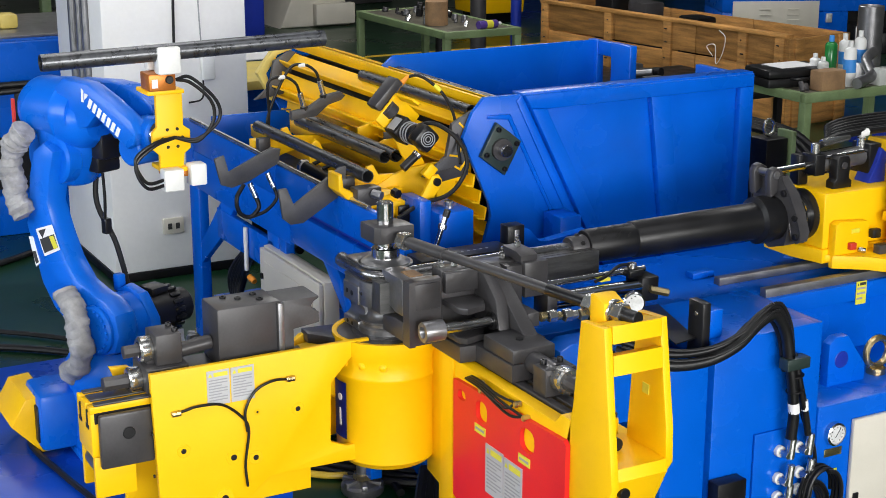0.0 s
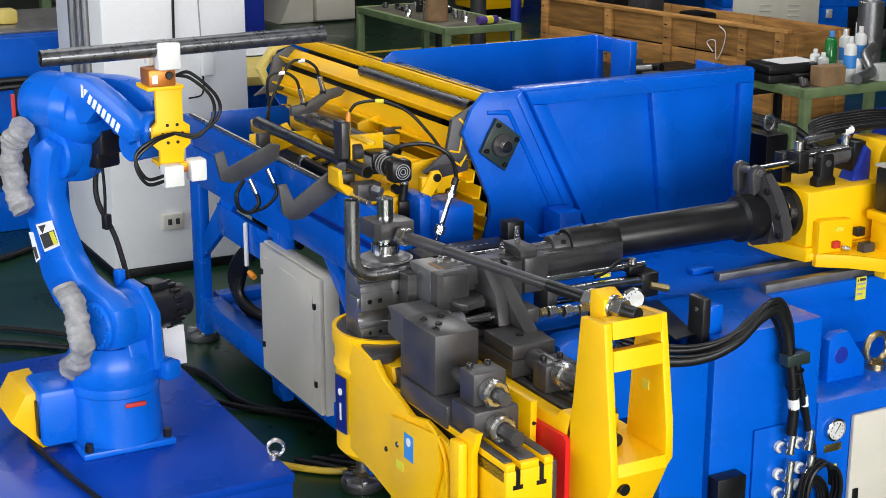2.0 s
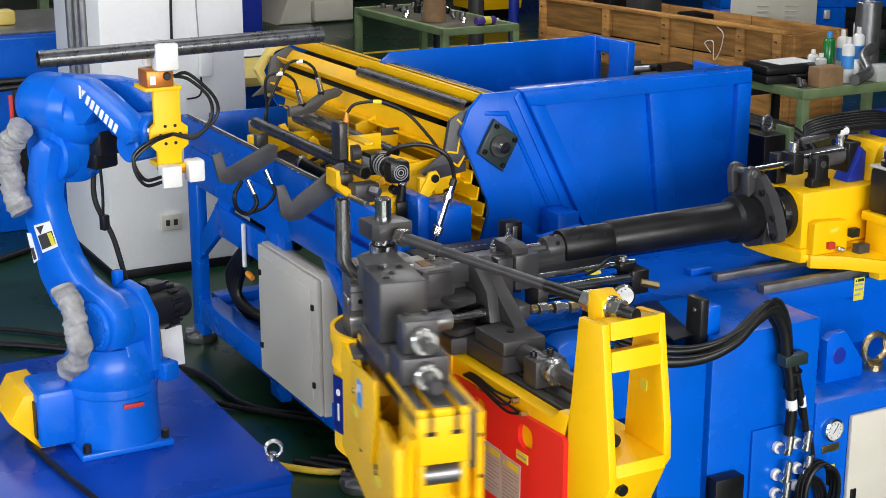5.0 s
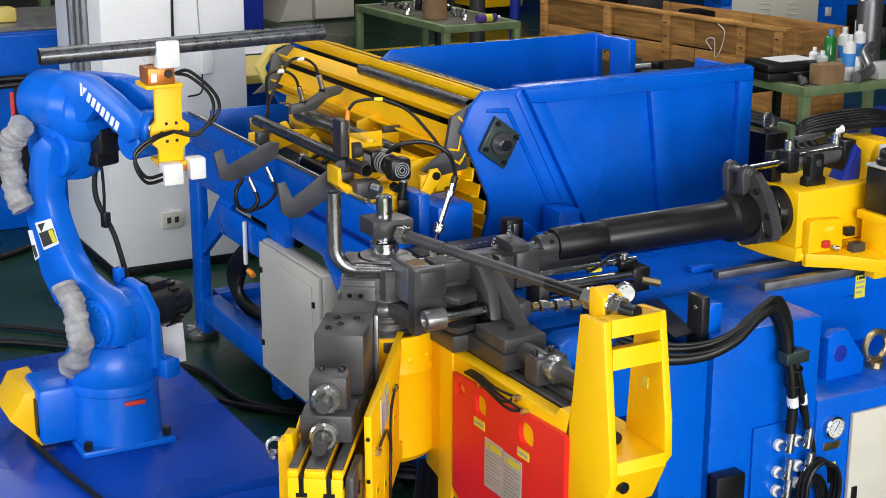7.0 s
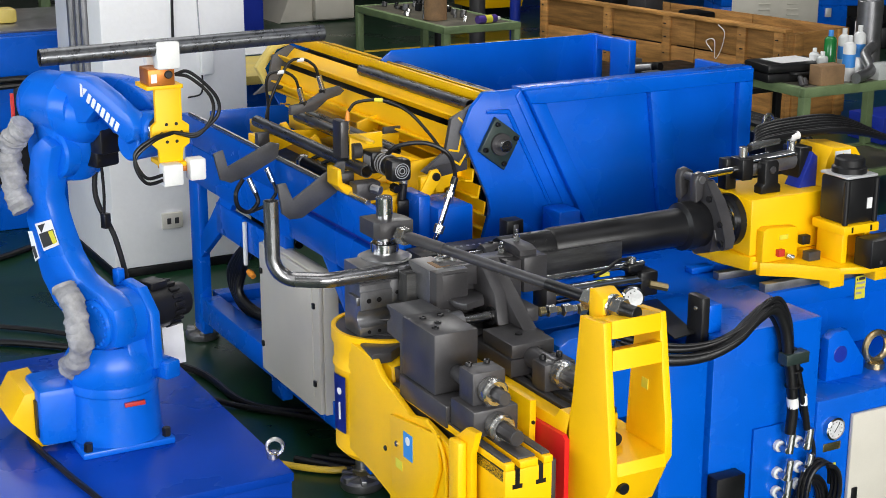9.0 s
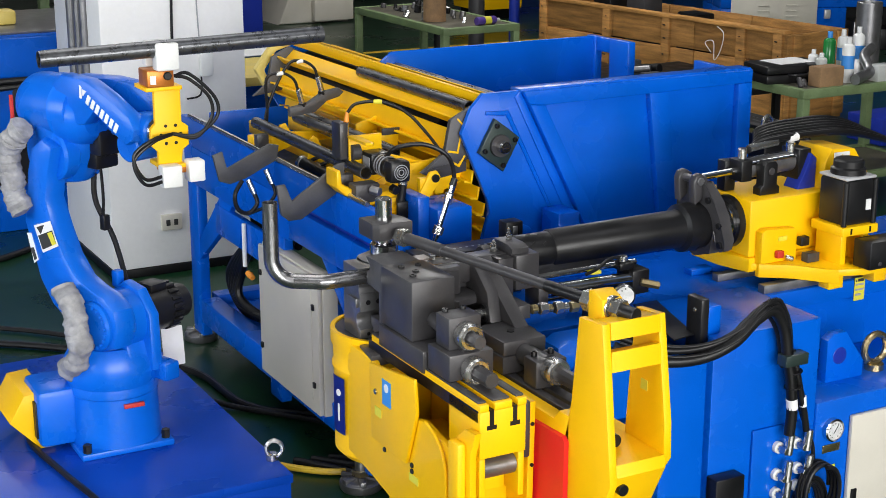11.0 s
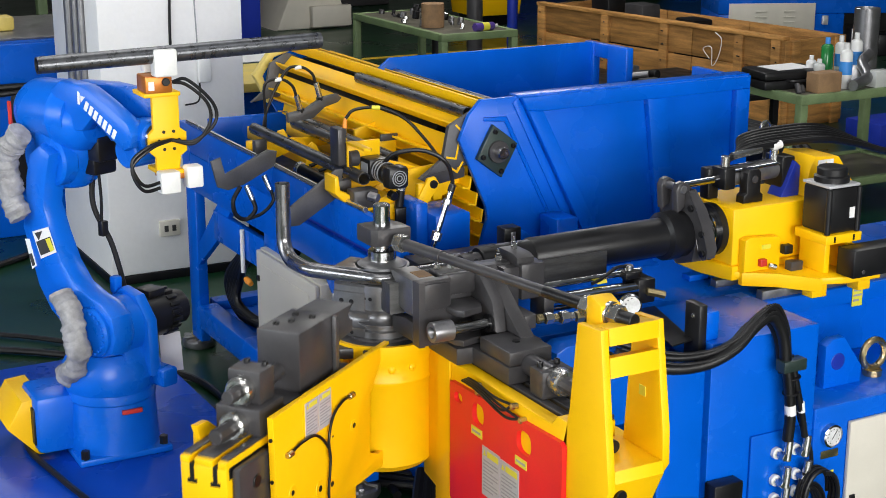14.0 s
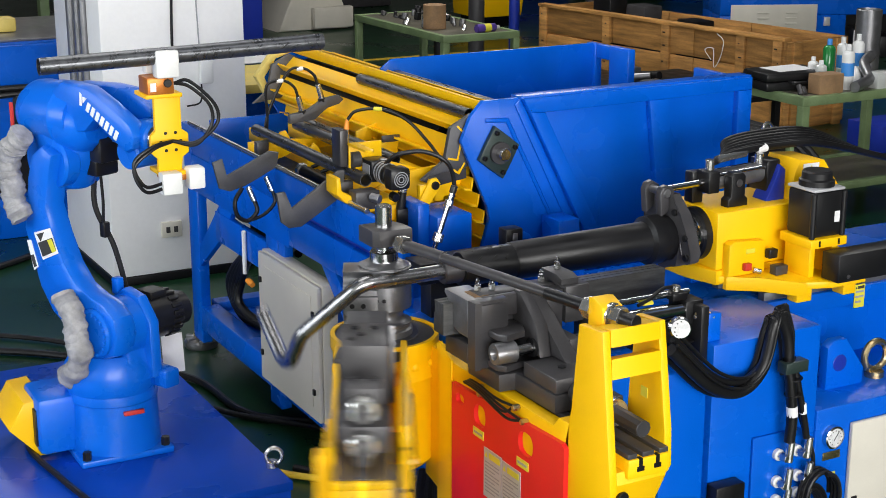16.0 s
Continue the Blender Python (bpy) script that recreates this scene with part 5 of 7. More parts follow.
part("sensor", cyl(B(), (1.70, -0.25, 0.985), (1.725, -0.265, 0.978), 0.010, seg=8), ZINC, fc)
part("sensor", box(B(), (1.76, -0.265, 1.02), (1.80, -0.236, 1.055), 0.005), DARK, fc)
part("sensor", box(B(), (1.765, -0.30, 0.9655), (1.82, -0.262, 1.0), 0.003), IRON, fc)
part("marker_plate", box(B(), (1.675, -0.2375, 1.045), (1.715, -0.2345, 1.062), 0), SIGN_Y, fc)
part("rear_cover", prism(B(), [(1.93, 1.199), (1.95, 1.30), (1.975, 1.345), (2.09, 1.335), (2.20, 1.188)], "y", -0.16, 0.02, 0.005), YELLOW, fc)
part("blue_bracket", prism(B(), [(1.84, 1.19), (1.88, 1.27), (1.905, 1.33), (1.93, 1.31), (1.93, 1.19)], "y", -0.13, -0.05, 0.004), DEEP, fc)
cylz = 1.275
part("cylinder_rod", cyl(B(), (1.42, -0.06, cylz), (1.66, -0.06, cylz + 0.01), 0.013), CHROME, fc, "bright piston rod")
part("cylinder_body", cyl(B(), (1.64, -0.06, cylz + 0.01), (1.88, -0.06, cylz + 0.02), 0.037, seg=28), GREY, fc, "ground steel cylinder barrel")
for y in (-0.09, -0.03):
    part("tie_bar", cyl(B(), (1.64, y, cylz + 0.035), (1.88, y, cylz + 0.045), 0.008), CHROME, fc)
part("cylinder_end", box(B(), (1.86, -0.11, cylz - 0.05), (1.92, -0.01, cylz + 0.07), 0.005), DARK, fc)
part("cylinder_end", box(B(), (1.60, -0.10, cylz - 0.03), (1.65, -0.02, cylz + 0.05), 0.005), DARK, fc)
part("trunnion", prism(B(), [(1.655, 1.1985), (1.655, 1.225), (1.668, 1.235), (1.668, cylz + 0.035), (1.68, cylz + 0.048), (1.72, cylz + 0.048), (1.732, cylz + 0.035), (1.732, 1.235), (1.745, 1.225), (1.745, 1.1985)], "y", -0.145, -0.100, 0.004), DARK, fc)
part("trunnion_pin", cyl(B(), (1.70, -0.145, cylz + 0.012), (1.70, -0.152, cylz + 0.012), 0.014), IRON, fc)
part("trunnion", box(B(), (1.58, -0.03, 1.199), (1.63, 0.02, cylz + 0.04), 0.005), DARK, fc)
for x in (1.63, 1.86):
    part("elbow_fitting", cyl(B(), (x, -0.06, cylz + 0.05), (x, -0.06, cylz + 0.09), 0.017), ZINC, fc)
part("supply_pipe", sweep(B(), [(1.66, -0.06, cylz + 0.085), (1.74, -0.055, cylz + 0.092), (1.80, -0.05, cylz + 0.095)], 0.015), ZINC, fc, "zinc pipe union")
for q in range(7):
    part("hose", sweep(B(), [(1.64 + 0.02 * q, -0.06 + 0.012 * q, cylz + 0.075), (1.75, -0.05 + 0.010 * q, cylz + 0.100 + 0.006 * q), (1.95, -0.04 + 0.014 * q, cylz + 0.105 + 0.007 * q), (2.2, -0.02 + 0.014 * q, cylz + 0.085 + 0.007 * q), (2.6, 0.0 + 0.03 * q, cylz - 0.02)], 0.0075 if q else 0.013), RUBBER, fc)
part("hose_tag", cyl(B(), (1.86, -0.045, cylz + 0.100), (1.905, -0.043, cylz + 0.104), 0.0155), PAPER, fc)
sticker(fc, (1.985, -0.163, 1.33), (1, 0, 0), (0, 0, -1), 0.075, 0.055, PAPER, 0)
part("warning_triangle", prism(B(), [(2.0, 1.282), (2.045, 1.282), (2.0225, 1.322)], "y", -0.1665, -0.164, 0), SIGN_Y, fc)

for o in fc.children:
    if o not in before:
        o.matrix_basis = Matrix.Translation((0.035, 0, 0))

# ---- bent workpiece: rigid sections that follow the bend ----
wp = thing("workpiece_tube", "bright steel tube being bent on the machine", "tube", group="steel tubes")
L1, L2, TAIL = 0.185, 0.08, 0.75
D2_, D3_ = R * radians(34), R * radians(53)  # tube drawn round by the second and third bends
L3 = 0.289 - D3_
BENDS = ((radians(90), 18, 90), (radians(34), 7, 0), (radians(53), 11, 0))


def straight(length):
    return ring(B(), (0, 0, 0), (length, 0, 0), 0.0252, 0.022, 32)


def arc(da):
    bm = B()
    n, rings = 3, []
    for k in range(n + 1):
        a = da * k / n
        for rr in (0.0252,):
            rings.append([bm.verts.new(V((R - rr * math.cos(t)) * math.sin(a), R - (R - rr * math.cos(t)) * math.cos(a), rr * math.sin(t))) for t in [2 * math.pi * j / 32 for j in range(32)]])
    for p, q in zip(rings, rings[1:]):
        for j in range(32):
            bm.faces.new((p[j], p[(j + 1) % 32], q[(j + 1) % 32], q[j]))
    return bm


tube_tail = part("straight_section", straight(TAIL), TUBE, wp)
tube_bends = [None, None, None]
tube_straights = [None, None, None]
for i in (2, 1, 0):
    ang, n, tw_ = BENDS[i]
    tube_bends[i] = [part("bend_section", arc(ang / n), TUBE, wp) for k in range(n)]
    tube_straights[i] = part("straight_section", straight((L1, L2, L3)[i]), TUBE, wp)


def ease(keys, t):
    """A value along rows of (time, value), straight from row to row."""
    if t <= keys[0][0]:
        return keys[0][1]
    for (ta, va), (tb, vb) in zip(keys, keys[1:]):
        if t <= tb:
            return va + (vb - va) * (t - ta) / (tb - ta)
    return keys[-1][1]


ARM = [(0, 90), (0.9, 90), (1.0, 87), (1.1, 81), (1.2, 73), (1.3, 63), (1.4, 51.5), (1.5, 40), (1.6, 28.5), (1.7, 18), (1.8, 9), (1.9, 3), (2.0, 0), (4.5, 0), (4.8, 4), (5.4, 29), (5.7, 34),
       (8.05, 34), (8.2, 31), (8.3, 27), (8.4, 21), (8.5, 14), (8.6, 8), (8.7, 3), (8.8, 1), (9.0, 0), (11.55, 0), (11.7, 4), (11.8, 10), (11.9, 18), (12.0, 26), (12.1, 34.5), (12.2, 42), (12.3, 48), (12.4, 52), (12.5, 53),
       (15.5, 53), (15.6, 52), (15.7, 48.5), (15.8, 42), (15.9, 34.5), (16.0, 26.5)]
B2 = [(4.5, 0), (4.8, 4), (5.4, 29), (5.7, 34)]
B3 = [(11.55, 0), (11.7, 4), (11.8, 10), (11.9, 18), (12.0, 26), (12.1, 34.5), (12.2, 42), (12.3, 48), (12.4, 52), (12.5, 53)]
FEED = [(0, 0.08 + D2_), (0.1, 0.07 + D2_), (0.3, 0.028 + D2_), (0.45, D2_)] + [(t, D2_ * (1 - a / 34)) for t, a in B2] + [(7.55, 0.0), (7.7, -0.02), (8.0, -0.077), (8.5, -0.147), (8.9, -0.212), (9.05, -L3)]
FEED += [(t, -L3 - D3_ * a / 53) for t, a in B3] + [(15.0, -0.289), (15.1, -0.30), (15.3, -0.345), (15.45, -0.369), (16, -0.369)]
SPIN = [(0, 0), (0.95, 0), (1.1, 14), (1.2, 30), (1.3, 46), (1.4, 58), (1.5, 68), (1.6, 76), (1.7, 82), (1.8, 87), (2.0, 90), (15.45, 90), (15.6, 80), (15.8, 58), (16.0, 33)]
CLAMP = [(0, 1.0), (3.35, 1.0), (3.45, 0.92), (3.7, 0.5), (3.95, 0.1), (4.1, 0.0), (6.5, 0.0), (6.6, 0.12), (6.85, 0.85), (7.0, 1.0), (10.2, 1.0), (10.9, 0.0), (13.55, 0.0), (13.7, 0.2), (13.95, 0.8), (14.15, 1.0), (16, 1.0)]
PRESS_Y = [(0, 0), (4.0, 0), (4.3, 0.045), (7.4, 0.045), (7.7, 0.0), (10.3, 0.0), (10.8, 0.045), (13.6, 0.045), (13.9, 0.0), (14.0, 0.0), (14.2, -0.05), (14.6, -0.16), (15.0, -0.255), (16, -0.255)]
PRESS_X = [(0, -0.10), (0.5, -0.10), (1.3, 0.0), (4.5, 0.0), (5.7, -0.055), (7.6, -0.055), (8.2, 0.0), (11.55, 0.0), (12.5, -0.07), (13.8, -0.07), (14.4, -0.02), (16, 0.0)]
ROD_X = [(0, -0.12), (0.5, -0.12), (1.3, -0.05), (4.5, -0.05), (5.7, -0.088), (7.6, -0.088), (8.2, -0.05), (11.55, -0.05), (12.5, -0.10), (13.8, -0.10), (14.4, -0.03), (16, -0.005)]


def tube_poses(t):
    """Poses of all tube sections, from the collet forward."""
    feed, spin, arm_b2, arm_b3 = ease(FEED, t), ease(SPIN, t), ease(B2, t), ease(B3, t)
    bent = (radians(90), radians(arm_b2), radians(arm_b3))
    m = Matrix.Translation((0.289 + feed, -R, 1.10)) @ Matrix(((-1, 0, 0, 0), (0, 1, 0, 0), (0, 0, -1, 0), (0, 0, 0, 1)))
    m = m @ Matrix.Rotation(-radians(spin - 90), 4, "X")
    out = [(tube_tail, m @ Matrix.Translation((-TAIL, 0, 0)))]
    for i in (2, 1, 0):
        total, n, twist = BENDS[i]
        da = total / n
        m = m @ Matrix.Rotation(-radians(twist), 4, "X")
        for j in range(n):
            f = min(1, max(0, (bent[i] - (n - 1 - j) * da) / da))
            out.append((tube_bends[i][j], m.copy()))
            if f > 0:
                a = da * f
                m = m @ Matrix.Translation((R * math.sin(a) + R * (da - a), R - R * math.cos(a), 0)) @ Matrix.Rotation(a, 4, "Z")
            else:
                m = m @ Matrix.Translation((R * da, 0, 0))
        out.append((tube_straights[i], m.copy()))
        m = m @ Matrix.Translation(((L1, L2, L3)[i], 0, 0)) @ Matrix.Rotation(radians(twist), 4, "X")
    return out


# ---- tube loader frame ----
FX = 0.20
lf = thing("loader_frame", "blue welded tube-loader frame on levelling feet", "machine frame")
for y in (2.45, 1.44, 0.56):
    for x in (FX, 1.05):
        part("leg", box(B(), (x, y, 0.07), (x + (0.10 if x > 0.5 else 0.05), y + 0.13, 1.02 if x > 0.5 else 0.9), 0.005), BLUE, lf)
part("top_panel", box(B(), (FX - 0.004, 0.25, 1.02), (FX + 0.03, 2.62, 1.155), 0.004), BLUE, lf)
# deeper blue strip gives the slot its shade by colour
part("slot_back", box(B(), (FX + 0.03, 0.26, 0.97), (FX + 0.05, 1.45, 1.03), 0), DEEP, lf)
part("upper_beam", box(B(), (FX - 0.004, 1.30, 0.84), (FX + 0.05, 2.60, 1.02), 0.004), BLUE, lf)
part("upper_beam", box(B(), (FX - 0.003, 0.25, 0.853), (FX + 0.04, 1.46, 0.99), 0.004), BLUE, lf)
part("middle_rail", box(B(), (FX, 1.50, 0.66), (FX + 0.03, 2.20, 0.802), 0.004), BLUE, lf)
part("brace", prism(B(), [(2.46, 0.46), (2.46, 0.56), (2.14, 0.85), (1.97, 0.85), (2.17, 0.66)], "x", FX + 0.004, FX + 0.034, 0.004), BLUE, lf)
part("brace", prism(B(), [(1.0, 0.86), (0.86, 0.86), (0.60, 0.62), (0.60, 0.52)], "x", FX + 0.004, FX + 0.04, 0.004), BLUE, lf)
part("post", box(B(), (FX, 1.36, 0.70), (FX + 0.04, 1.43, 0.853), 0.003), BLUE, lf)
part("bottom_beam", box(B(), (FX, 0.58, 0.14), (FX + 0.09, 2.46, 0.26), 0.005), BLUE, lf)
part("bottom_beam", box(B(), (1.05, 0.58, 0.14), (1.14, 2.46, 0.26), 0.005), BLUE, lf)
part("bottom_beam", box(B(), (FX + 0.09, 2.47, 0.14), (1.05, 2.56, 0.26), 0.005), BLUE, lf)
part("floor_tray", box(B(), (FX + 0.09, 0.7, 0.20), (1.05, 2.46, 0.215), 0), BLUE, lf)
part("back_panel", box(B(), (0.34, 2.60, 0.86), (1.10, 2.625, 1.15), 0.003), BLUE, lf)
part("back_panel", box(B(), (1.02, 0.8, 0.75), (1.04, 2.5, 1.14), 0.003), BLUE, lf)
part("top_rail", cyl(B(), (FX + 0.004, 2.52, 1.165), (FX + 0.004, 0.55, 1.165), 0.011), ZINC, lf, "bright round guide rail")
part("gauge_tube", cyl(B(), (FX - 0.012, 1.80, 0.60), (FX - 0.012, 1.80, 0.80), 0.010), WHITE, lf)
for y in (1.74, 1.77):
    part("orange_fitting", cyl(B(), (FX - 0.012, y, 0.58), (FX - 0.012, y - 0.03, 0.57), 0.013), ORANGE, lf)
for x, y in ((FX + 0.045, 2.61), (FX - 0.005, 0.625), (1.1, 2.5), (1.1, 0.65)):
    ft = part("levelling_foot", lathe(B(), (x, y, 0), (x, y, 0.14), [(0, 0), (0.08, 0), (0.085, 0.008), (0.085, 0.032), (0.076, 0.042), (0.04, 0.046), (0.024, 0.055), (0.024, 0.14), (0, 0.14)], 28), GREY, lf, "round steel levelling foot")
    part("foot_nut", cyl(B(), (x, y, 0.056), (x, y, 0.078), 0.040, seg=6), BRASS, ft)
    for k in range(3):
        part("foot_rib", box(B(), (-0.083, -0.012, 0.028), (0.083, 0.012, 0.055), 0.004, Matrix.Translation((x, y, 0)) @ Matrix.Rotation(k * math.pi / 3 + 0.2, 4, "Z")), GREY, ft)
for k in range(5):
    part("hose", sweep(B(), [(0.34, 1.70 - 0.04 * k, 0.74), (0.33, 1.98 - 0.02 * k, 0.68), (0.315, 2.17 - 0.02 * k, 0.566), (0.31 + 0.008 * k, 2.33 - 0.02 * k, 0.43), (0.33, 2.36 - 0.022 * k, 0.31), (0.35 + 0.01 * k, 2.24 - 0.02 * k, 0.235), (0.40 + 0.02 * k, 2.0, 0.235)], 0.02), RUBBER, lf)
    part("hose", sweep(B(), [(0.40 + 0.03 * k, 2.1 - 0.06 * k, 0.235), (0.5, 1.7 - 0.05 * k, 0.24 + 0.01 * k), (0.6 - 0.03 * k, 1.2, 0.24), (0.75, 0.9 - 0.04 * k, 0.24 + 0.012 * k)], 0.014), RUBBER, lf)
# dark inner gear behind the openings
part("valve_bank", box(B(), (0.45, 0.85, 0.50), (0.75, 1.40, 0.90), 0.006), DARK, lf)
for k in range(6):
    part("valve", box(B(), (0.40, 0.88 + 0.085 * k, 0.62), (0.45, 0.945 + 0.085 * k, 0.82), 0.004), PLASTIC, lf)

cab = thing("control_box", "beige steel control box hung on the loader frame", "control box")
part("body", box(B(), (FX - 0.03, 0.90, 0.20), (FX + 0.035, 1.54, 0.785), 0.004), BEIGE, cab)
dr = part("door", box(B(), (FX - 0.052, 0.905, 0.205), (FX - 0.032, 1.535, 0.78), 0.006), BEIGE, cab)
part("door_fold", box(B(), (FX - 0.056, 0.965, 0.26), (FX - 0.051, 1.475, 0.73), 0.003), BEIGE, dr)
for y in (0.945, 1.505):
    for z in (0.33, 0.66):
        part("latch", box(B(), (FX - 0.062, y - 0.009, z - 0.012), (FX - 0.052, y + 0.009, z + 0.012), 0.002), DARK, dr)

# pick-up fingers
for y, p, nm in ((1.42, [(0.21, 1.225), (0.20, 1.165), (0.06, 1.10), (-0.01, 1.083), (-0.055, 1.10), (-0.08, 1.21), (-0.038, 1.222), (-0.02, 1.15), (0.17, 1.235)], "finger"),
                 (0.82, [(0.235, 1.265), (0.225, 1.165), (0.05, 1.065), (0.0, 1.065), (-0.03, 1.09), (-0.046, 1.205), (-0.012, 1.207), (0.015, 1.14), (0.21, 1.265)], "finger")):
    f = thing("pickup_finger", "dark grey steel V-notched pick-up finger", "finger", group="pick-up fingers")
    part("plate", prism(B(), p, "y", y - 0.009, y + 0.009, 0.003), FINGER, f)
    if y > 1:
        for x, z in ((0.06, 1.10), (0.14, 1.135)):
            part("sensor", cyl(B(), (x, y - 0.03, z), (x + 0.02, y - 0.05, z - 0.06), 0.012), CHROME, f, "bright proximity sensor")
        part("sensor_cable", sweep(B(), [(0.08, y - 0.05, 1.04), (0.085, y - 0.06, 1.0), (0.045, y - 0.06, 0.965), (0.0, y - 0.06, 0.99), (-0.01, y - 0.06, 1.05), (0.03, y - 0.04, 1.10)], 0.009), RUBBER, f)
        part("sensor_cable", sweep(B(), [(0.16, y - 0.05, 1.075), (0.165, y - 0.06, 1.03), (0.12, y - 0.06, 0.985), (0.06, y - 0.06, 0.966)], 0.007), RUBBER, f)

# tubes waiting on the loader
for x, y0, y1, z in ((0.29, 0.74, 1.87, 1.235), (0.50, 1.02, 1.90, 1.235), (0.553, 1.02, 1.88, 1.235), (0.775, 0.80, 1.80, 1.435), (0.98, 0.80, 1.84, 1.43)):
    tb = thing("steel_tube", "dark oiled steel tube lying on the loader", "tube", group="steel tubes")
    part("tube_wall", ring(B(), (x, y0, z), (x, y1, z), 0.025, 0.022, 30), STOCK, tb)

# yellow separator brackets under the tubes
sb = thing("separator_bracket", "yellow V-notched separator brackets with dark clamps", "bracket")
for y in (1.72, 0.86):
    part("notched_plate", prism(B(), [(0.22, 1.08), (0.24, 1.21), (0.265, 1.215), (0.29, 1.205), (0.325, 1.205), (0.342, 1.245), (0.368, 1.250), (0.39, 1.21), (0.47, 1.205), (0.50, 1.205), (0.62, 1.205), (0.63, 1.225), (0.66, 1.225), (0.66, 1.17), (0.40, 1.15), (0.30, 1.12)], "y", y - 0.01, y + 0.01, 0.003), YELLOW, sb)
    part("support", box(B(), (0.22, y + 0.012, 1.02), (0.32, y + 0.08, 1.20), 0.004), YELLOW, sb)
    part("clamp_pad", box(B(), (0.215, y - 0.05, 1.14), (0.27, y - 0.012, 1.22), 0.004), IRON, sb)
# black sheet added to darken the space beneath the tubes
part("under_sheet", box(B(), (0.25, 0.78, 0.985), (0.70, 2.45, 1.0), 0.002), DARK, sb, "dark sheet standing in for the shade under the tubes")
part("cross_beam", box(B(), (0.42, 0.80, 1.10), (0.47, 2.30, 1.16), 0.004), YELLOW, sb)
part("cross_beam", box(B(), (0.62, 0.80, 1.10), (0.66, 2.30, 1.20), 0.004), YELLOW, sb)
part("divider", prism(B(), [(0.60, 1.20), (0.60, 1.265), (0.70, 1.295), (0.70, 1.20)], "y", 1.48, 1.50, 0.003), YELLOW, sb)
part("divider", prism(B(), [(0.58, 1.20), (0.58, 1.245), (0.68, 1.285), (0.68, 1.20)], "y", 1.24, 1.255, 0.003), YELLOW, sb)
for yy in (1.40,):
    part("spacer_lug", prism(B(), [(0.33, 1.12), (0.345, 1.235), (0.365, 1.252), (0.385, 1.235), (0.42, 1.16)], "y", yy, yy + 0.012, 0.003), YELLOW, sb)
part("stop_plate", box(B(), (0.60, 1.225, 1.262), (0.68, 1.238, 1.290), 0.002), IRON, sb)
bb = part("sensor_bar", prism(B(), [(0.42, 1.262), (0.42, 1.302), (0.50, 1.312), (0.59, 1.362), (0.66, 1.372), (0.682, 1.352), (0.662, 1.334), (0.60, 1.318), (0.54, 1.272)], "y", 1.785, 1.815, 0.004), FINGER, sb, "dark sensor bar")
for x, z in ((0.487, 1.305), (0.583, 1.352)):
    part("sensor", cyl(B(), (x, 1.80, z), (x - 0.02, 1.80, z + 0.075), 0.012), ZINC, bb)
    part("sensor_collar", cyl(B(), (x, 1.80, z - 0.005), (x - 0.003, 1.80, z + 0.012), 0.018, seg=6), DARK, bb)
    part("sensor_cable", sweep(B(), [(x - 0.02, 1.80, z + 0.07), (x - 0.04, 1.80, z + 0.12), (x - 0.09, 1.81, z + 0.15), (x - 0.16, 1.82, z + 0.13), (0.33, 1.83, 1.30), (0.33, 1.84, 1.18), (0.36, 1.84, 1.10)], 0.0065), RUBBER, bb)
    part("cable_tag", cyl(B(), (x - 0.085, 1.81, z + 0.15), (x - 0.115, 1.815, z + 0.148), 0.0092), PAPER, bb)
# air cylinder under the tubes
ac = thing("air_cylinder", "black air cylinder with bright end caps below the tubes", "cylinder")
part("barrel", cyl(B(), (0.33, 1.45, 1.13), (0.37, 1.02, 1.10), 0.028), PLASTIC, ac)
part("cap", cyl(B(), (0.33, 1.46, 1.13), (0.332, 1.43, 1.128), 0.032), ZINC, ac)
part("cap", cyl(B(), (0.368, 1.04, 1.102), (0.372, 1.0, 1.10), 0.032), ZINC, ac)
part("mount", box(B(), (0.30, 1.40, 1.04), (0.42, 1.52, 1.12), 0.006), IRON, ac)
for k in range(3):
    part("hose", sweep(B(), [(0.35, 1.40 - 0.1 * k, 1.15), (0.40, 1.35 - 0.1 * k, 1.17), (0.42, 1.2 - 0.06 * k, 1.12), (0.40, 1.05, 1.06)], 0.008), RUBBER, ac)

# right-hand bracket that carries the swinging clamp
rb = thing("clamp_bracket", "yellow cast bracket carrying the swinging tube clamp", "bracket")
part("tray", prism(B(), [(0.150, 1.20), (0.150, 1.262), (0.166, 1.264), (0.172, 1.212), (0.20, 1.195), (0.29, 1.152), (0.37, 1.170), (0.40, 1.165), (0.40, 1.135), (0.29, 1.116), (0.185, 1.165)], "y", 0.70, 0.80, 0.005), YELLOW, rb)
part("plate", prism(B(), [(0.36, 1.07), (0.36, 1.16), (0.44, 1.20), (0.52, 1.225), (0.66, 1.235), (0.80, 1.262), (0.80, 1.14), (0.52, 1.05)], "y", 0.84, 0.86, 0.003), YELLOW, rb)
part("clevis", box(B(), (0.38, 0.66, 1.00), (0.46, 0.74, 1.11), 0.004), YELLOW, rb)
part("clevis_block", box(B(), (0.375, 0.645, 1.06), (0.437, 0.659, 1.13), 0.006), DARK, rb)
part("post", box(B(), (0.455, 0.66, 0.90), (0.50, 0.74, 1.14), 0.005), YELLOW, rb)
part("post", box(B(), (0.53, 0.68, 0.90), (0.565, 0.74, 1.10), 0.004), YELLOW, rb)
arm_pts = [(0.452, 1.08), (0.478, 1.07), (0.50, 1.12), (0.552, 1.185), (0.560, 1.212), (0.545, 1.235), (0.515, 1.232), (0.46, 1.14)]
lk = part("link", prism(B(), arm_pts, "y", 0.64, 0.66, 0.004), YELLOW, rb)
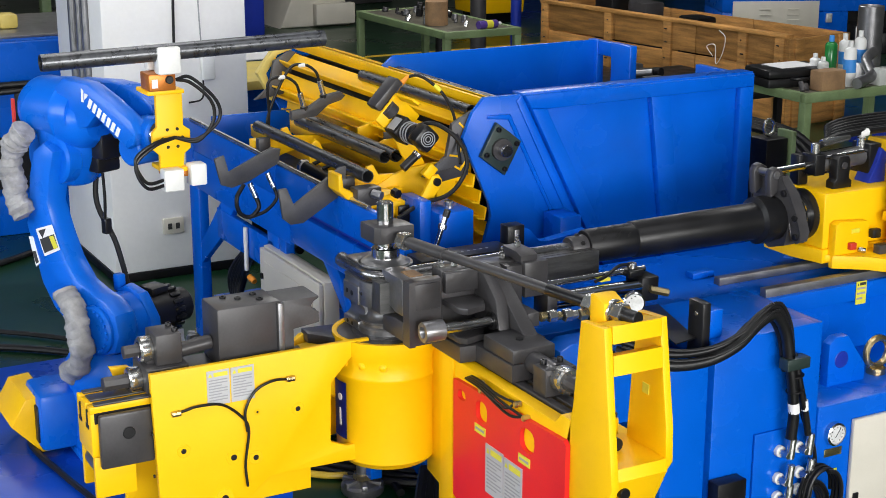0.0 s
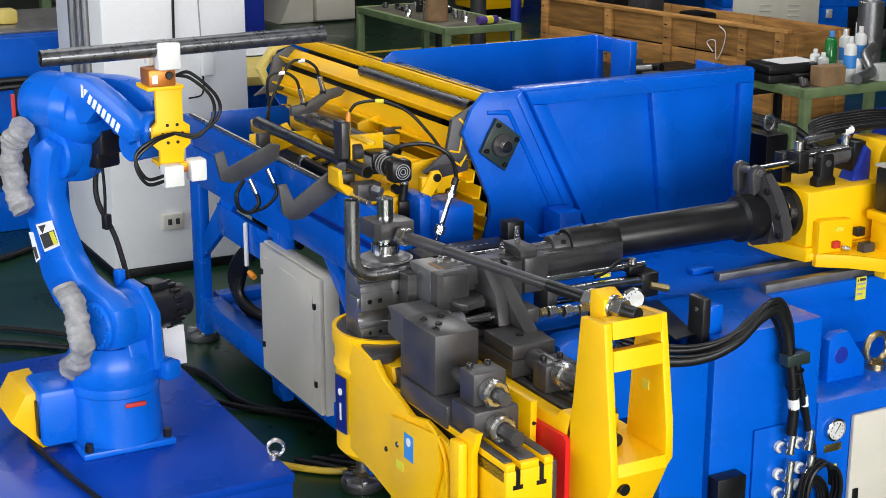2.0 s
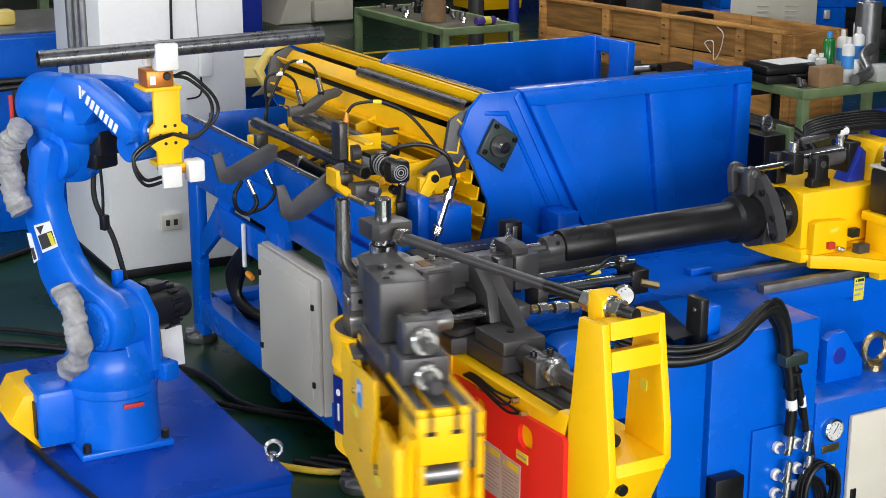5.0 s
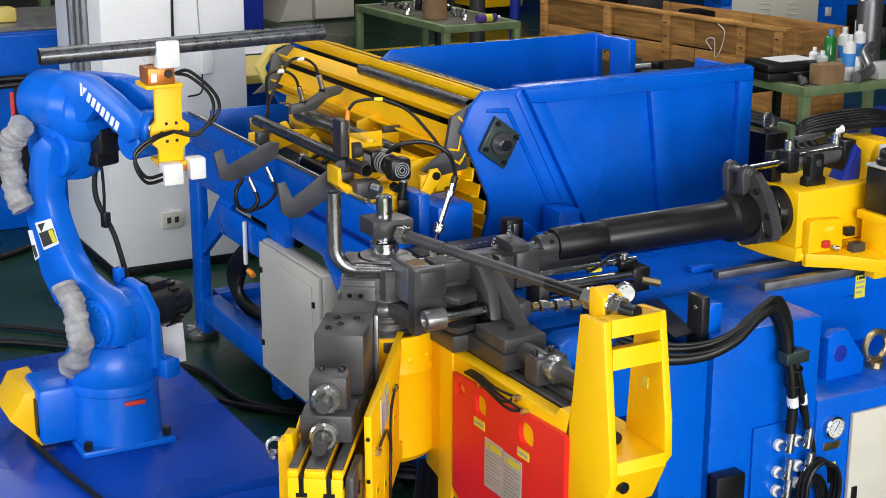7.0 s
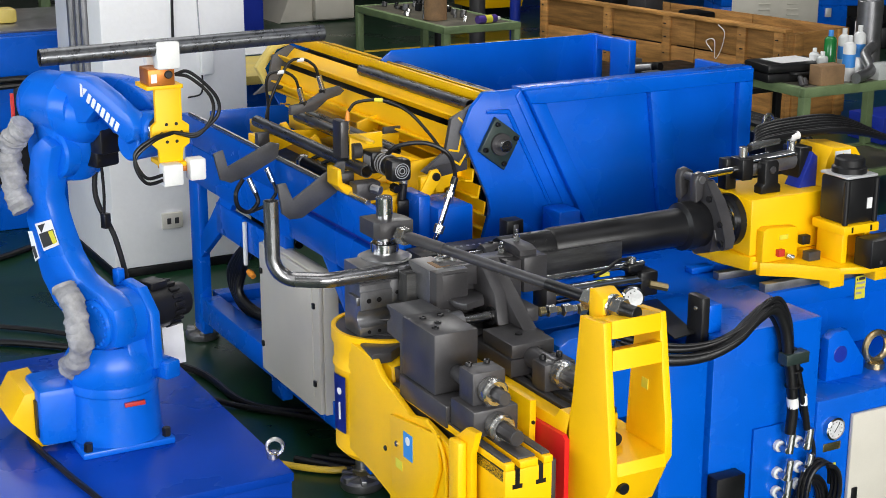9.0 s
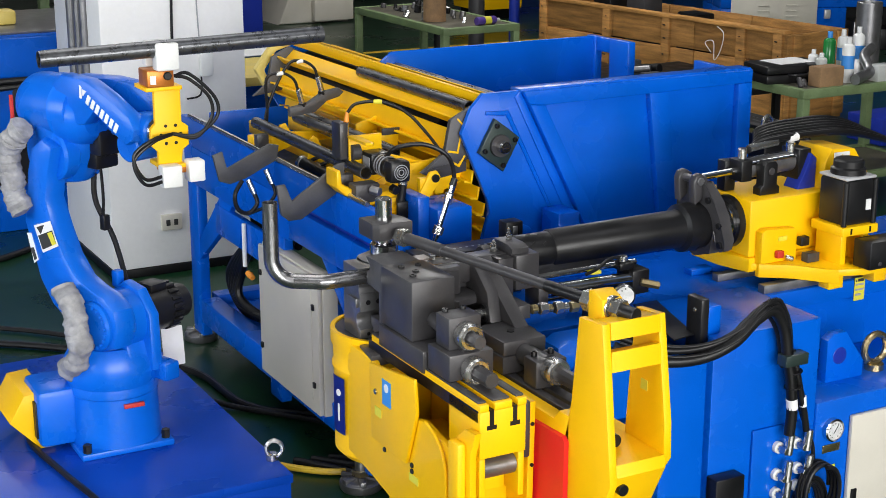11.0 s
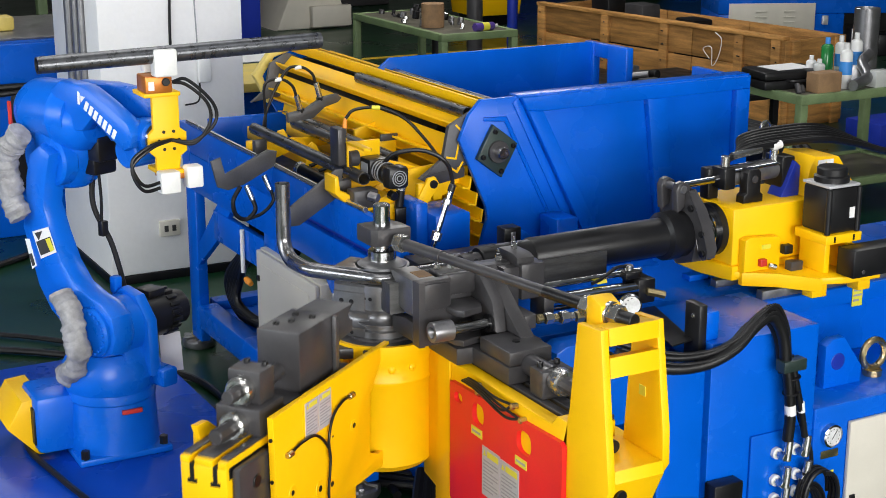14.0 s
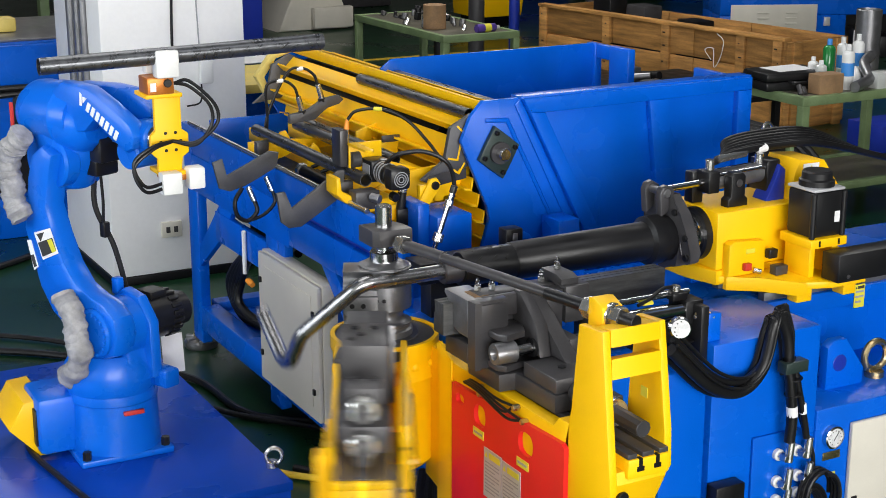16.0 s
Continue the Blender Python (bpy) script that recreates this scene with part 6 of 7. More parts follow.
part("link_pin", cyl(B(), (0.535, 0.63, 1.208), (0.535, 0.67, 1.208), 0.016), DARK, lk)
part("tube_stop", box(B(), (0.21, 0.66, 1.14), (0.31, 0.73, 1.21), 0.005), IRON, rb)
part("stop_screw", cyl(B(), (0.27, 0.655, 1.19), (0.29, 0.62, 1.185), 0.018, seg=8), GREY, rb)
part("stop_screw", cyl(B(), (0.36, 0.66, 1.185), (0.365, 0.63, 1.18), 0.018, seg=8), DARK, rb)
part("foot_block", box(B(), (0.34, 0.68, 1.08), (0.42, 0.82, 1.14), 0.004), YELLOW, rb)

# swinging clamp with its motor, built about its pivot
PVX, PVY, PVZ = 0.585, 0.70, 1.19
sc = thing("swing_clamp", "yellow swinging tube clamp with black gear motor", "clamp", pose(PVX, PVY, PVZ))
part("swing_arm", box(B(), (-0.305, 0.165, 0.03), (-0.165, 0.18, 0.165), 0.004), YELLOW, sc)
part("swing_flange", prism(B(), [(-0.305, 0.18), (-0.305, 0.02), (-0.285, 0.0), (-0.27, 0.02), (-0.27, 0.18)], "z", 0.155, 0.166, 0.003), YELLOW, sc)
part("swing_arm", prism(B(), [(-0.20, 0.09), (-0.12, 0.075), (0.02, 0.03), (0.02, -0.02), (-0.12, 0.0), (-0.20, 0.03)], "y", 0.165, 0.18, 0.004), YELLOW, sc)
MX, MZ = -0.215, 0.066
mo = part("gear_motor", box(B(), (MX - 0.042, 0.07, MZ - 0.042), (MX + 0.042, 0.16, MZ + 0.042), 0.008), PLASTIC, sc, "black gear motor with fan grille")
part("motor_body", cyl(B(), (MX, 0.07, MZ), (MX, -0.03, MZ), 0.041, seg=28, bev=0.006), PLASTIC, mo)
for k in range(3):
    part("motor_band", ring(B(), (MX, 0.055 - 0.022 * k, MZ), (MX, 0.047 - 0.022 * k, MZ), 0.0425, 0.04, 28), GREYINK, mo)
part("motor_end", box(B(), (MX - 0.043, -0.10, MZ - 0.043), (MX + 0.043, -0.03, MZ + 0.043), 0.016), PLASTIC, mo)
for k in range(3):
    part("grille_ring", ring(B(), (MX, -0.0995, MZ), (MX, -0.1025, MZ), 0.012 + 0.009 * k, 0.009 + 0.009 * k, 24), GREYINK, mo)
part("motor_label", box(B(), (MX - 0.0435, 0.085, MZ - 0.03), (MX - 0.0415, 0.145, MZ + 0.025), 0), GREYINK, mo)
part("push_pad", box(B(), (-0.335, 0.185, 0.07), (-0.30, 0.265, 0.215), 0.006), IRON, sc)
part("pad_plate", cyl(B(), (-0.30, 0.17, 0.10), (-0.262, 0.17, 0.10), 0.032), IRON, sc)
part("sensor", cyl(B(), (-0.300, 0.20, 0.16), (-0.300, 0.20, 0.215), 0.010), ZINC, sc)
part("sensor_boot", cyl(B(), (-0.300, 0.20, 0.215), (-0.296, 0.20, 0.255), 0.011, 0.006), ORANGE, sc, "orange cable boot")
part("cylinder", cyl(B(), (-0.175, -0.03, 0.0), (-0.185, -0.03, -0.07), 0.017), PLASTIC, sc)
part("cylinder_nut", cyl(B(), (-0.175, -0.03, 0.0), (-0.173, -0.03, 0.014), 0.019), ZINC, sc)
part("cable", sweep(B(), [(-0.22, 0.02, 0.105), (-0.19, -0.02, 0.145), (-0.10, -0.06, 0.155), (-0.02, -0.09, 0.115), (0.015, -0.09, 0.04), (0.005, -0.09, -0.04), (-0.06, -0.09, -0.13), (-0.10, -0.09, -0.23)], 0.0085), RUBBER, sc)
part("cable", sweep(B(), [(-0.296, 0.20, 0.25), (-0.26, 0.19, 0.285), (-0.17, 0.15, 0.290), (-0.09, 0.10, 0.25), (-0.03, 0.04, 0.17), (0.0, -0.03, 0.10)], 0.0062), RUBBER, sc)
part("cable_tag", cyl(B(), (-0.20, 0.165, 0.292), (-0.17, 0.15, 0.291), 0.0085), SIGN_Y, sc)
part("bearing_lug", box(B(), (-0.11, -0.05, -0.035), (-0.07, -0.02, 0.02), 0.004), YELLOW, sc)

# chain conveyor of yellow slats
cv = thing("slat_conveyor", "yellow angle-slat chain conveyor lifting tubes from the hopper", "conveyor")
CX, CZ, CR = 0.885, 1.27, 0.185
path = [(1.10, 1.36, 20), (0.985, 1.42, 12)]
for a in (100, 135, 168):
    path.append((CX + CR * math.cos(radians(a)), CZ + CR * math.sin(radians(a)), a - 90))
path += [(0.715, 1.235, 95), (0.762, 1.165, 118), (0.79, 1.095, 118), (0.815, 1.025, 118), (0.835, 0.955, 115), (0.845, 0.885, 110)]
wide_slat = narrow_slat = None
for k, (x, z, a) in enumerate(path):
    low = k > 4
    me = narrow_slat if low else wide_slat
    if me is None:
        w_, up = (0.024, 0.032) if low else (0.040, 0.045)
        bm = box(B(), (-w_, 0.752, -0.004), (w_, 2.66, 0.004), 0.001)
        box(bm, (-w_ - 0.004, 0.752, -0.004), (-w_ + 0.004, 2.66, up), 0.001)
        o = part("slat", bm, YELLOW, cv)
        narrow_slat, wide_slat = (o.data, wide_slat) if low else (narrow_slat, o.data)
    else:
        o = new("slat", me)
        o.parent = cv
    o.matrix_basis = pose(x, 0, z, 0, -(a - 38) if low else -a, 0)
for y in (0.765, 2.60):
    part("chain_plate", prism(B(), [(0.56, 1.215), (0.64, 1.275), (0.665, 1.40), (0.76, 1.448), (0.80, 1.43), (0.86, 1.40), (0.83, 1.25), (0.72, 1.235)], "y", y - 0.012, y + 0.012, 0.003), FINGER, cv, "dark grey chain guide plate")
# black drum and sheet, added so the gaps between slats read as shaded
part("inner_drum", cyl(B(), (0.885, 1.02, 1.27), (0.885, 2.60, 1.27), 0.15, seg=40), DARK, cv, "dark filler drum for the shade behind the slats")
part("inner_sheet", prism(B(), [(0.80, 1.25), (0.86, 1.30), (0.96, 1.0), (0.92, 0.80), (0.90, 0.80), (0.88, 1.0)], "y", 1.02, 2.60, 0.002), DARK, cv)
part("shaft", cyl(B(), (0.853, 0.70, 1.293), (0.853, 2.70, 1.293), 0.025), GREY, cv)
part("lower_arm_plate", prism(B(), [(0.54, 1.20), (0.60, 1.24), (0.74, 1.23), (0.74, 1.19), (0.60, 1.17)], "y", 0.76, 0.785, 0.003), IRON, cv)
# far end plate
part("end_plate", prism(B(), [(0.62, 1.335), (0.70, 1.437), (0.80, 1.455), (0.95, 1.43), (1.02, 1.35), (0.95, 0.60), (0.76, 0.60), (0.76, 1.09)], "y", 2.68, 2.70, 0.003), BLUE, cv, "blue end plate of the conveyor")
part("end_rim", prism(B(), [(0.605, 1.335), (0.69, 1.445), (0.80, 1.468), (0.80, 1.445), (0.715, 1.42), (0.65, 1.33), (0.70, 1.20), (0.68, 1.19)], "y", 2.655, 2.70, 0.003), PALE, cv, "pale yellow flange edge")

# hopper
hp = thing("tube_hopper", "blue sheet-steel tube hopper with pressed side panels", "hopper")
out = [(0.694, 1.347), (0.736, 1.443), (0.79, 1.50), (2.105, 1.502), (2.105, 0.60), (1.0, 0.60), (0.79, 0.90), (0.825, 1.02), (0.815, 1.07), (0.75, 1.217)]
part("near_wall", prism(B(), out, "y", 0.72, 0.745, 0.004), BLUE, hp)


def panel(pts, depth=0.012):
    """Raised frame bars round a recessed sheet."""
    return prism(B(), pts, "y", 0.72 - depth, 0.722, 0.006)


part("top_band", panel([(0.955, 1.50), (2.103, 1.50), (2.103, 1.445), (1.06, 1.437), (0.985, 1.445)], 0.034), BLUE, hp)
part("rib", panel([(0.93, 1.475), (0.955, 1.50), (0.985, 1.447), (1.37, 0.68), (1.33, 0.68)], 0.010), BLUE, hp)
part("rib", panel([(0.986, 1.446), (1.06, 1.437), (1.46, 0.68), (1.385, 0.68)], 0.034), BLUE, hp)
part("rib", panel([(1.565, 1.443), (1.66, 1.443), (1.76, 0.68), (1.67, 0.68)], 0.034), BLUE, hp)
part("rib", panel([(2.03, 1.445), (2.103, 1.445), (2.103, 0.62), (2.03, 0.62)], 0.034), BLUE, hp)
part("side_fold", panel([(0.80, 1.43), (0.905, 1.425), (1.27, 0.70), (1.255, 0.70), (0.895, 1.405), (0.80, 1.415)], 0.004), BLUE, hp)
part("rim", box(B(), (0.95, 0.70, 1.495), (2.105, 0.78, 1.507), 0.003), BLUE, hp)
fl = prism(B(), [(0.853 + 0.095 * math.cos(radians(a + 12)) * (1.0 if k % 2 == 0 else 0.72), 1.293 + 0.11 * math.sin(radians(a + 12)) * (1.0 if k % 2 == 0 else 0.72)) for k, a in enumerate(range(90, 450, 45))], "y", 0.695, 0.719, 0.006)
bf = part("bearing_housing", fl, CASTG, hp, "dark green cast flange bearing")
part("bearing_cap", cyl(B(), (0.853, 0.70, 1.293), (0.853, 0.680, 1.293), 0.045, seg=30), IRON, bf)
part("shaft_end", lathe(B(), (0.853, 0.69, 1.293), (0.853, 0.65, 1.293), [(0.025, 0), (0.025, 0.036), (0.021, 0.04), (0, 0.04)], 28), CHROME, bf, "bright shaft end")
part("shaft_end", cyl(B(), (0.853, 0.675, 1.293), (0.853, 0.645, 1.293), 0.024, seg=24), CHROME, bf)
for a in (102, 192, 282, 12):
    bolt(bf, (0.853 + 0.07 * math.cos(radians(a)), 0.696, 1.293 + 0.082 * math.sin(radians(a))), (0.853 + 0.07 * math.cos(radians(a)), 0.682, 1.293 + 0.082 * math.sin(radians(a))), 0.010)
part("divider_wall", prism(B(), [(0.905, 1.46), (0.96, 1.502), (2.09, 1.504), (2.09, 0.80), (1.10, 0.80), (0.95, 1.40)], "y", 1.86, 1.88, 0.004), BLUE, hp)
part("floor_sheet", prism(B(), [(0.95, 0.62), (2.10, 0.95), (2.10, 0.93), (0.95, 0.60)], "y", 0.745, 2.66, 0), BLUE, hp)
part("back_post", box(B(), (2.07, 1.56, 0.60), (2.11, 1.72, 1.507), 0.004), BLUE, hp)
part("back_post", box(B(), (2.07, 1.84, 0.60), (2.11, 1.92, 1.503), 0.004), BLUE, hp)
part("back_post", box(B(), (2.075, 1.70, 1.435), (2.11, 1.86, 1.503), 0.004), BLUE, hp)
part("back_post", box(B(), (2.075, 1.72, 0.60), (2.11, 1.85, 0.9), 0.004), BLUE, hp)
part("back_wing", box(B(), (2.08, 0.745, 0.60), (2.108, 1.07, 1.49), 0.004), BLUE, hp)
part("far_wall", box(B(), (0.95, 2.62, 0.60), (2.1, 2.64, 1.20), 0.003), BLUE, hp)
for x, y in ((1.0, 0.73), (2.05, 0.73), (2.05, 2.6), (1.2, 2.6)):
    part("leg", box(B(), (x, y, 0), (x + 0.06, y + 0.06, 0.62), 0.003), BLUE, hp)

# blue motor box, guide block and posts between bed and loader
bx = thing("valve_box", "blue steel valve box beside the loader", "box")
part("body", box(B(), (0.47, 0.50, 0.55), (0.62, 0.72, 1.12), 0.006), BLUE, bx)
part("body_step", box(B(), (0.42, 0.56, 0.55), (0.47, 0.72, 1.16), 0.006), BLUE, bx)
part("cap_screw", cyl(B(), (0.545, 0.56, 1.12), (0.545, 0.56, 1.15), 0.018), ZINC, bx)
part("riser", box(B(), (0.42, 0.50, 0.0), (0.60, 0.70, 0.55), 0.004), BLUE, bx)
rodt = thing("adjusting_rod", "bright threaded adjusting rod with nuts", "rod")
part("rod", cyl(B(), (0.403, 0.40, 1.03), (0.486, 0.40, 1.256), 0.010), CHROME, rodt)
part("rod_nut", cyl(B(), (0.413, 0.40, 1.058), (0.425, 0.40, 1.09), 0.020, seg=6), ZINC, rodt)
part("rod_nut", cyl(B(), (0.462, 0.40, 1.19), (0.468, 0.40, 1.21), 0.016, seg=6), ZINC, rodt)
part("rod_tip", cyl(B(), (0.478, 0.40, 1.235), (0.488, 0.40, 1.262), 0.013), PLASTIC, rodt)
gb = thing("guide_block", "black perforated guide block behind the tube line", "guide")
part("body", box(B(), (0.19, 0.10, 1.0), (0.56, 0.22, 1.075), 0.004), DARK, gb)
part("pedestal", box(B(), (0.24, 0.12, 0.87), (0.5, 0.2, 1.0), 0.004), DARK, gb)
for k in range(8):
    part("hole", cyl(B(), (0.30 + 0.025 * k, 0.15, 1.074), (0.30 + 0.025 * k, 0.15, 1.0765), 0.005, seg=10, bev=0), GREYINK, gb)
gpst = thing("guide_post", "black guide post with blue lug on the bed", "post")
part("post", box(B(), (0.575, 0.17, 0.87), (0.645, 0.23, 1.135), 0.005), DARK, gpst)
part("post_face", box(B(), (0.60, 0.165, 0.95), (0.62, 0.17, 1.12), 0.002), GREY, gpst)
part("lug", prism(B(), [(0.65, 0.87), (0.65, 1.08), (0.68, 1.105), (0.71, 1.09), (0.75, 1.045), (0.78, 1.04), (0.96, 1.06), (0.96, 0.87)], "y", 0.235, 0.28, 0.004), BLUE, gpst)
# ---- background: left machine, tables, crate, far machines ----
lm = thing("far_machine", "blue machine body behind the pillar", "machine", group="far machines")
part("upper_body", box(B(), (-3.2, 5.2, 0.62), (0.62, 6.6, 1.22), 0.02), BLUE, lm)
part("top_cover", box(B(), (-3.1, 5.35, 1.22), (0.60, 6.5, 1.235), 0.004), GREY, lm)
# black box fills the open bay in place of its shade
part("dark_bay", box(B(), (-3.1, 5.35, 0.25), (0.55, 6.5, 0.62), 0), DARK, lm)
part("lower_rail", box(B(), (-3.2, 5.15, 0.0), (0.62, 5.35, 0.26), 0.01), BLUE, lm)
part("knob", box(B(), (0.02, 5.7, 1.235), (0.14, 5.85, 1.33), 0.02), PALE, lm)
for x in (-0.4, 0.1, 0.4):
    part("bay_post", box(B(), (x, 5.3, 0.25), (x + 0.09, 5.4, 0.62), 0.004), IRON, lm)
part("hose", sweep(B(), [(-0.6, 5.1, 0.95), (-0.1, 5.1, 0.97), (0.2, 5.08, 0.96), (0.4, 5.06, 0.9)], 0.02), RUBBER, lm)
part("hose", sweep(B(), [(-0.6, 5.1, 0.90), (-0.1, 5.1, 0.93), (0.2, 5.08, 0.93), (0.4, 5.06, 0.87)], 0.02), RUBBER, lm)
rk = thing("shelf_rack", "dark olive steel rack with parts", "rack")
for x in (-0.6, 0.2, 1.0):
    part("upright", box(B(), (x, 8.6, 0), (x + 0.08, 8.7, 1.9), 0.004), PALE if x == 0.2 else GREEN, rk)
for z in (0.6, 1.2, 1.62):
    part("shelf", box(B(), (-0.6, 8.5, z), (1.1, 9.2, z + 0.05), 0.004), GREEN, rk)
    for k in range(5):
        part("box", box(B(), (-0.5 + 0.3 * k, 8.6, z + 0.05), (-0.3 + 0.3 * k, 8.9, z + 0.2 + 0.04 * (k % 3)), 0.01), (DARK, CARD, IRON)[k % 3], rk)
mm2 = thing("far_machine", "blue machine with steel clutter behind the loader", "machine", group="far machines")
part("body", box(B(), (0.70, 4.95, 0.0), (1.70, 5.9, 0.86), 0.02), BLUE, mm2)
part("ledge", box(B(), (0.75, 4.8, 0.86), (1.9, 5.6, 0.92), 0.008), PALE, mm2)
part("clutter_bar", box(B(), (1.0, 4.3, 0.35), (1.6, 4.7, 0.62), 0.02), IRON, mm2)
part("clutter_bar", cyl(B(), (1.02, 4.35, 0.66), (1.55, 4.3, 0.60), 0.04), GREY, mm2)
part("clutter_foot", box(B(), (1.1, 4.35, 0.0), (1.5, 4.65, 0.36), 0.01), DARK, mm2)
part("paper_sheet", box(B(), (1.05, 4.4, 0.70), (1.4, 4.75, 0.704), 0, Matrix.Rotation(0.1, 4, "X")), PAPER, mm2)


def table(name, x0, x1, y0, y1, h, label):
    tb = thing(name, label, "table", group="work tables")
    part("tabletop", box(B(), (x0 + 0.02, y0 + 0.02, h - 0.03), (x1 - 0.02, y1 - 0.02, h - 0.005), 0.002), STEELTOP, tb)
    for a, b in (((x0, y0), (x1, y0 + 0.05)), ((x0, y1 - 0.05), (x1, y1)), ((x0, y0 + 0.05), (x0 + 0.05, y1 - 0.05)), ((x1 - 0.05, y0 + 0.05), (x1, y1 - 0.05))):
        part("edge_angle", box(B(), (*a, h - 0.06), (*b, h), 0.003), GREEN, tb)
        part("lower_rail", box(B(), (*a, 0.2), (*b, 0.25), 0.003), GREEN, tb)
    for x in (x0, x1 - 0.06):
        for y in (y0, y1 - 0.06):
            part("leg", box(B(), (x, y, 0), (x + 0.06, y + 0.06, h - 0.06), 0.003), GREEN, tb)
    part("lower_shelf", box(B(), (x0 + 0.03, y0 + 0.03, 0.22), (x1 - 0.03, y1 - 0.03, 0.235), 0), STEELTOP, tb)
    return tb


table("work_table", 3.86, 4.60, 6.72, 8.46, 0.85, "green welded steel work table with greasy top")
table("work_table", 4.49, 5.75, 3.02, 3.75, 0.85, "green welded steel work table crowded with cans")


def can(x, y, z, r, h, body, label, lying=0, band=None, cap=WHITE, name="spray_can"):
    c = thing(name, label, name.replace("_", " "), pose(x, y, z, 0, 90 if lying else 0, lying))
    part("body", lathe(B(), (0, 0, 0), (0, 0, h), [(0, 0), (r * 0.96, 0), (r, 0.006), (r, h * 0.78), (r * 0.8, h * 0.83), (r * 0.45, h * 0.86), (0, h * 0.86)], 24), body, c)
    part("cap", cyl(B(), (0, 0, h * 0.86), (0, 0, h), r * 0.42), cap, c)
    if band:
        part("band", cyl(B(), (0, 0, h * 0.3), (0, 0, h * 0.6), r * 1.01, seg=24), band, c)
    return c


can(3.86 + 0.35, 6.78, 0.885, 0.035, 0.24, PURPLE, "purple and yellow spray can lying on the table", 8, SIGN_Y)
rg = solo("steel_block", cyl(B(), (4.06, 7.25, 0.846), (4.06, 7.25, 1.05), 0.10), CARD, "rusty steel round block on the table", "block")
for k in range(26):
    x, y = 3.95 + random.random() * 0.55, 6.85 + random.random() * 1.5
    r_ = 0.012 + 0.02 * random.random()
    s = solo("machine_part", cyl(B(), (x, y, 0.846), (x + 0.01, y, 0.846 + 0.02 + 0.05 * random.random()), r_, seg=10), (IRON, GREY, ZINC, DARK)[k % 4], "small loose steel part on the table", "machine part", group="parts on the table")
for k in range(5):
    solo("pipe_offcut", ring(B(), (4.7 + 0.1 * k, 6.5 + 0.1 * k, 0.36), (5.3 + 0.08 * k, 6.9 + 0.12 * k, 0.40 + 0.03 * k), 0.05, 0.045, 20), GREY, "bright steel pipe offcut on a pallet", "pipe", group="pipe offcuts")
solo("pallet", box(B(), (4.62, 6.2, 0.0), (6.0, 7.6, 0.31), 0.01), DARK, "dark steel stillage under pipe offcuts", "stillage")
for k in range(7):
    solo("steel_bar", cyl(B(), (3.30 + 0.02 * k, 7.6 + 0.05 * (k % 3), 0.05 + 0.05 * (k // 3)), (4.3, 7.2 + 0.07 * k, 0.05 + 0.05 * (k // 3)), 0.03), ZINC, "bright steel bar on the floor", "bar", group="steel bars")
for k in range(30):
    x, y = 2.9 + random.random() * 2.6, 4.6 + random.random() * 1.1
    bm = B()
    a = random.random() * 6
    if k % 3:
        cyl(bm, (x, y, 0.6), (x + 0.25 * math.cos(a), y + 0.25 * math.sin(a), 0.62 + 0.05 * random.random()), 0.015 + 0.02 * random.random())
    else:
        box(bm, (x - 0.08, y - 0.05, 0.58), (x + 0.08, y + 0.05, 0.66), 0.01)
    solo("steel_offcut", bm, (IRON, DARK, GREY, DARK)[k % 4], "dark steel offcut heaped on a bench", "offcut", group="steel offcuts")
bn = thing("low_bench", "dark low steel bench behind the hopper", "bench")
part("top", box(B(), (2.7, 4.4, 0.54), (5.6, 5.8, 0.58), 0.004), DARK, bn)
for x in (2.75, 5.5):
    for y in (4.45, 5.7):
        part("leg", box(B(), (x, y, 0), (x + 0.05, y + 0.05, 0.54), 0.003), DARK, bn)

# wooden crate, built in its own frame along x (its long side), then turned
cr = thing("wooden_crate", "long open pine crate with board sides and battens", "crate", pose(6.535, 5.55, 0.0, 0, 0, 97.2))
rows = ((0.02, 0.25), (0.265, 0.50), (0.515, 0.765))
for (z0, z1) in rows:
    for s in range(3):
        for side in (0, -0.74):
            part("board", box(B(), (s * 1.1 + 0.004, side - 0.02, z0), ((s + 1) * 1.1 - 0.006, side, z1), 0.004), WOOD, cr)
    part("end_board", box(B(), (-0.022, -0.76, z0), (0.0, 0.0, z1), 0.004), WOOD, cr)
    part("end_board", box(B(), (3.3, -0.76, z0), (3.322, 0.0, z1), 0.004), WOOD, cr)
for s in (0.03, 0.46, 1.40, 2.22, 3.18):
    part("batten", box(B(), (s, 0.0, 0.0), (s + 0.10, 0.028, 0.77), 0.004), WOOD, cr)
for s in (0.05, 0.6):
    part("batten", box(B(), (-0.05, -s - 0.1, 0.0), (-0.022, -s, 0.76), 0.004), WOOD, cr)
part("top_rail", box(B(), (0.0, -0.06, 0.768), (3.3, 0.03, 0.80), 0.004), WOOD, cr)
rgn = random.Random(3)
for s in (0.03, 0.46, 1.40, 2.22, 3.18):
    for zz in (0.09, 0.17, 0.33, 0.43, 0.58, 0.70):
        part("nail", cyl(B(), (s + rgn.uniform(0.02, 0.08), 0.027, zz), (s + rgn.uniform(0.02, 0.08), 0.031, zz), 0.006, seg=8, bev=0), DARK, cr)
part("bottom", box(B(), (0.0, -0.74, 0.0), (3.3, -0.02, 0.02), 0), WOOD, cr)
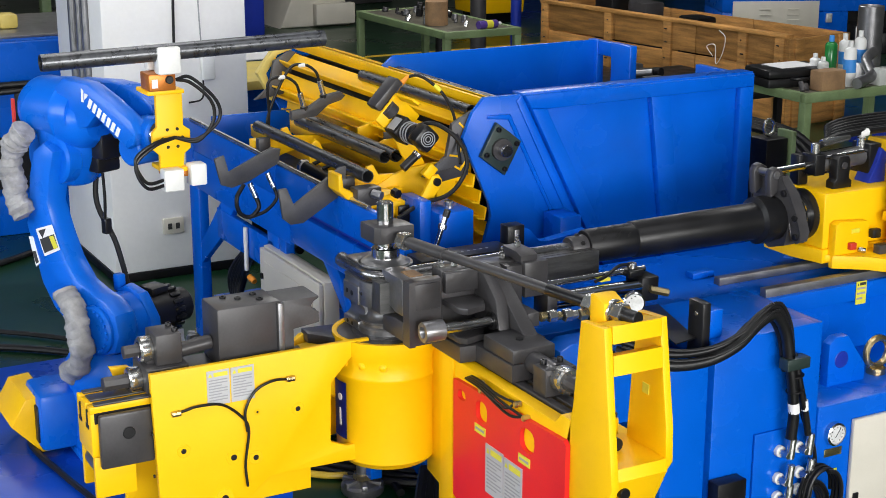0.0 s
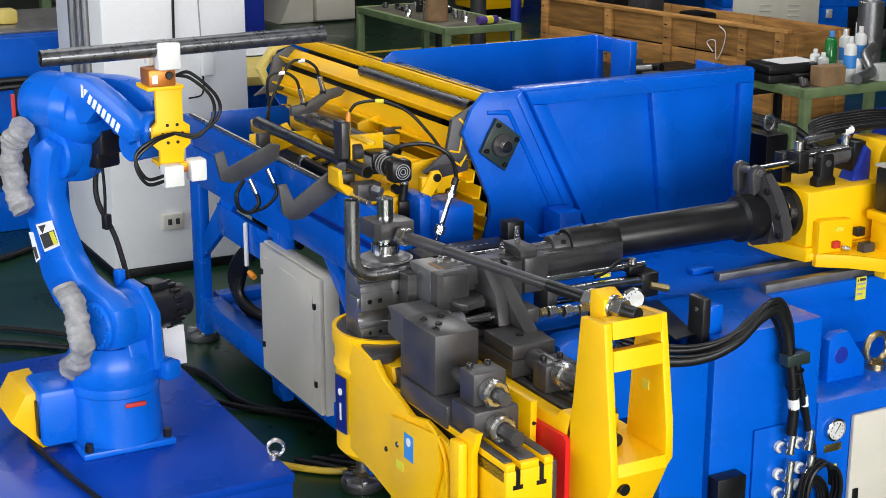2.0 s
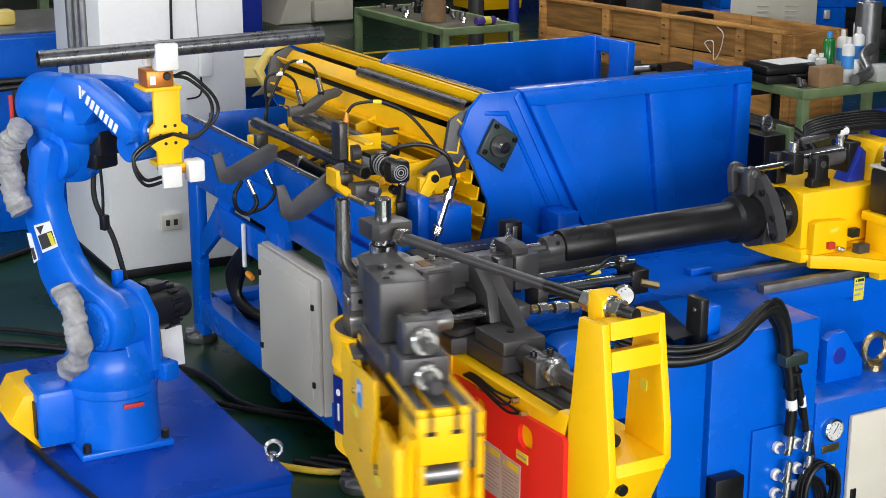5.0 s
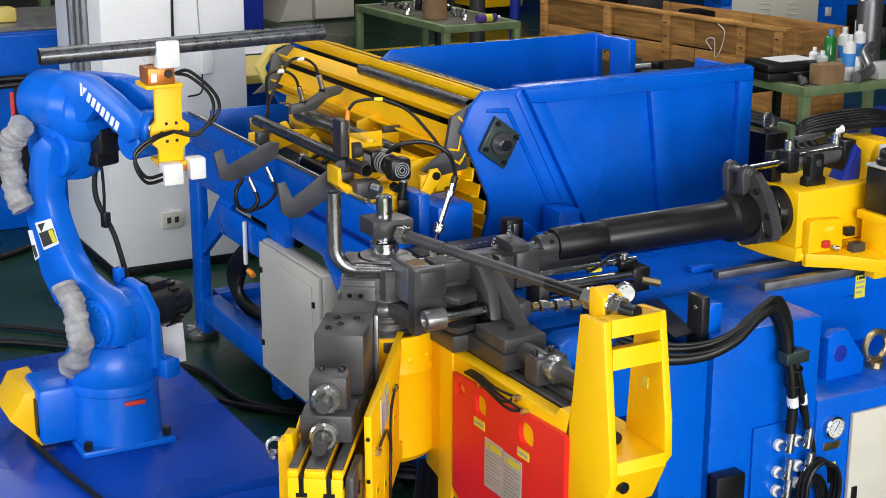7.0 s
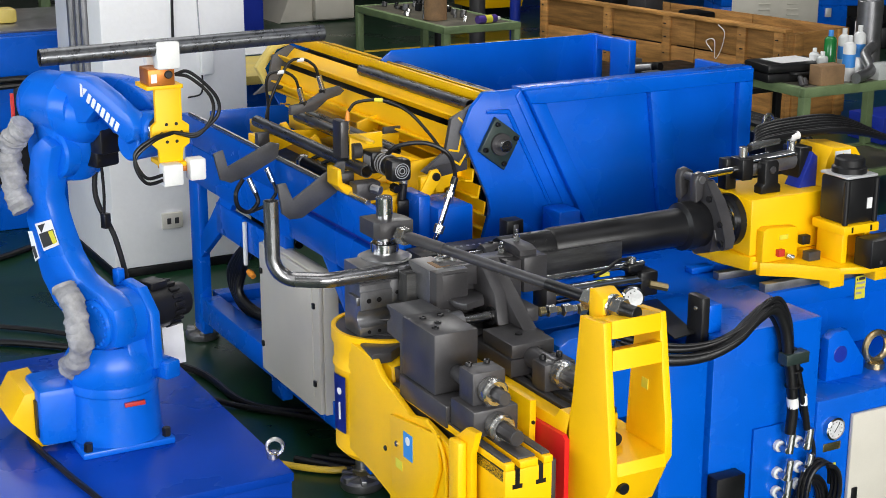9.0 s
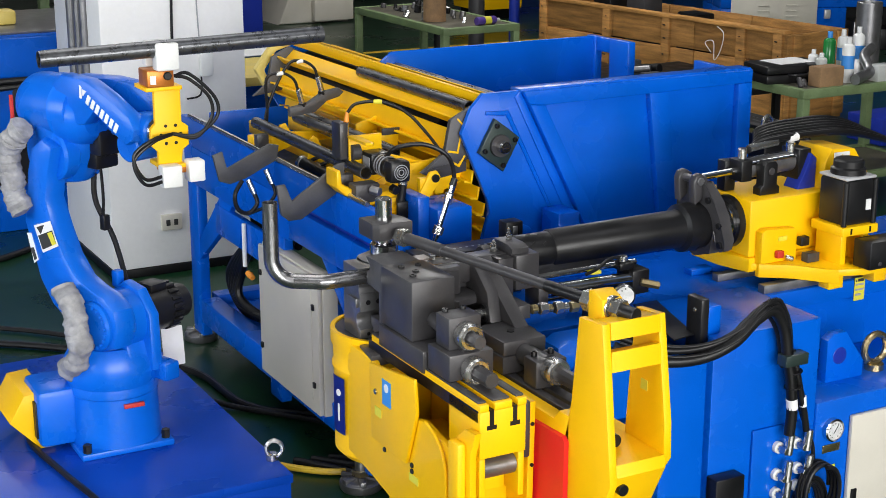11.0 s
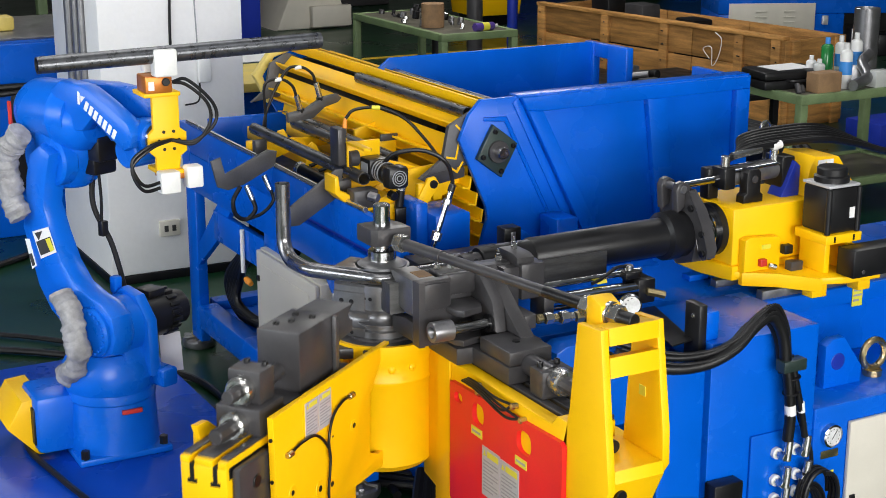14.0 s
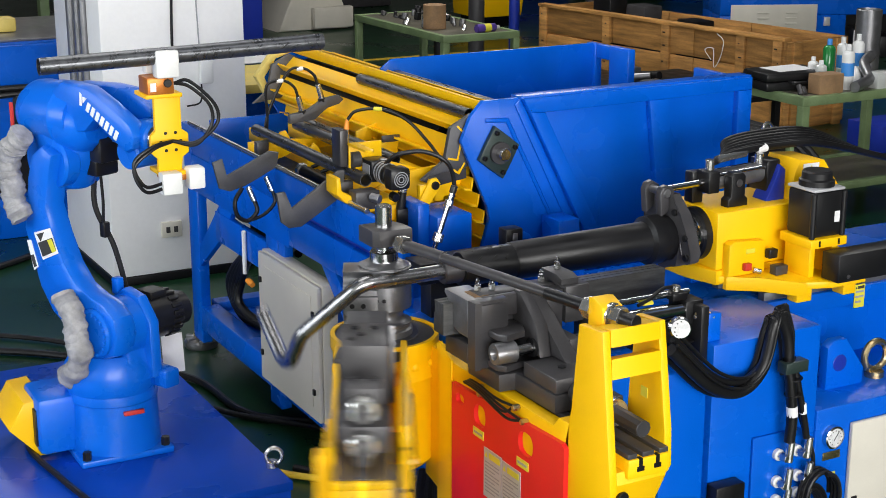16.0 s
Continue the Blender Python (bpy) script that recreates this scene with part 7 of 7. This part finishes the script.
for s in (1.0,):
    part("string", sweep(B(), [(s - 0.22, 0.035, 0.76), (s - 0.30, 0.036, 0.70), (s - 0.27, 0.036, 0.55), (s - 0.2, 0.036, 0.46), (s - 0.18, 0.036, 0.62), (s - 0.08, 0.036, 0.60), (s - 0.16, 0.036, 0.52)], 0.004), PAPER, cr, "loose white string")
for k, (u, w) in enumerate(((1.5, -0.4), (2.1, -0.3), (2.7, -0.4))):
    m = Matrix(pose(6.535, 5.55, 0.0, 0, 0, 97.2))
    p = m @ V(u, w, 0.5)
    solo("packed_part", box(B(), (p.x - 0.1, p.y - 0.15, 0.03), (p.x + 0.12, p.y + 0.15, 0.78 + 0.09 * (k % 3)), 0.02), (DARK, IRON, DARK)[k % 3], "dark machine part packed in the crate", "machine part", group="parts in the crate")

# things on the near table
TZ2 = 0.847
case = thing("tool_case", "black plastic tool case with paper on it", "tool case", pose(4.60, 3.46, TZ2, 0, 0, -8))
part("lower_shell", box(B(), (-0.15, -0.17, 0.0), (0.33, 0.14, 0.06), 0.012), PLASTIC, case)
part("lid", box(B(), (-0.15, -0.17, 0.062), (0.33, 0.14, 0.12), 0.02), PLASTIC, case)
part("handle", sweep(B(), [(0.02, -0.17, 0.06), (0.04, -0.21, 0.06), (0.14, -0.21, 0.06), (0.16, -0.17, 0.06)], 0.01), PLASTIC, case)
solo("paper_sheet", box(B(), (4.56, 3.34, TZ2 + 0.121), (4.86, 3.55, TZ2 + 0.124), 0, None), PAPER, "white paper sheet on the tool case", "paper")
can(4.86, 3.36, TZ2, 0.036, 0.20, WHITE, "white spray can with green print", 0, GLASSG)
can(4.84, 3.26, TZ2, 0.038, 0.19, CLEAR, "clear plastic bottle with brown liquid", 0, CARD, name="bottle")
can(5.05, 3.42, TZ2, 0.042, 0.30, GLASSG, "green plastic bottle with blue cap", 0, None, SKYBLUE, "bottle")
can(5.20, 3.45, TZ2, 0.040, 0.30, WHITE, "white spray can with blue print", 0, SKYBLUE)
can(4.98, 3.16, TZ2, 0.042, 0.30, WHITE, "tall white spray can with blue print", 0, SKYBLUE)
can(5.34, 3.45, TZ2, 0.042, 0.31, WHITE, "tall white spray can with pale print", 0, SKYBLUE)
solo("carton", box(B(), (4.66, 3.06, TZ2), (4.86, 3.18, TZ2 + 0.13), 0.006), CARD, "spotted brown cardboard carton", "carton")
solo("pipe_offcut", sweep(B(), [(4.92, 3.02, TZ2 + 0.04), (5.06, 3.08, TZ2 + 0.05), (5.14, 3.12, TZ2 + 0.07), (5.22, 3.26, TZ2 + 0.14), (5.34, 3.32, TZ2 + 0.18)], 0.036, 18), GREY, "bent steel pipe offcut on the table", "pipe", group="pipe offcuts")
solo("steel_pot", lathe(B(), (5.62, 3.66, TZ2), (5.62, 3.66, TZ2 + 0.5), [(0, 0), (0.09, 0), (0.09, 0.44), (0.085, 0.445), (0.082, 0.40), (0, 0.40)], 28), GREY, "tall brushed steel cylinder on the table", "cylinder")
solo("rag", lathe(B(), (5.16, 3.30, TZ2), (5.16, 3.30, TZ2 + 0.13), [(0, 0), (0.075, 0.004), (0.085, 0.03), (0.065, 0.07), (0.045, 0.10), (0.02, 0.12), (0, 0.125)], 14), PAPER, "crumpled white rag among the cans", "rag")
solo("blue_crate", box(B(), (6.62, 4.45, 0.0), (7.25, 4.85, 0.22), 0.01), DEEP, "small blue plastic crate on the floor", "crate")
solo("junction_box", box(B(), (5.15, 3.05, TZ2), (5.30, 3.15, TZ2 + 0.11), 0.006), CLEAR, "small grey plastic box on the table", "box")
for k in range(16):
    x, y = 4.55 + random.random() * 1.1, 3.05 + random.random() * 0.5
    solo("machine_part", cyl(B(), (x, y, TZ2), (x + 0.06 * random.random(), y + 0.05, TZ2 + 0.03 + 0.03 * random.random()), 0.018, seg=10), (IRON, ZINC, CARD, DARK)[k % 4], "small loose steel part on the table", "machine part", group="parts on the table")

# far end of the hall
fb = thing("machine_pedestal", "beige sloped machine base on the green floor", "machine base", pose(5.2, 13.6, 0))
part("body", prism(B(), [(0.0, 0.0), (0.12, 0.28), (0.35, 0.75), (0.75, 0.75), (0.98, 0.16), (0.98, 0.0)], "y", 0.0, 0.9, 0.03), BEIGE, fb)
part("front_pad", box(B(), (0.45, -0.12, 0.03), (1.0, 0.0, 0.30), 0.02), BEIGE, fb)
yb = thing("yellow_bin", "yellow painted steel bin on a dark foot", "bin")
part("bin_body", prism(B(), [(7.62, 0.14), (7.56, 0.75), (8.34, 0.75), (8.26, 0.14)], "y", 12.7, 13.4, 0.02), YELLOW, yb)
part("foot", box(B(), (7.68, 12.8, 0.0), (8.2, 13.3, 0.14), 0.01), DARK, yb)
fm = thing("far_machine", "long blue machine with a beige louvred panel behind the crate", "machine", pose(8.72, 9.0, 0, 0, 0, -24), group="far machines")
part("upper_body", box(B(), (-0.12, 0.0, 0.50), (5.0, 0.8, 1.0), 0.012), BLUE, fm)
part("lower_body", box(B(), (-0.12, 0.0, 0.0), (1.32, 0.8, 0.50), 0.012), BLUE, fm)
# black backing stands for the shaded depth of the bay
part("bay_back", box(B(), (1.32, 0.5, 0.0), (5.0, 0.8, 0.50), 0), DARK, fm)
lp_ = part("louvred_panel", box(B(), (0.0, -0.014, 0.10), (0.98, 0.0, 0.62), 0.004), BEIGE, fm, "beige louvred steel panel")
for x in (0.30, 0.62):
    for z in (0.40, 0.46, 0.52):
        part("louvre", box(B(), (x, -0.024, z), (x + 0.13, -0.014, z + 0.018), 0.004), BEIGE, lp_)
part("switch_box", box(B(), (1.06, -0.03, 0.38), (1.13, 0.0, 0.48), 0.006), SHEET, fm)
for x, w_, h_, m_ in ((1.45, 0.20, 0.32, GREY), (1.75, 0.25, 0.24, PLASTIC), (2.15, 0.10, 0.44, SHEET), (2.4, 0.3, 0.20, YELLOW), (2.8, 0.12, 0.48, BLUE), (3.1, 0.35, 0.3, IRON)):
    part("bay_unit", box(B(), (x, 0.1, 0.0), (x + w_, 0.45, h_), 0.01), m_, fm)
fm2 = thing("far_machine", "dark machine row at the end of the hall", "machine", group="far machines")
for x, w, h, mt_ in ((3.2, 1.2, 1.1, DEEP), (4.2, 0.7, 0.9, IRON), (7.0, 0.8, 1.0, IRON), (9.4, 1.5, 0.9, DEEP), (11.5, 1.2, 1.0, DARK), (13.0, 1.2, 1.2, BLUE)):
    part("unit", box(B(), (x, 15.6, 0), (x + w, 16.4, h), 0.03), mt_, fm2)
blk = thing("far_machine", "black and blue machine on the floor behind the pillar", "machine", group="far machines")
part("body", box(B(), (3.6, 12.6, 0.0), (4.6, 13.4, 0.62), 0.03), DEEP, blk)
part("head", box(B(), (3.9, 12.5, 0.5), (4.3, 12.7, 0.7), 0.03), IRON, blk)
for k in range(5):
    x = 5.9 + 0.34 * k
    solo("hanging_part", cyl(B(), (x, 10.6 - 0.25 * k, 0.0), (x, 10.6 - 0.25 * k, 0.62 + 0.12 * (k % 3)), 0.06 + 0.03 * (k % 2)), (DARK, IRON, DEEP)[k % 3], "dark machine part standing behind the crate", "machine part", group="parts behind the crate")
# green pallet bench frame right of the loader, behind the carriage
gbx = solo("sheet_panel", box(B(), (6.6, 3.2, 0.0), (7.9, 3.26, 0.62), 0.01), BEIGE, "beige steel panel standing behind the table", "panel")
# black posts behind the carriage
bp = thing("rear_post", "black steel post with eye bolt behind the carriage", "post")
part("post", box(B(), (2.22, 0.72, 0.0), (2.34, 0.84, 1.19), 0.005), DARK, bp)
part("post_edge", box(B(), (2.345, 0.70, 0.0), (2.37, 0.80, 1.22), 0.003), GREEN, bp)
part("eye_ring", sweep(B(), [(2.27 + 0.028 * math.cos(a), 0.77, 1.235 + 0.035 * math.sin(a)) for a in [k * math.pi / 8 for k in range(17)]], 0.008, 10, 2), ZINC, bp)
for k in range(3):
    part("hose", sweep(B(), [(2.5 + 0.05 * k, 1.3, 1.15), (2.75 + 0.05 * k, 1.2, 1.05), (2.9 + 0.04 * k, 1.1, 0.8), (2.95, 1.0, 0.4)], 0.022), RUBBER, bp)
# cables on the floor
for nm, pts, r_, mt_, lb in (("floor_cable", [(-1.5, 3.4, 0.02), (-0.6, 2.9, 0.02), (0.0, 2.2, 0.02), (0.1, 1.6, 0.02), (0.4, 1.2, 0.02), (0.3, 0.5, 0.02)], 0.017, RUBBER, "thick black cable on the green floor"),
                             ("floor_cable", [(-2.2, 3.2, 0.02), (-1.0, 3.4, 0.02), (-0.2, 2.7, 0.02), (-0.05, 1.8, 0.02), (0.3, 1.3, 0.02), (0.55, 0.9, 0.02)], 0.013, RUBBER, "black cable on the green floor"),
                             ("floor_cable", [(-1.6, 4.6, 0.02), (-0.6, 4.4, 0.02), (0.0, 4.7, 0.02)], 0.02, RUBBER, "black cable on the green floor"),
                             ("yellow_hose", [(-2.5, 4.1, 0.02), (-1.5, 3.3, 0.02), (-0.95, 2.7, 0.02), (-0.5, 2.0, 0.02), (-0.25, 1.3, 0.02), (0.1, 0.8, 0.02), (0.4, 0.75, 0.02)], 0.014, LINE, "yellow air hose on the green floor")):
    solo(nm, sweep(B(), pts, r_, 10), mt_, lb, nm.replace("_", " "))
# heap of black hoses under the bend arm
for k in range(14):
    solo("ground_hose", sweep(B(), [(-0.6 + 0.09 * k, -0.9 + 0.05 * (k % 3), 0.03 + 0.02 * (k % 3)), (-0.2 + 0.06 * k, -0.4 + 0.04 * (k % 4), 0.05 + 0.03 * (k % 4)), (0.1 + 0.04 * k, 0.0, 0.1), (0.3 + 0.03 * k, 0.3, 0.2)], 0.022, 8), RUBBER, "black hydraulic hose lying under the machine", "hose", group="ground hoses")
pb = thing("spindle_base", "blue spindle pedestal under the bend head", "pedestal")
part("pedestal", box(B(), (0.02, 0.02, 0.402), (0.198, 0.34, 0.48), 0.006), BLUE, pb)
bml = B()
ls = [[bml.verts.new((rr * math.cos(radians(a)), rr * math.sin(radians(a)), zz)) for a in range(172, 199, 3)] for rr, zz in ((0.1825, 0.545), (0.1825, 0.745))]
for k in range(len(ls[0]) - 1):
    bml.faces.new((ls[0][k], ls[0][k + 1], ls[1][k + 1], ls[1][k]))
bmesh.ops.solidify(bml, geom=bml.faces[:], thickness=0.0015)
hl = part("hub_label", bml, DEEP, pb, "dark blue label with a white mark")
part("label_mark", cyl(B(), (-0.1815, -0.018, 0.69), (-0.1845, -0.0183, 0.69), 0.012, seg=18, bev=0), PAPER, hl)
part("label_bar", box(B(), (-0.1840, -0.022, 0.59), (-0.1815, -0.012, 0.65), 0), PAPER, hl)
# long cable over the plinth
solo("plinth_cable", sweep(B(), [(-1.08, 0.50, PZ + 0.02), (-1.15, 0.25, PZ + 0.014), (-1.12, -0.05, PZ + 0.014), (-1.08, -0.34, PZ + 0.014), (-1.07, -0.40, PZ - 0.05), (-1.07, -0.40, 0.4)], 0.010), RUBBER, "black cable lying over the blue plinth", "cable", GROW)

# cables on the floor under the machine bed
fb = thing("cable_bundle", "black cables lying on the floor under the bender", "cables")
for k in range(5):
    part("cable", sweep(B(), [(0.05 + 0.07 * k, 0.95 - 0.02 * k, 0.018), (0.22 + 0.05 * k, 0.72, 0.02 + 0.012 * k), (0.36 + 0.04 * k, 0.55 + 0.03 * k, 0.03), (0.60 + 0.03 * k, 0.42 + 0.05 * k, 0.02), (0.78, 0.40 + 0.06 * k, 0.018)], 0.017), RUBBER, fb)


# ---- what moves ----
def rows_for(*tables):
    ts = sorted({0.0, 16.0} | {t for tb in tables for t, v in tb})
    return ts


LOADER = [(0, 44), (0.9, 44), (1.0, 42), (1.1, 37), (1.2, 29), (1.3, 18), (1.4, 8), (1.5, 1.5), (1.6, 0), (16, 0)]


def motions():
    walk(arm, [(t, pose(0, 0, 0, 0, 0, -ease(ARM, t))) for t in rows_for(ARM)])
    walk(die, [(t, pose(0, 0, 0, 0, 0, -ease(ARM, t))) for t in rows_for(ARM)])
    walk(cl, [(t, pose(0, -0.14 * ease(CLAMP, t), -0.13 * ease(CLAMP, t))) for t in rows_for(CLAMP)])
    walk(fc, [(t, pose(ease(FEED, t), 0, 0)) for t in rows_for(FEED)])
    walk(ps, [(t, pose(0, ease(PRESS_Y, t), 0)) for t in rows_for(PRESS_Y)])
    walk(pd, [(t, pose(ease(PRESS_X, t), ease(PRESS_Y, t), 0)) for t in rows_for(PRESS_X, PRESS_Y)])
    walk(ar, [(t, pose(ease(ROD_X, t), ease(PRESS_Y, t), 0)) for t in rows_for(ROD_X, PRESS_Y)])
    walk(sc, [(t, pose(PVX, PVY, PVZ, 0, ease(LOADER, t), 0)) for t in rows_for(LOADER)])
    walk(rodt, [(t, pose(-0.035 * ease(LOADER, t) / 44, 0, -0.10 * ease(LOADER, t) / 44)) for t in rows_for(LOADER)])
    for pieces, a, b in loop_hoses:
        for k, ob in enumerate(pieces):
            rows = []
            for t in (0.0, 13.9, 14.1, 14.3, 14.5, 14.7, 14.9, 15.05, 16.0):
                s = ease([(13.9, 0.0), (15.05, 1.0)], t)
                p, q = a[k].lerp(b[k], s), a[k + 1].lerp(b[k + 1], s)
                rows.append((t, Matrix.Translation((p + q) / 2) @ (q - p).to_track_quat("Z", "Y").to_matrix().to_4x4()))
            walk(ob, rows)
    sections = {}
    for t in rows_for(FEED, SPIN, B2, B3):
        for ob, m in tube_poses(t):
            sections.setdefault(ob, []).append((t, m))
    for ob, rows in sections.items():
        walk(ob, rows)


motions()
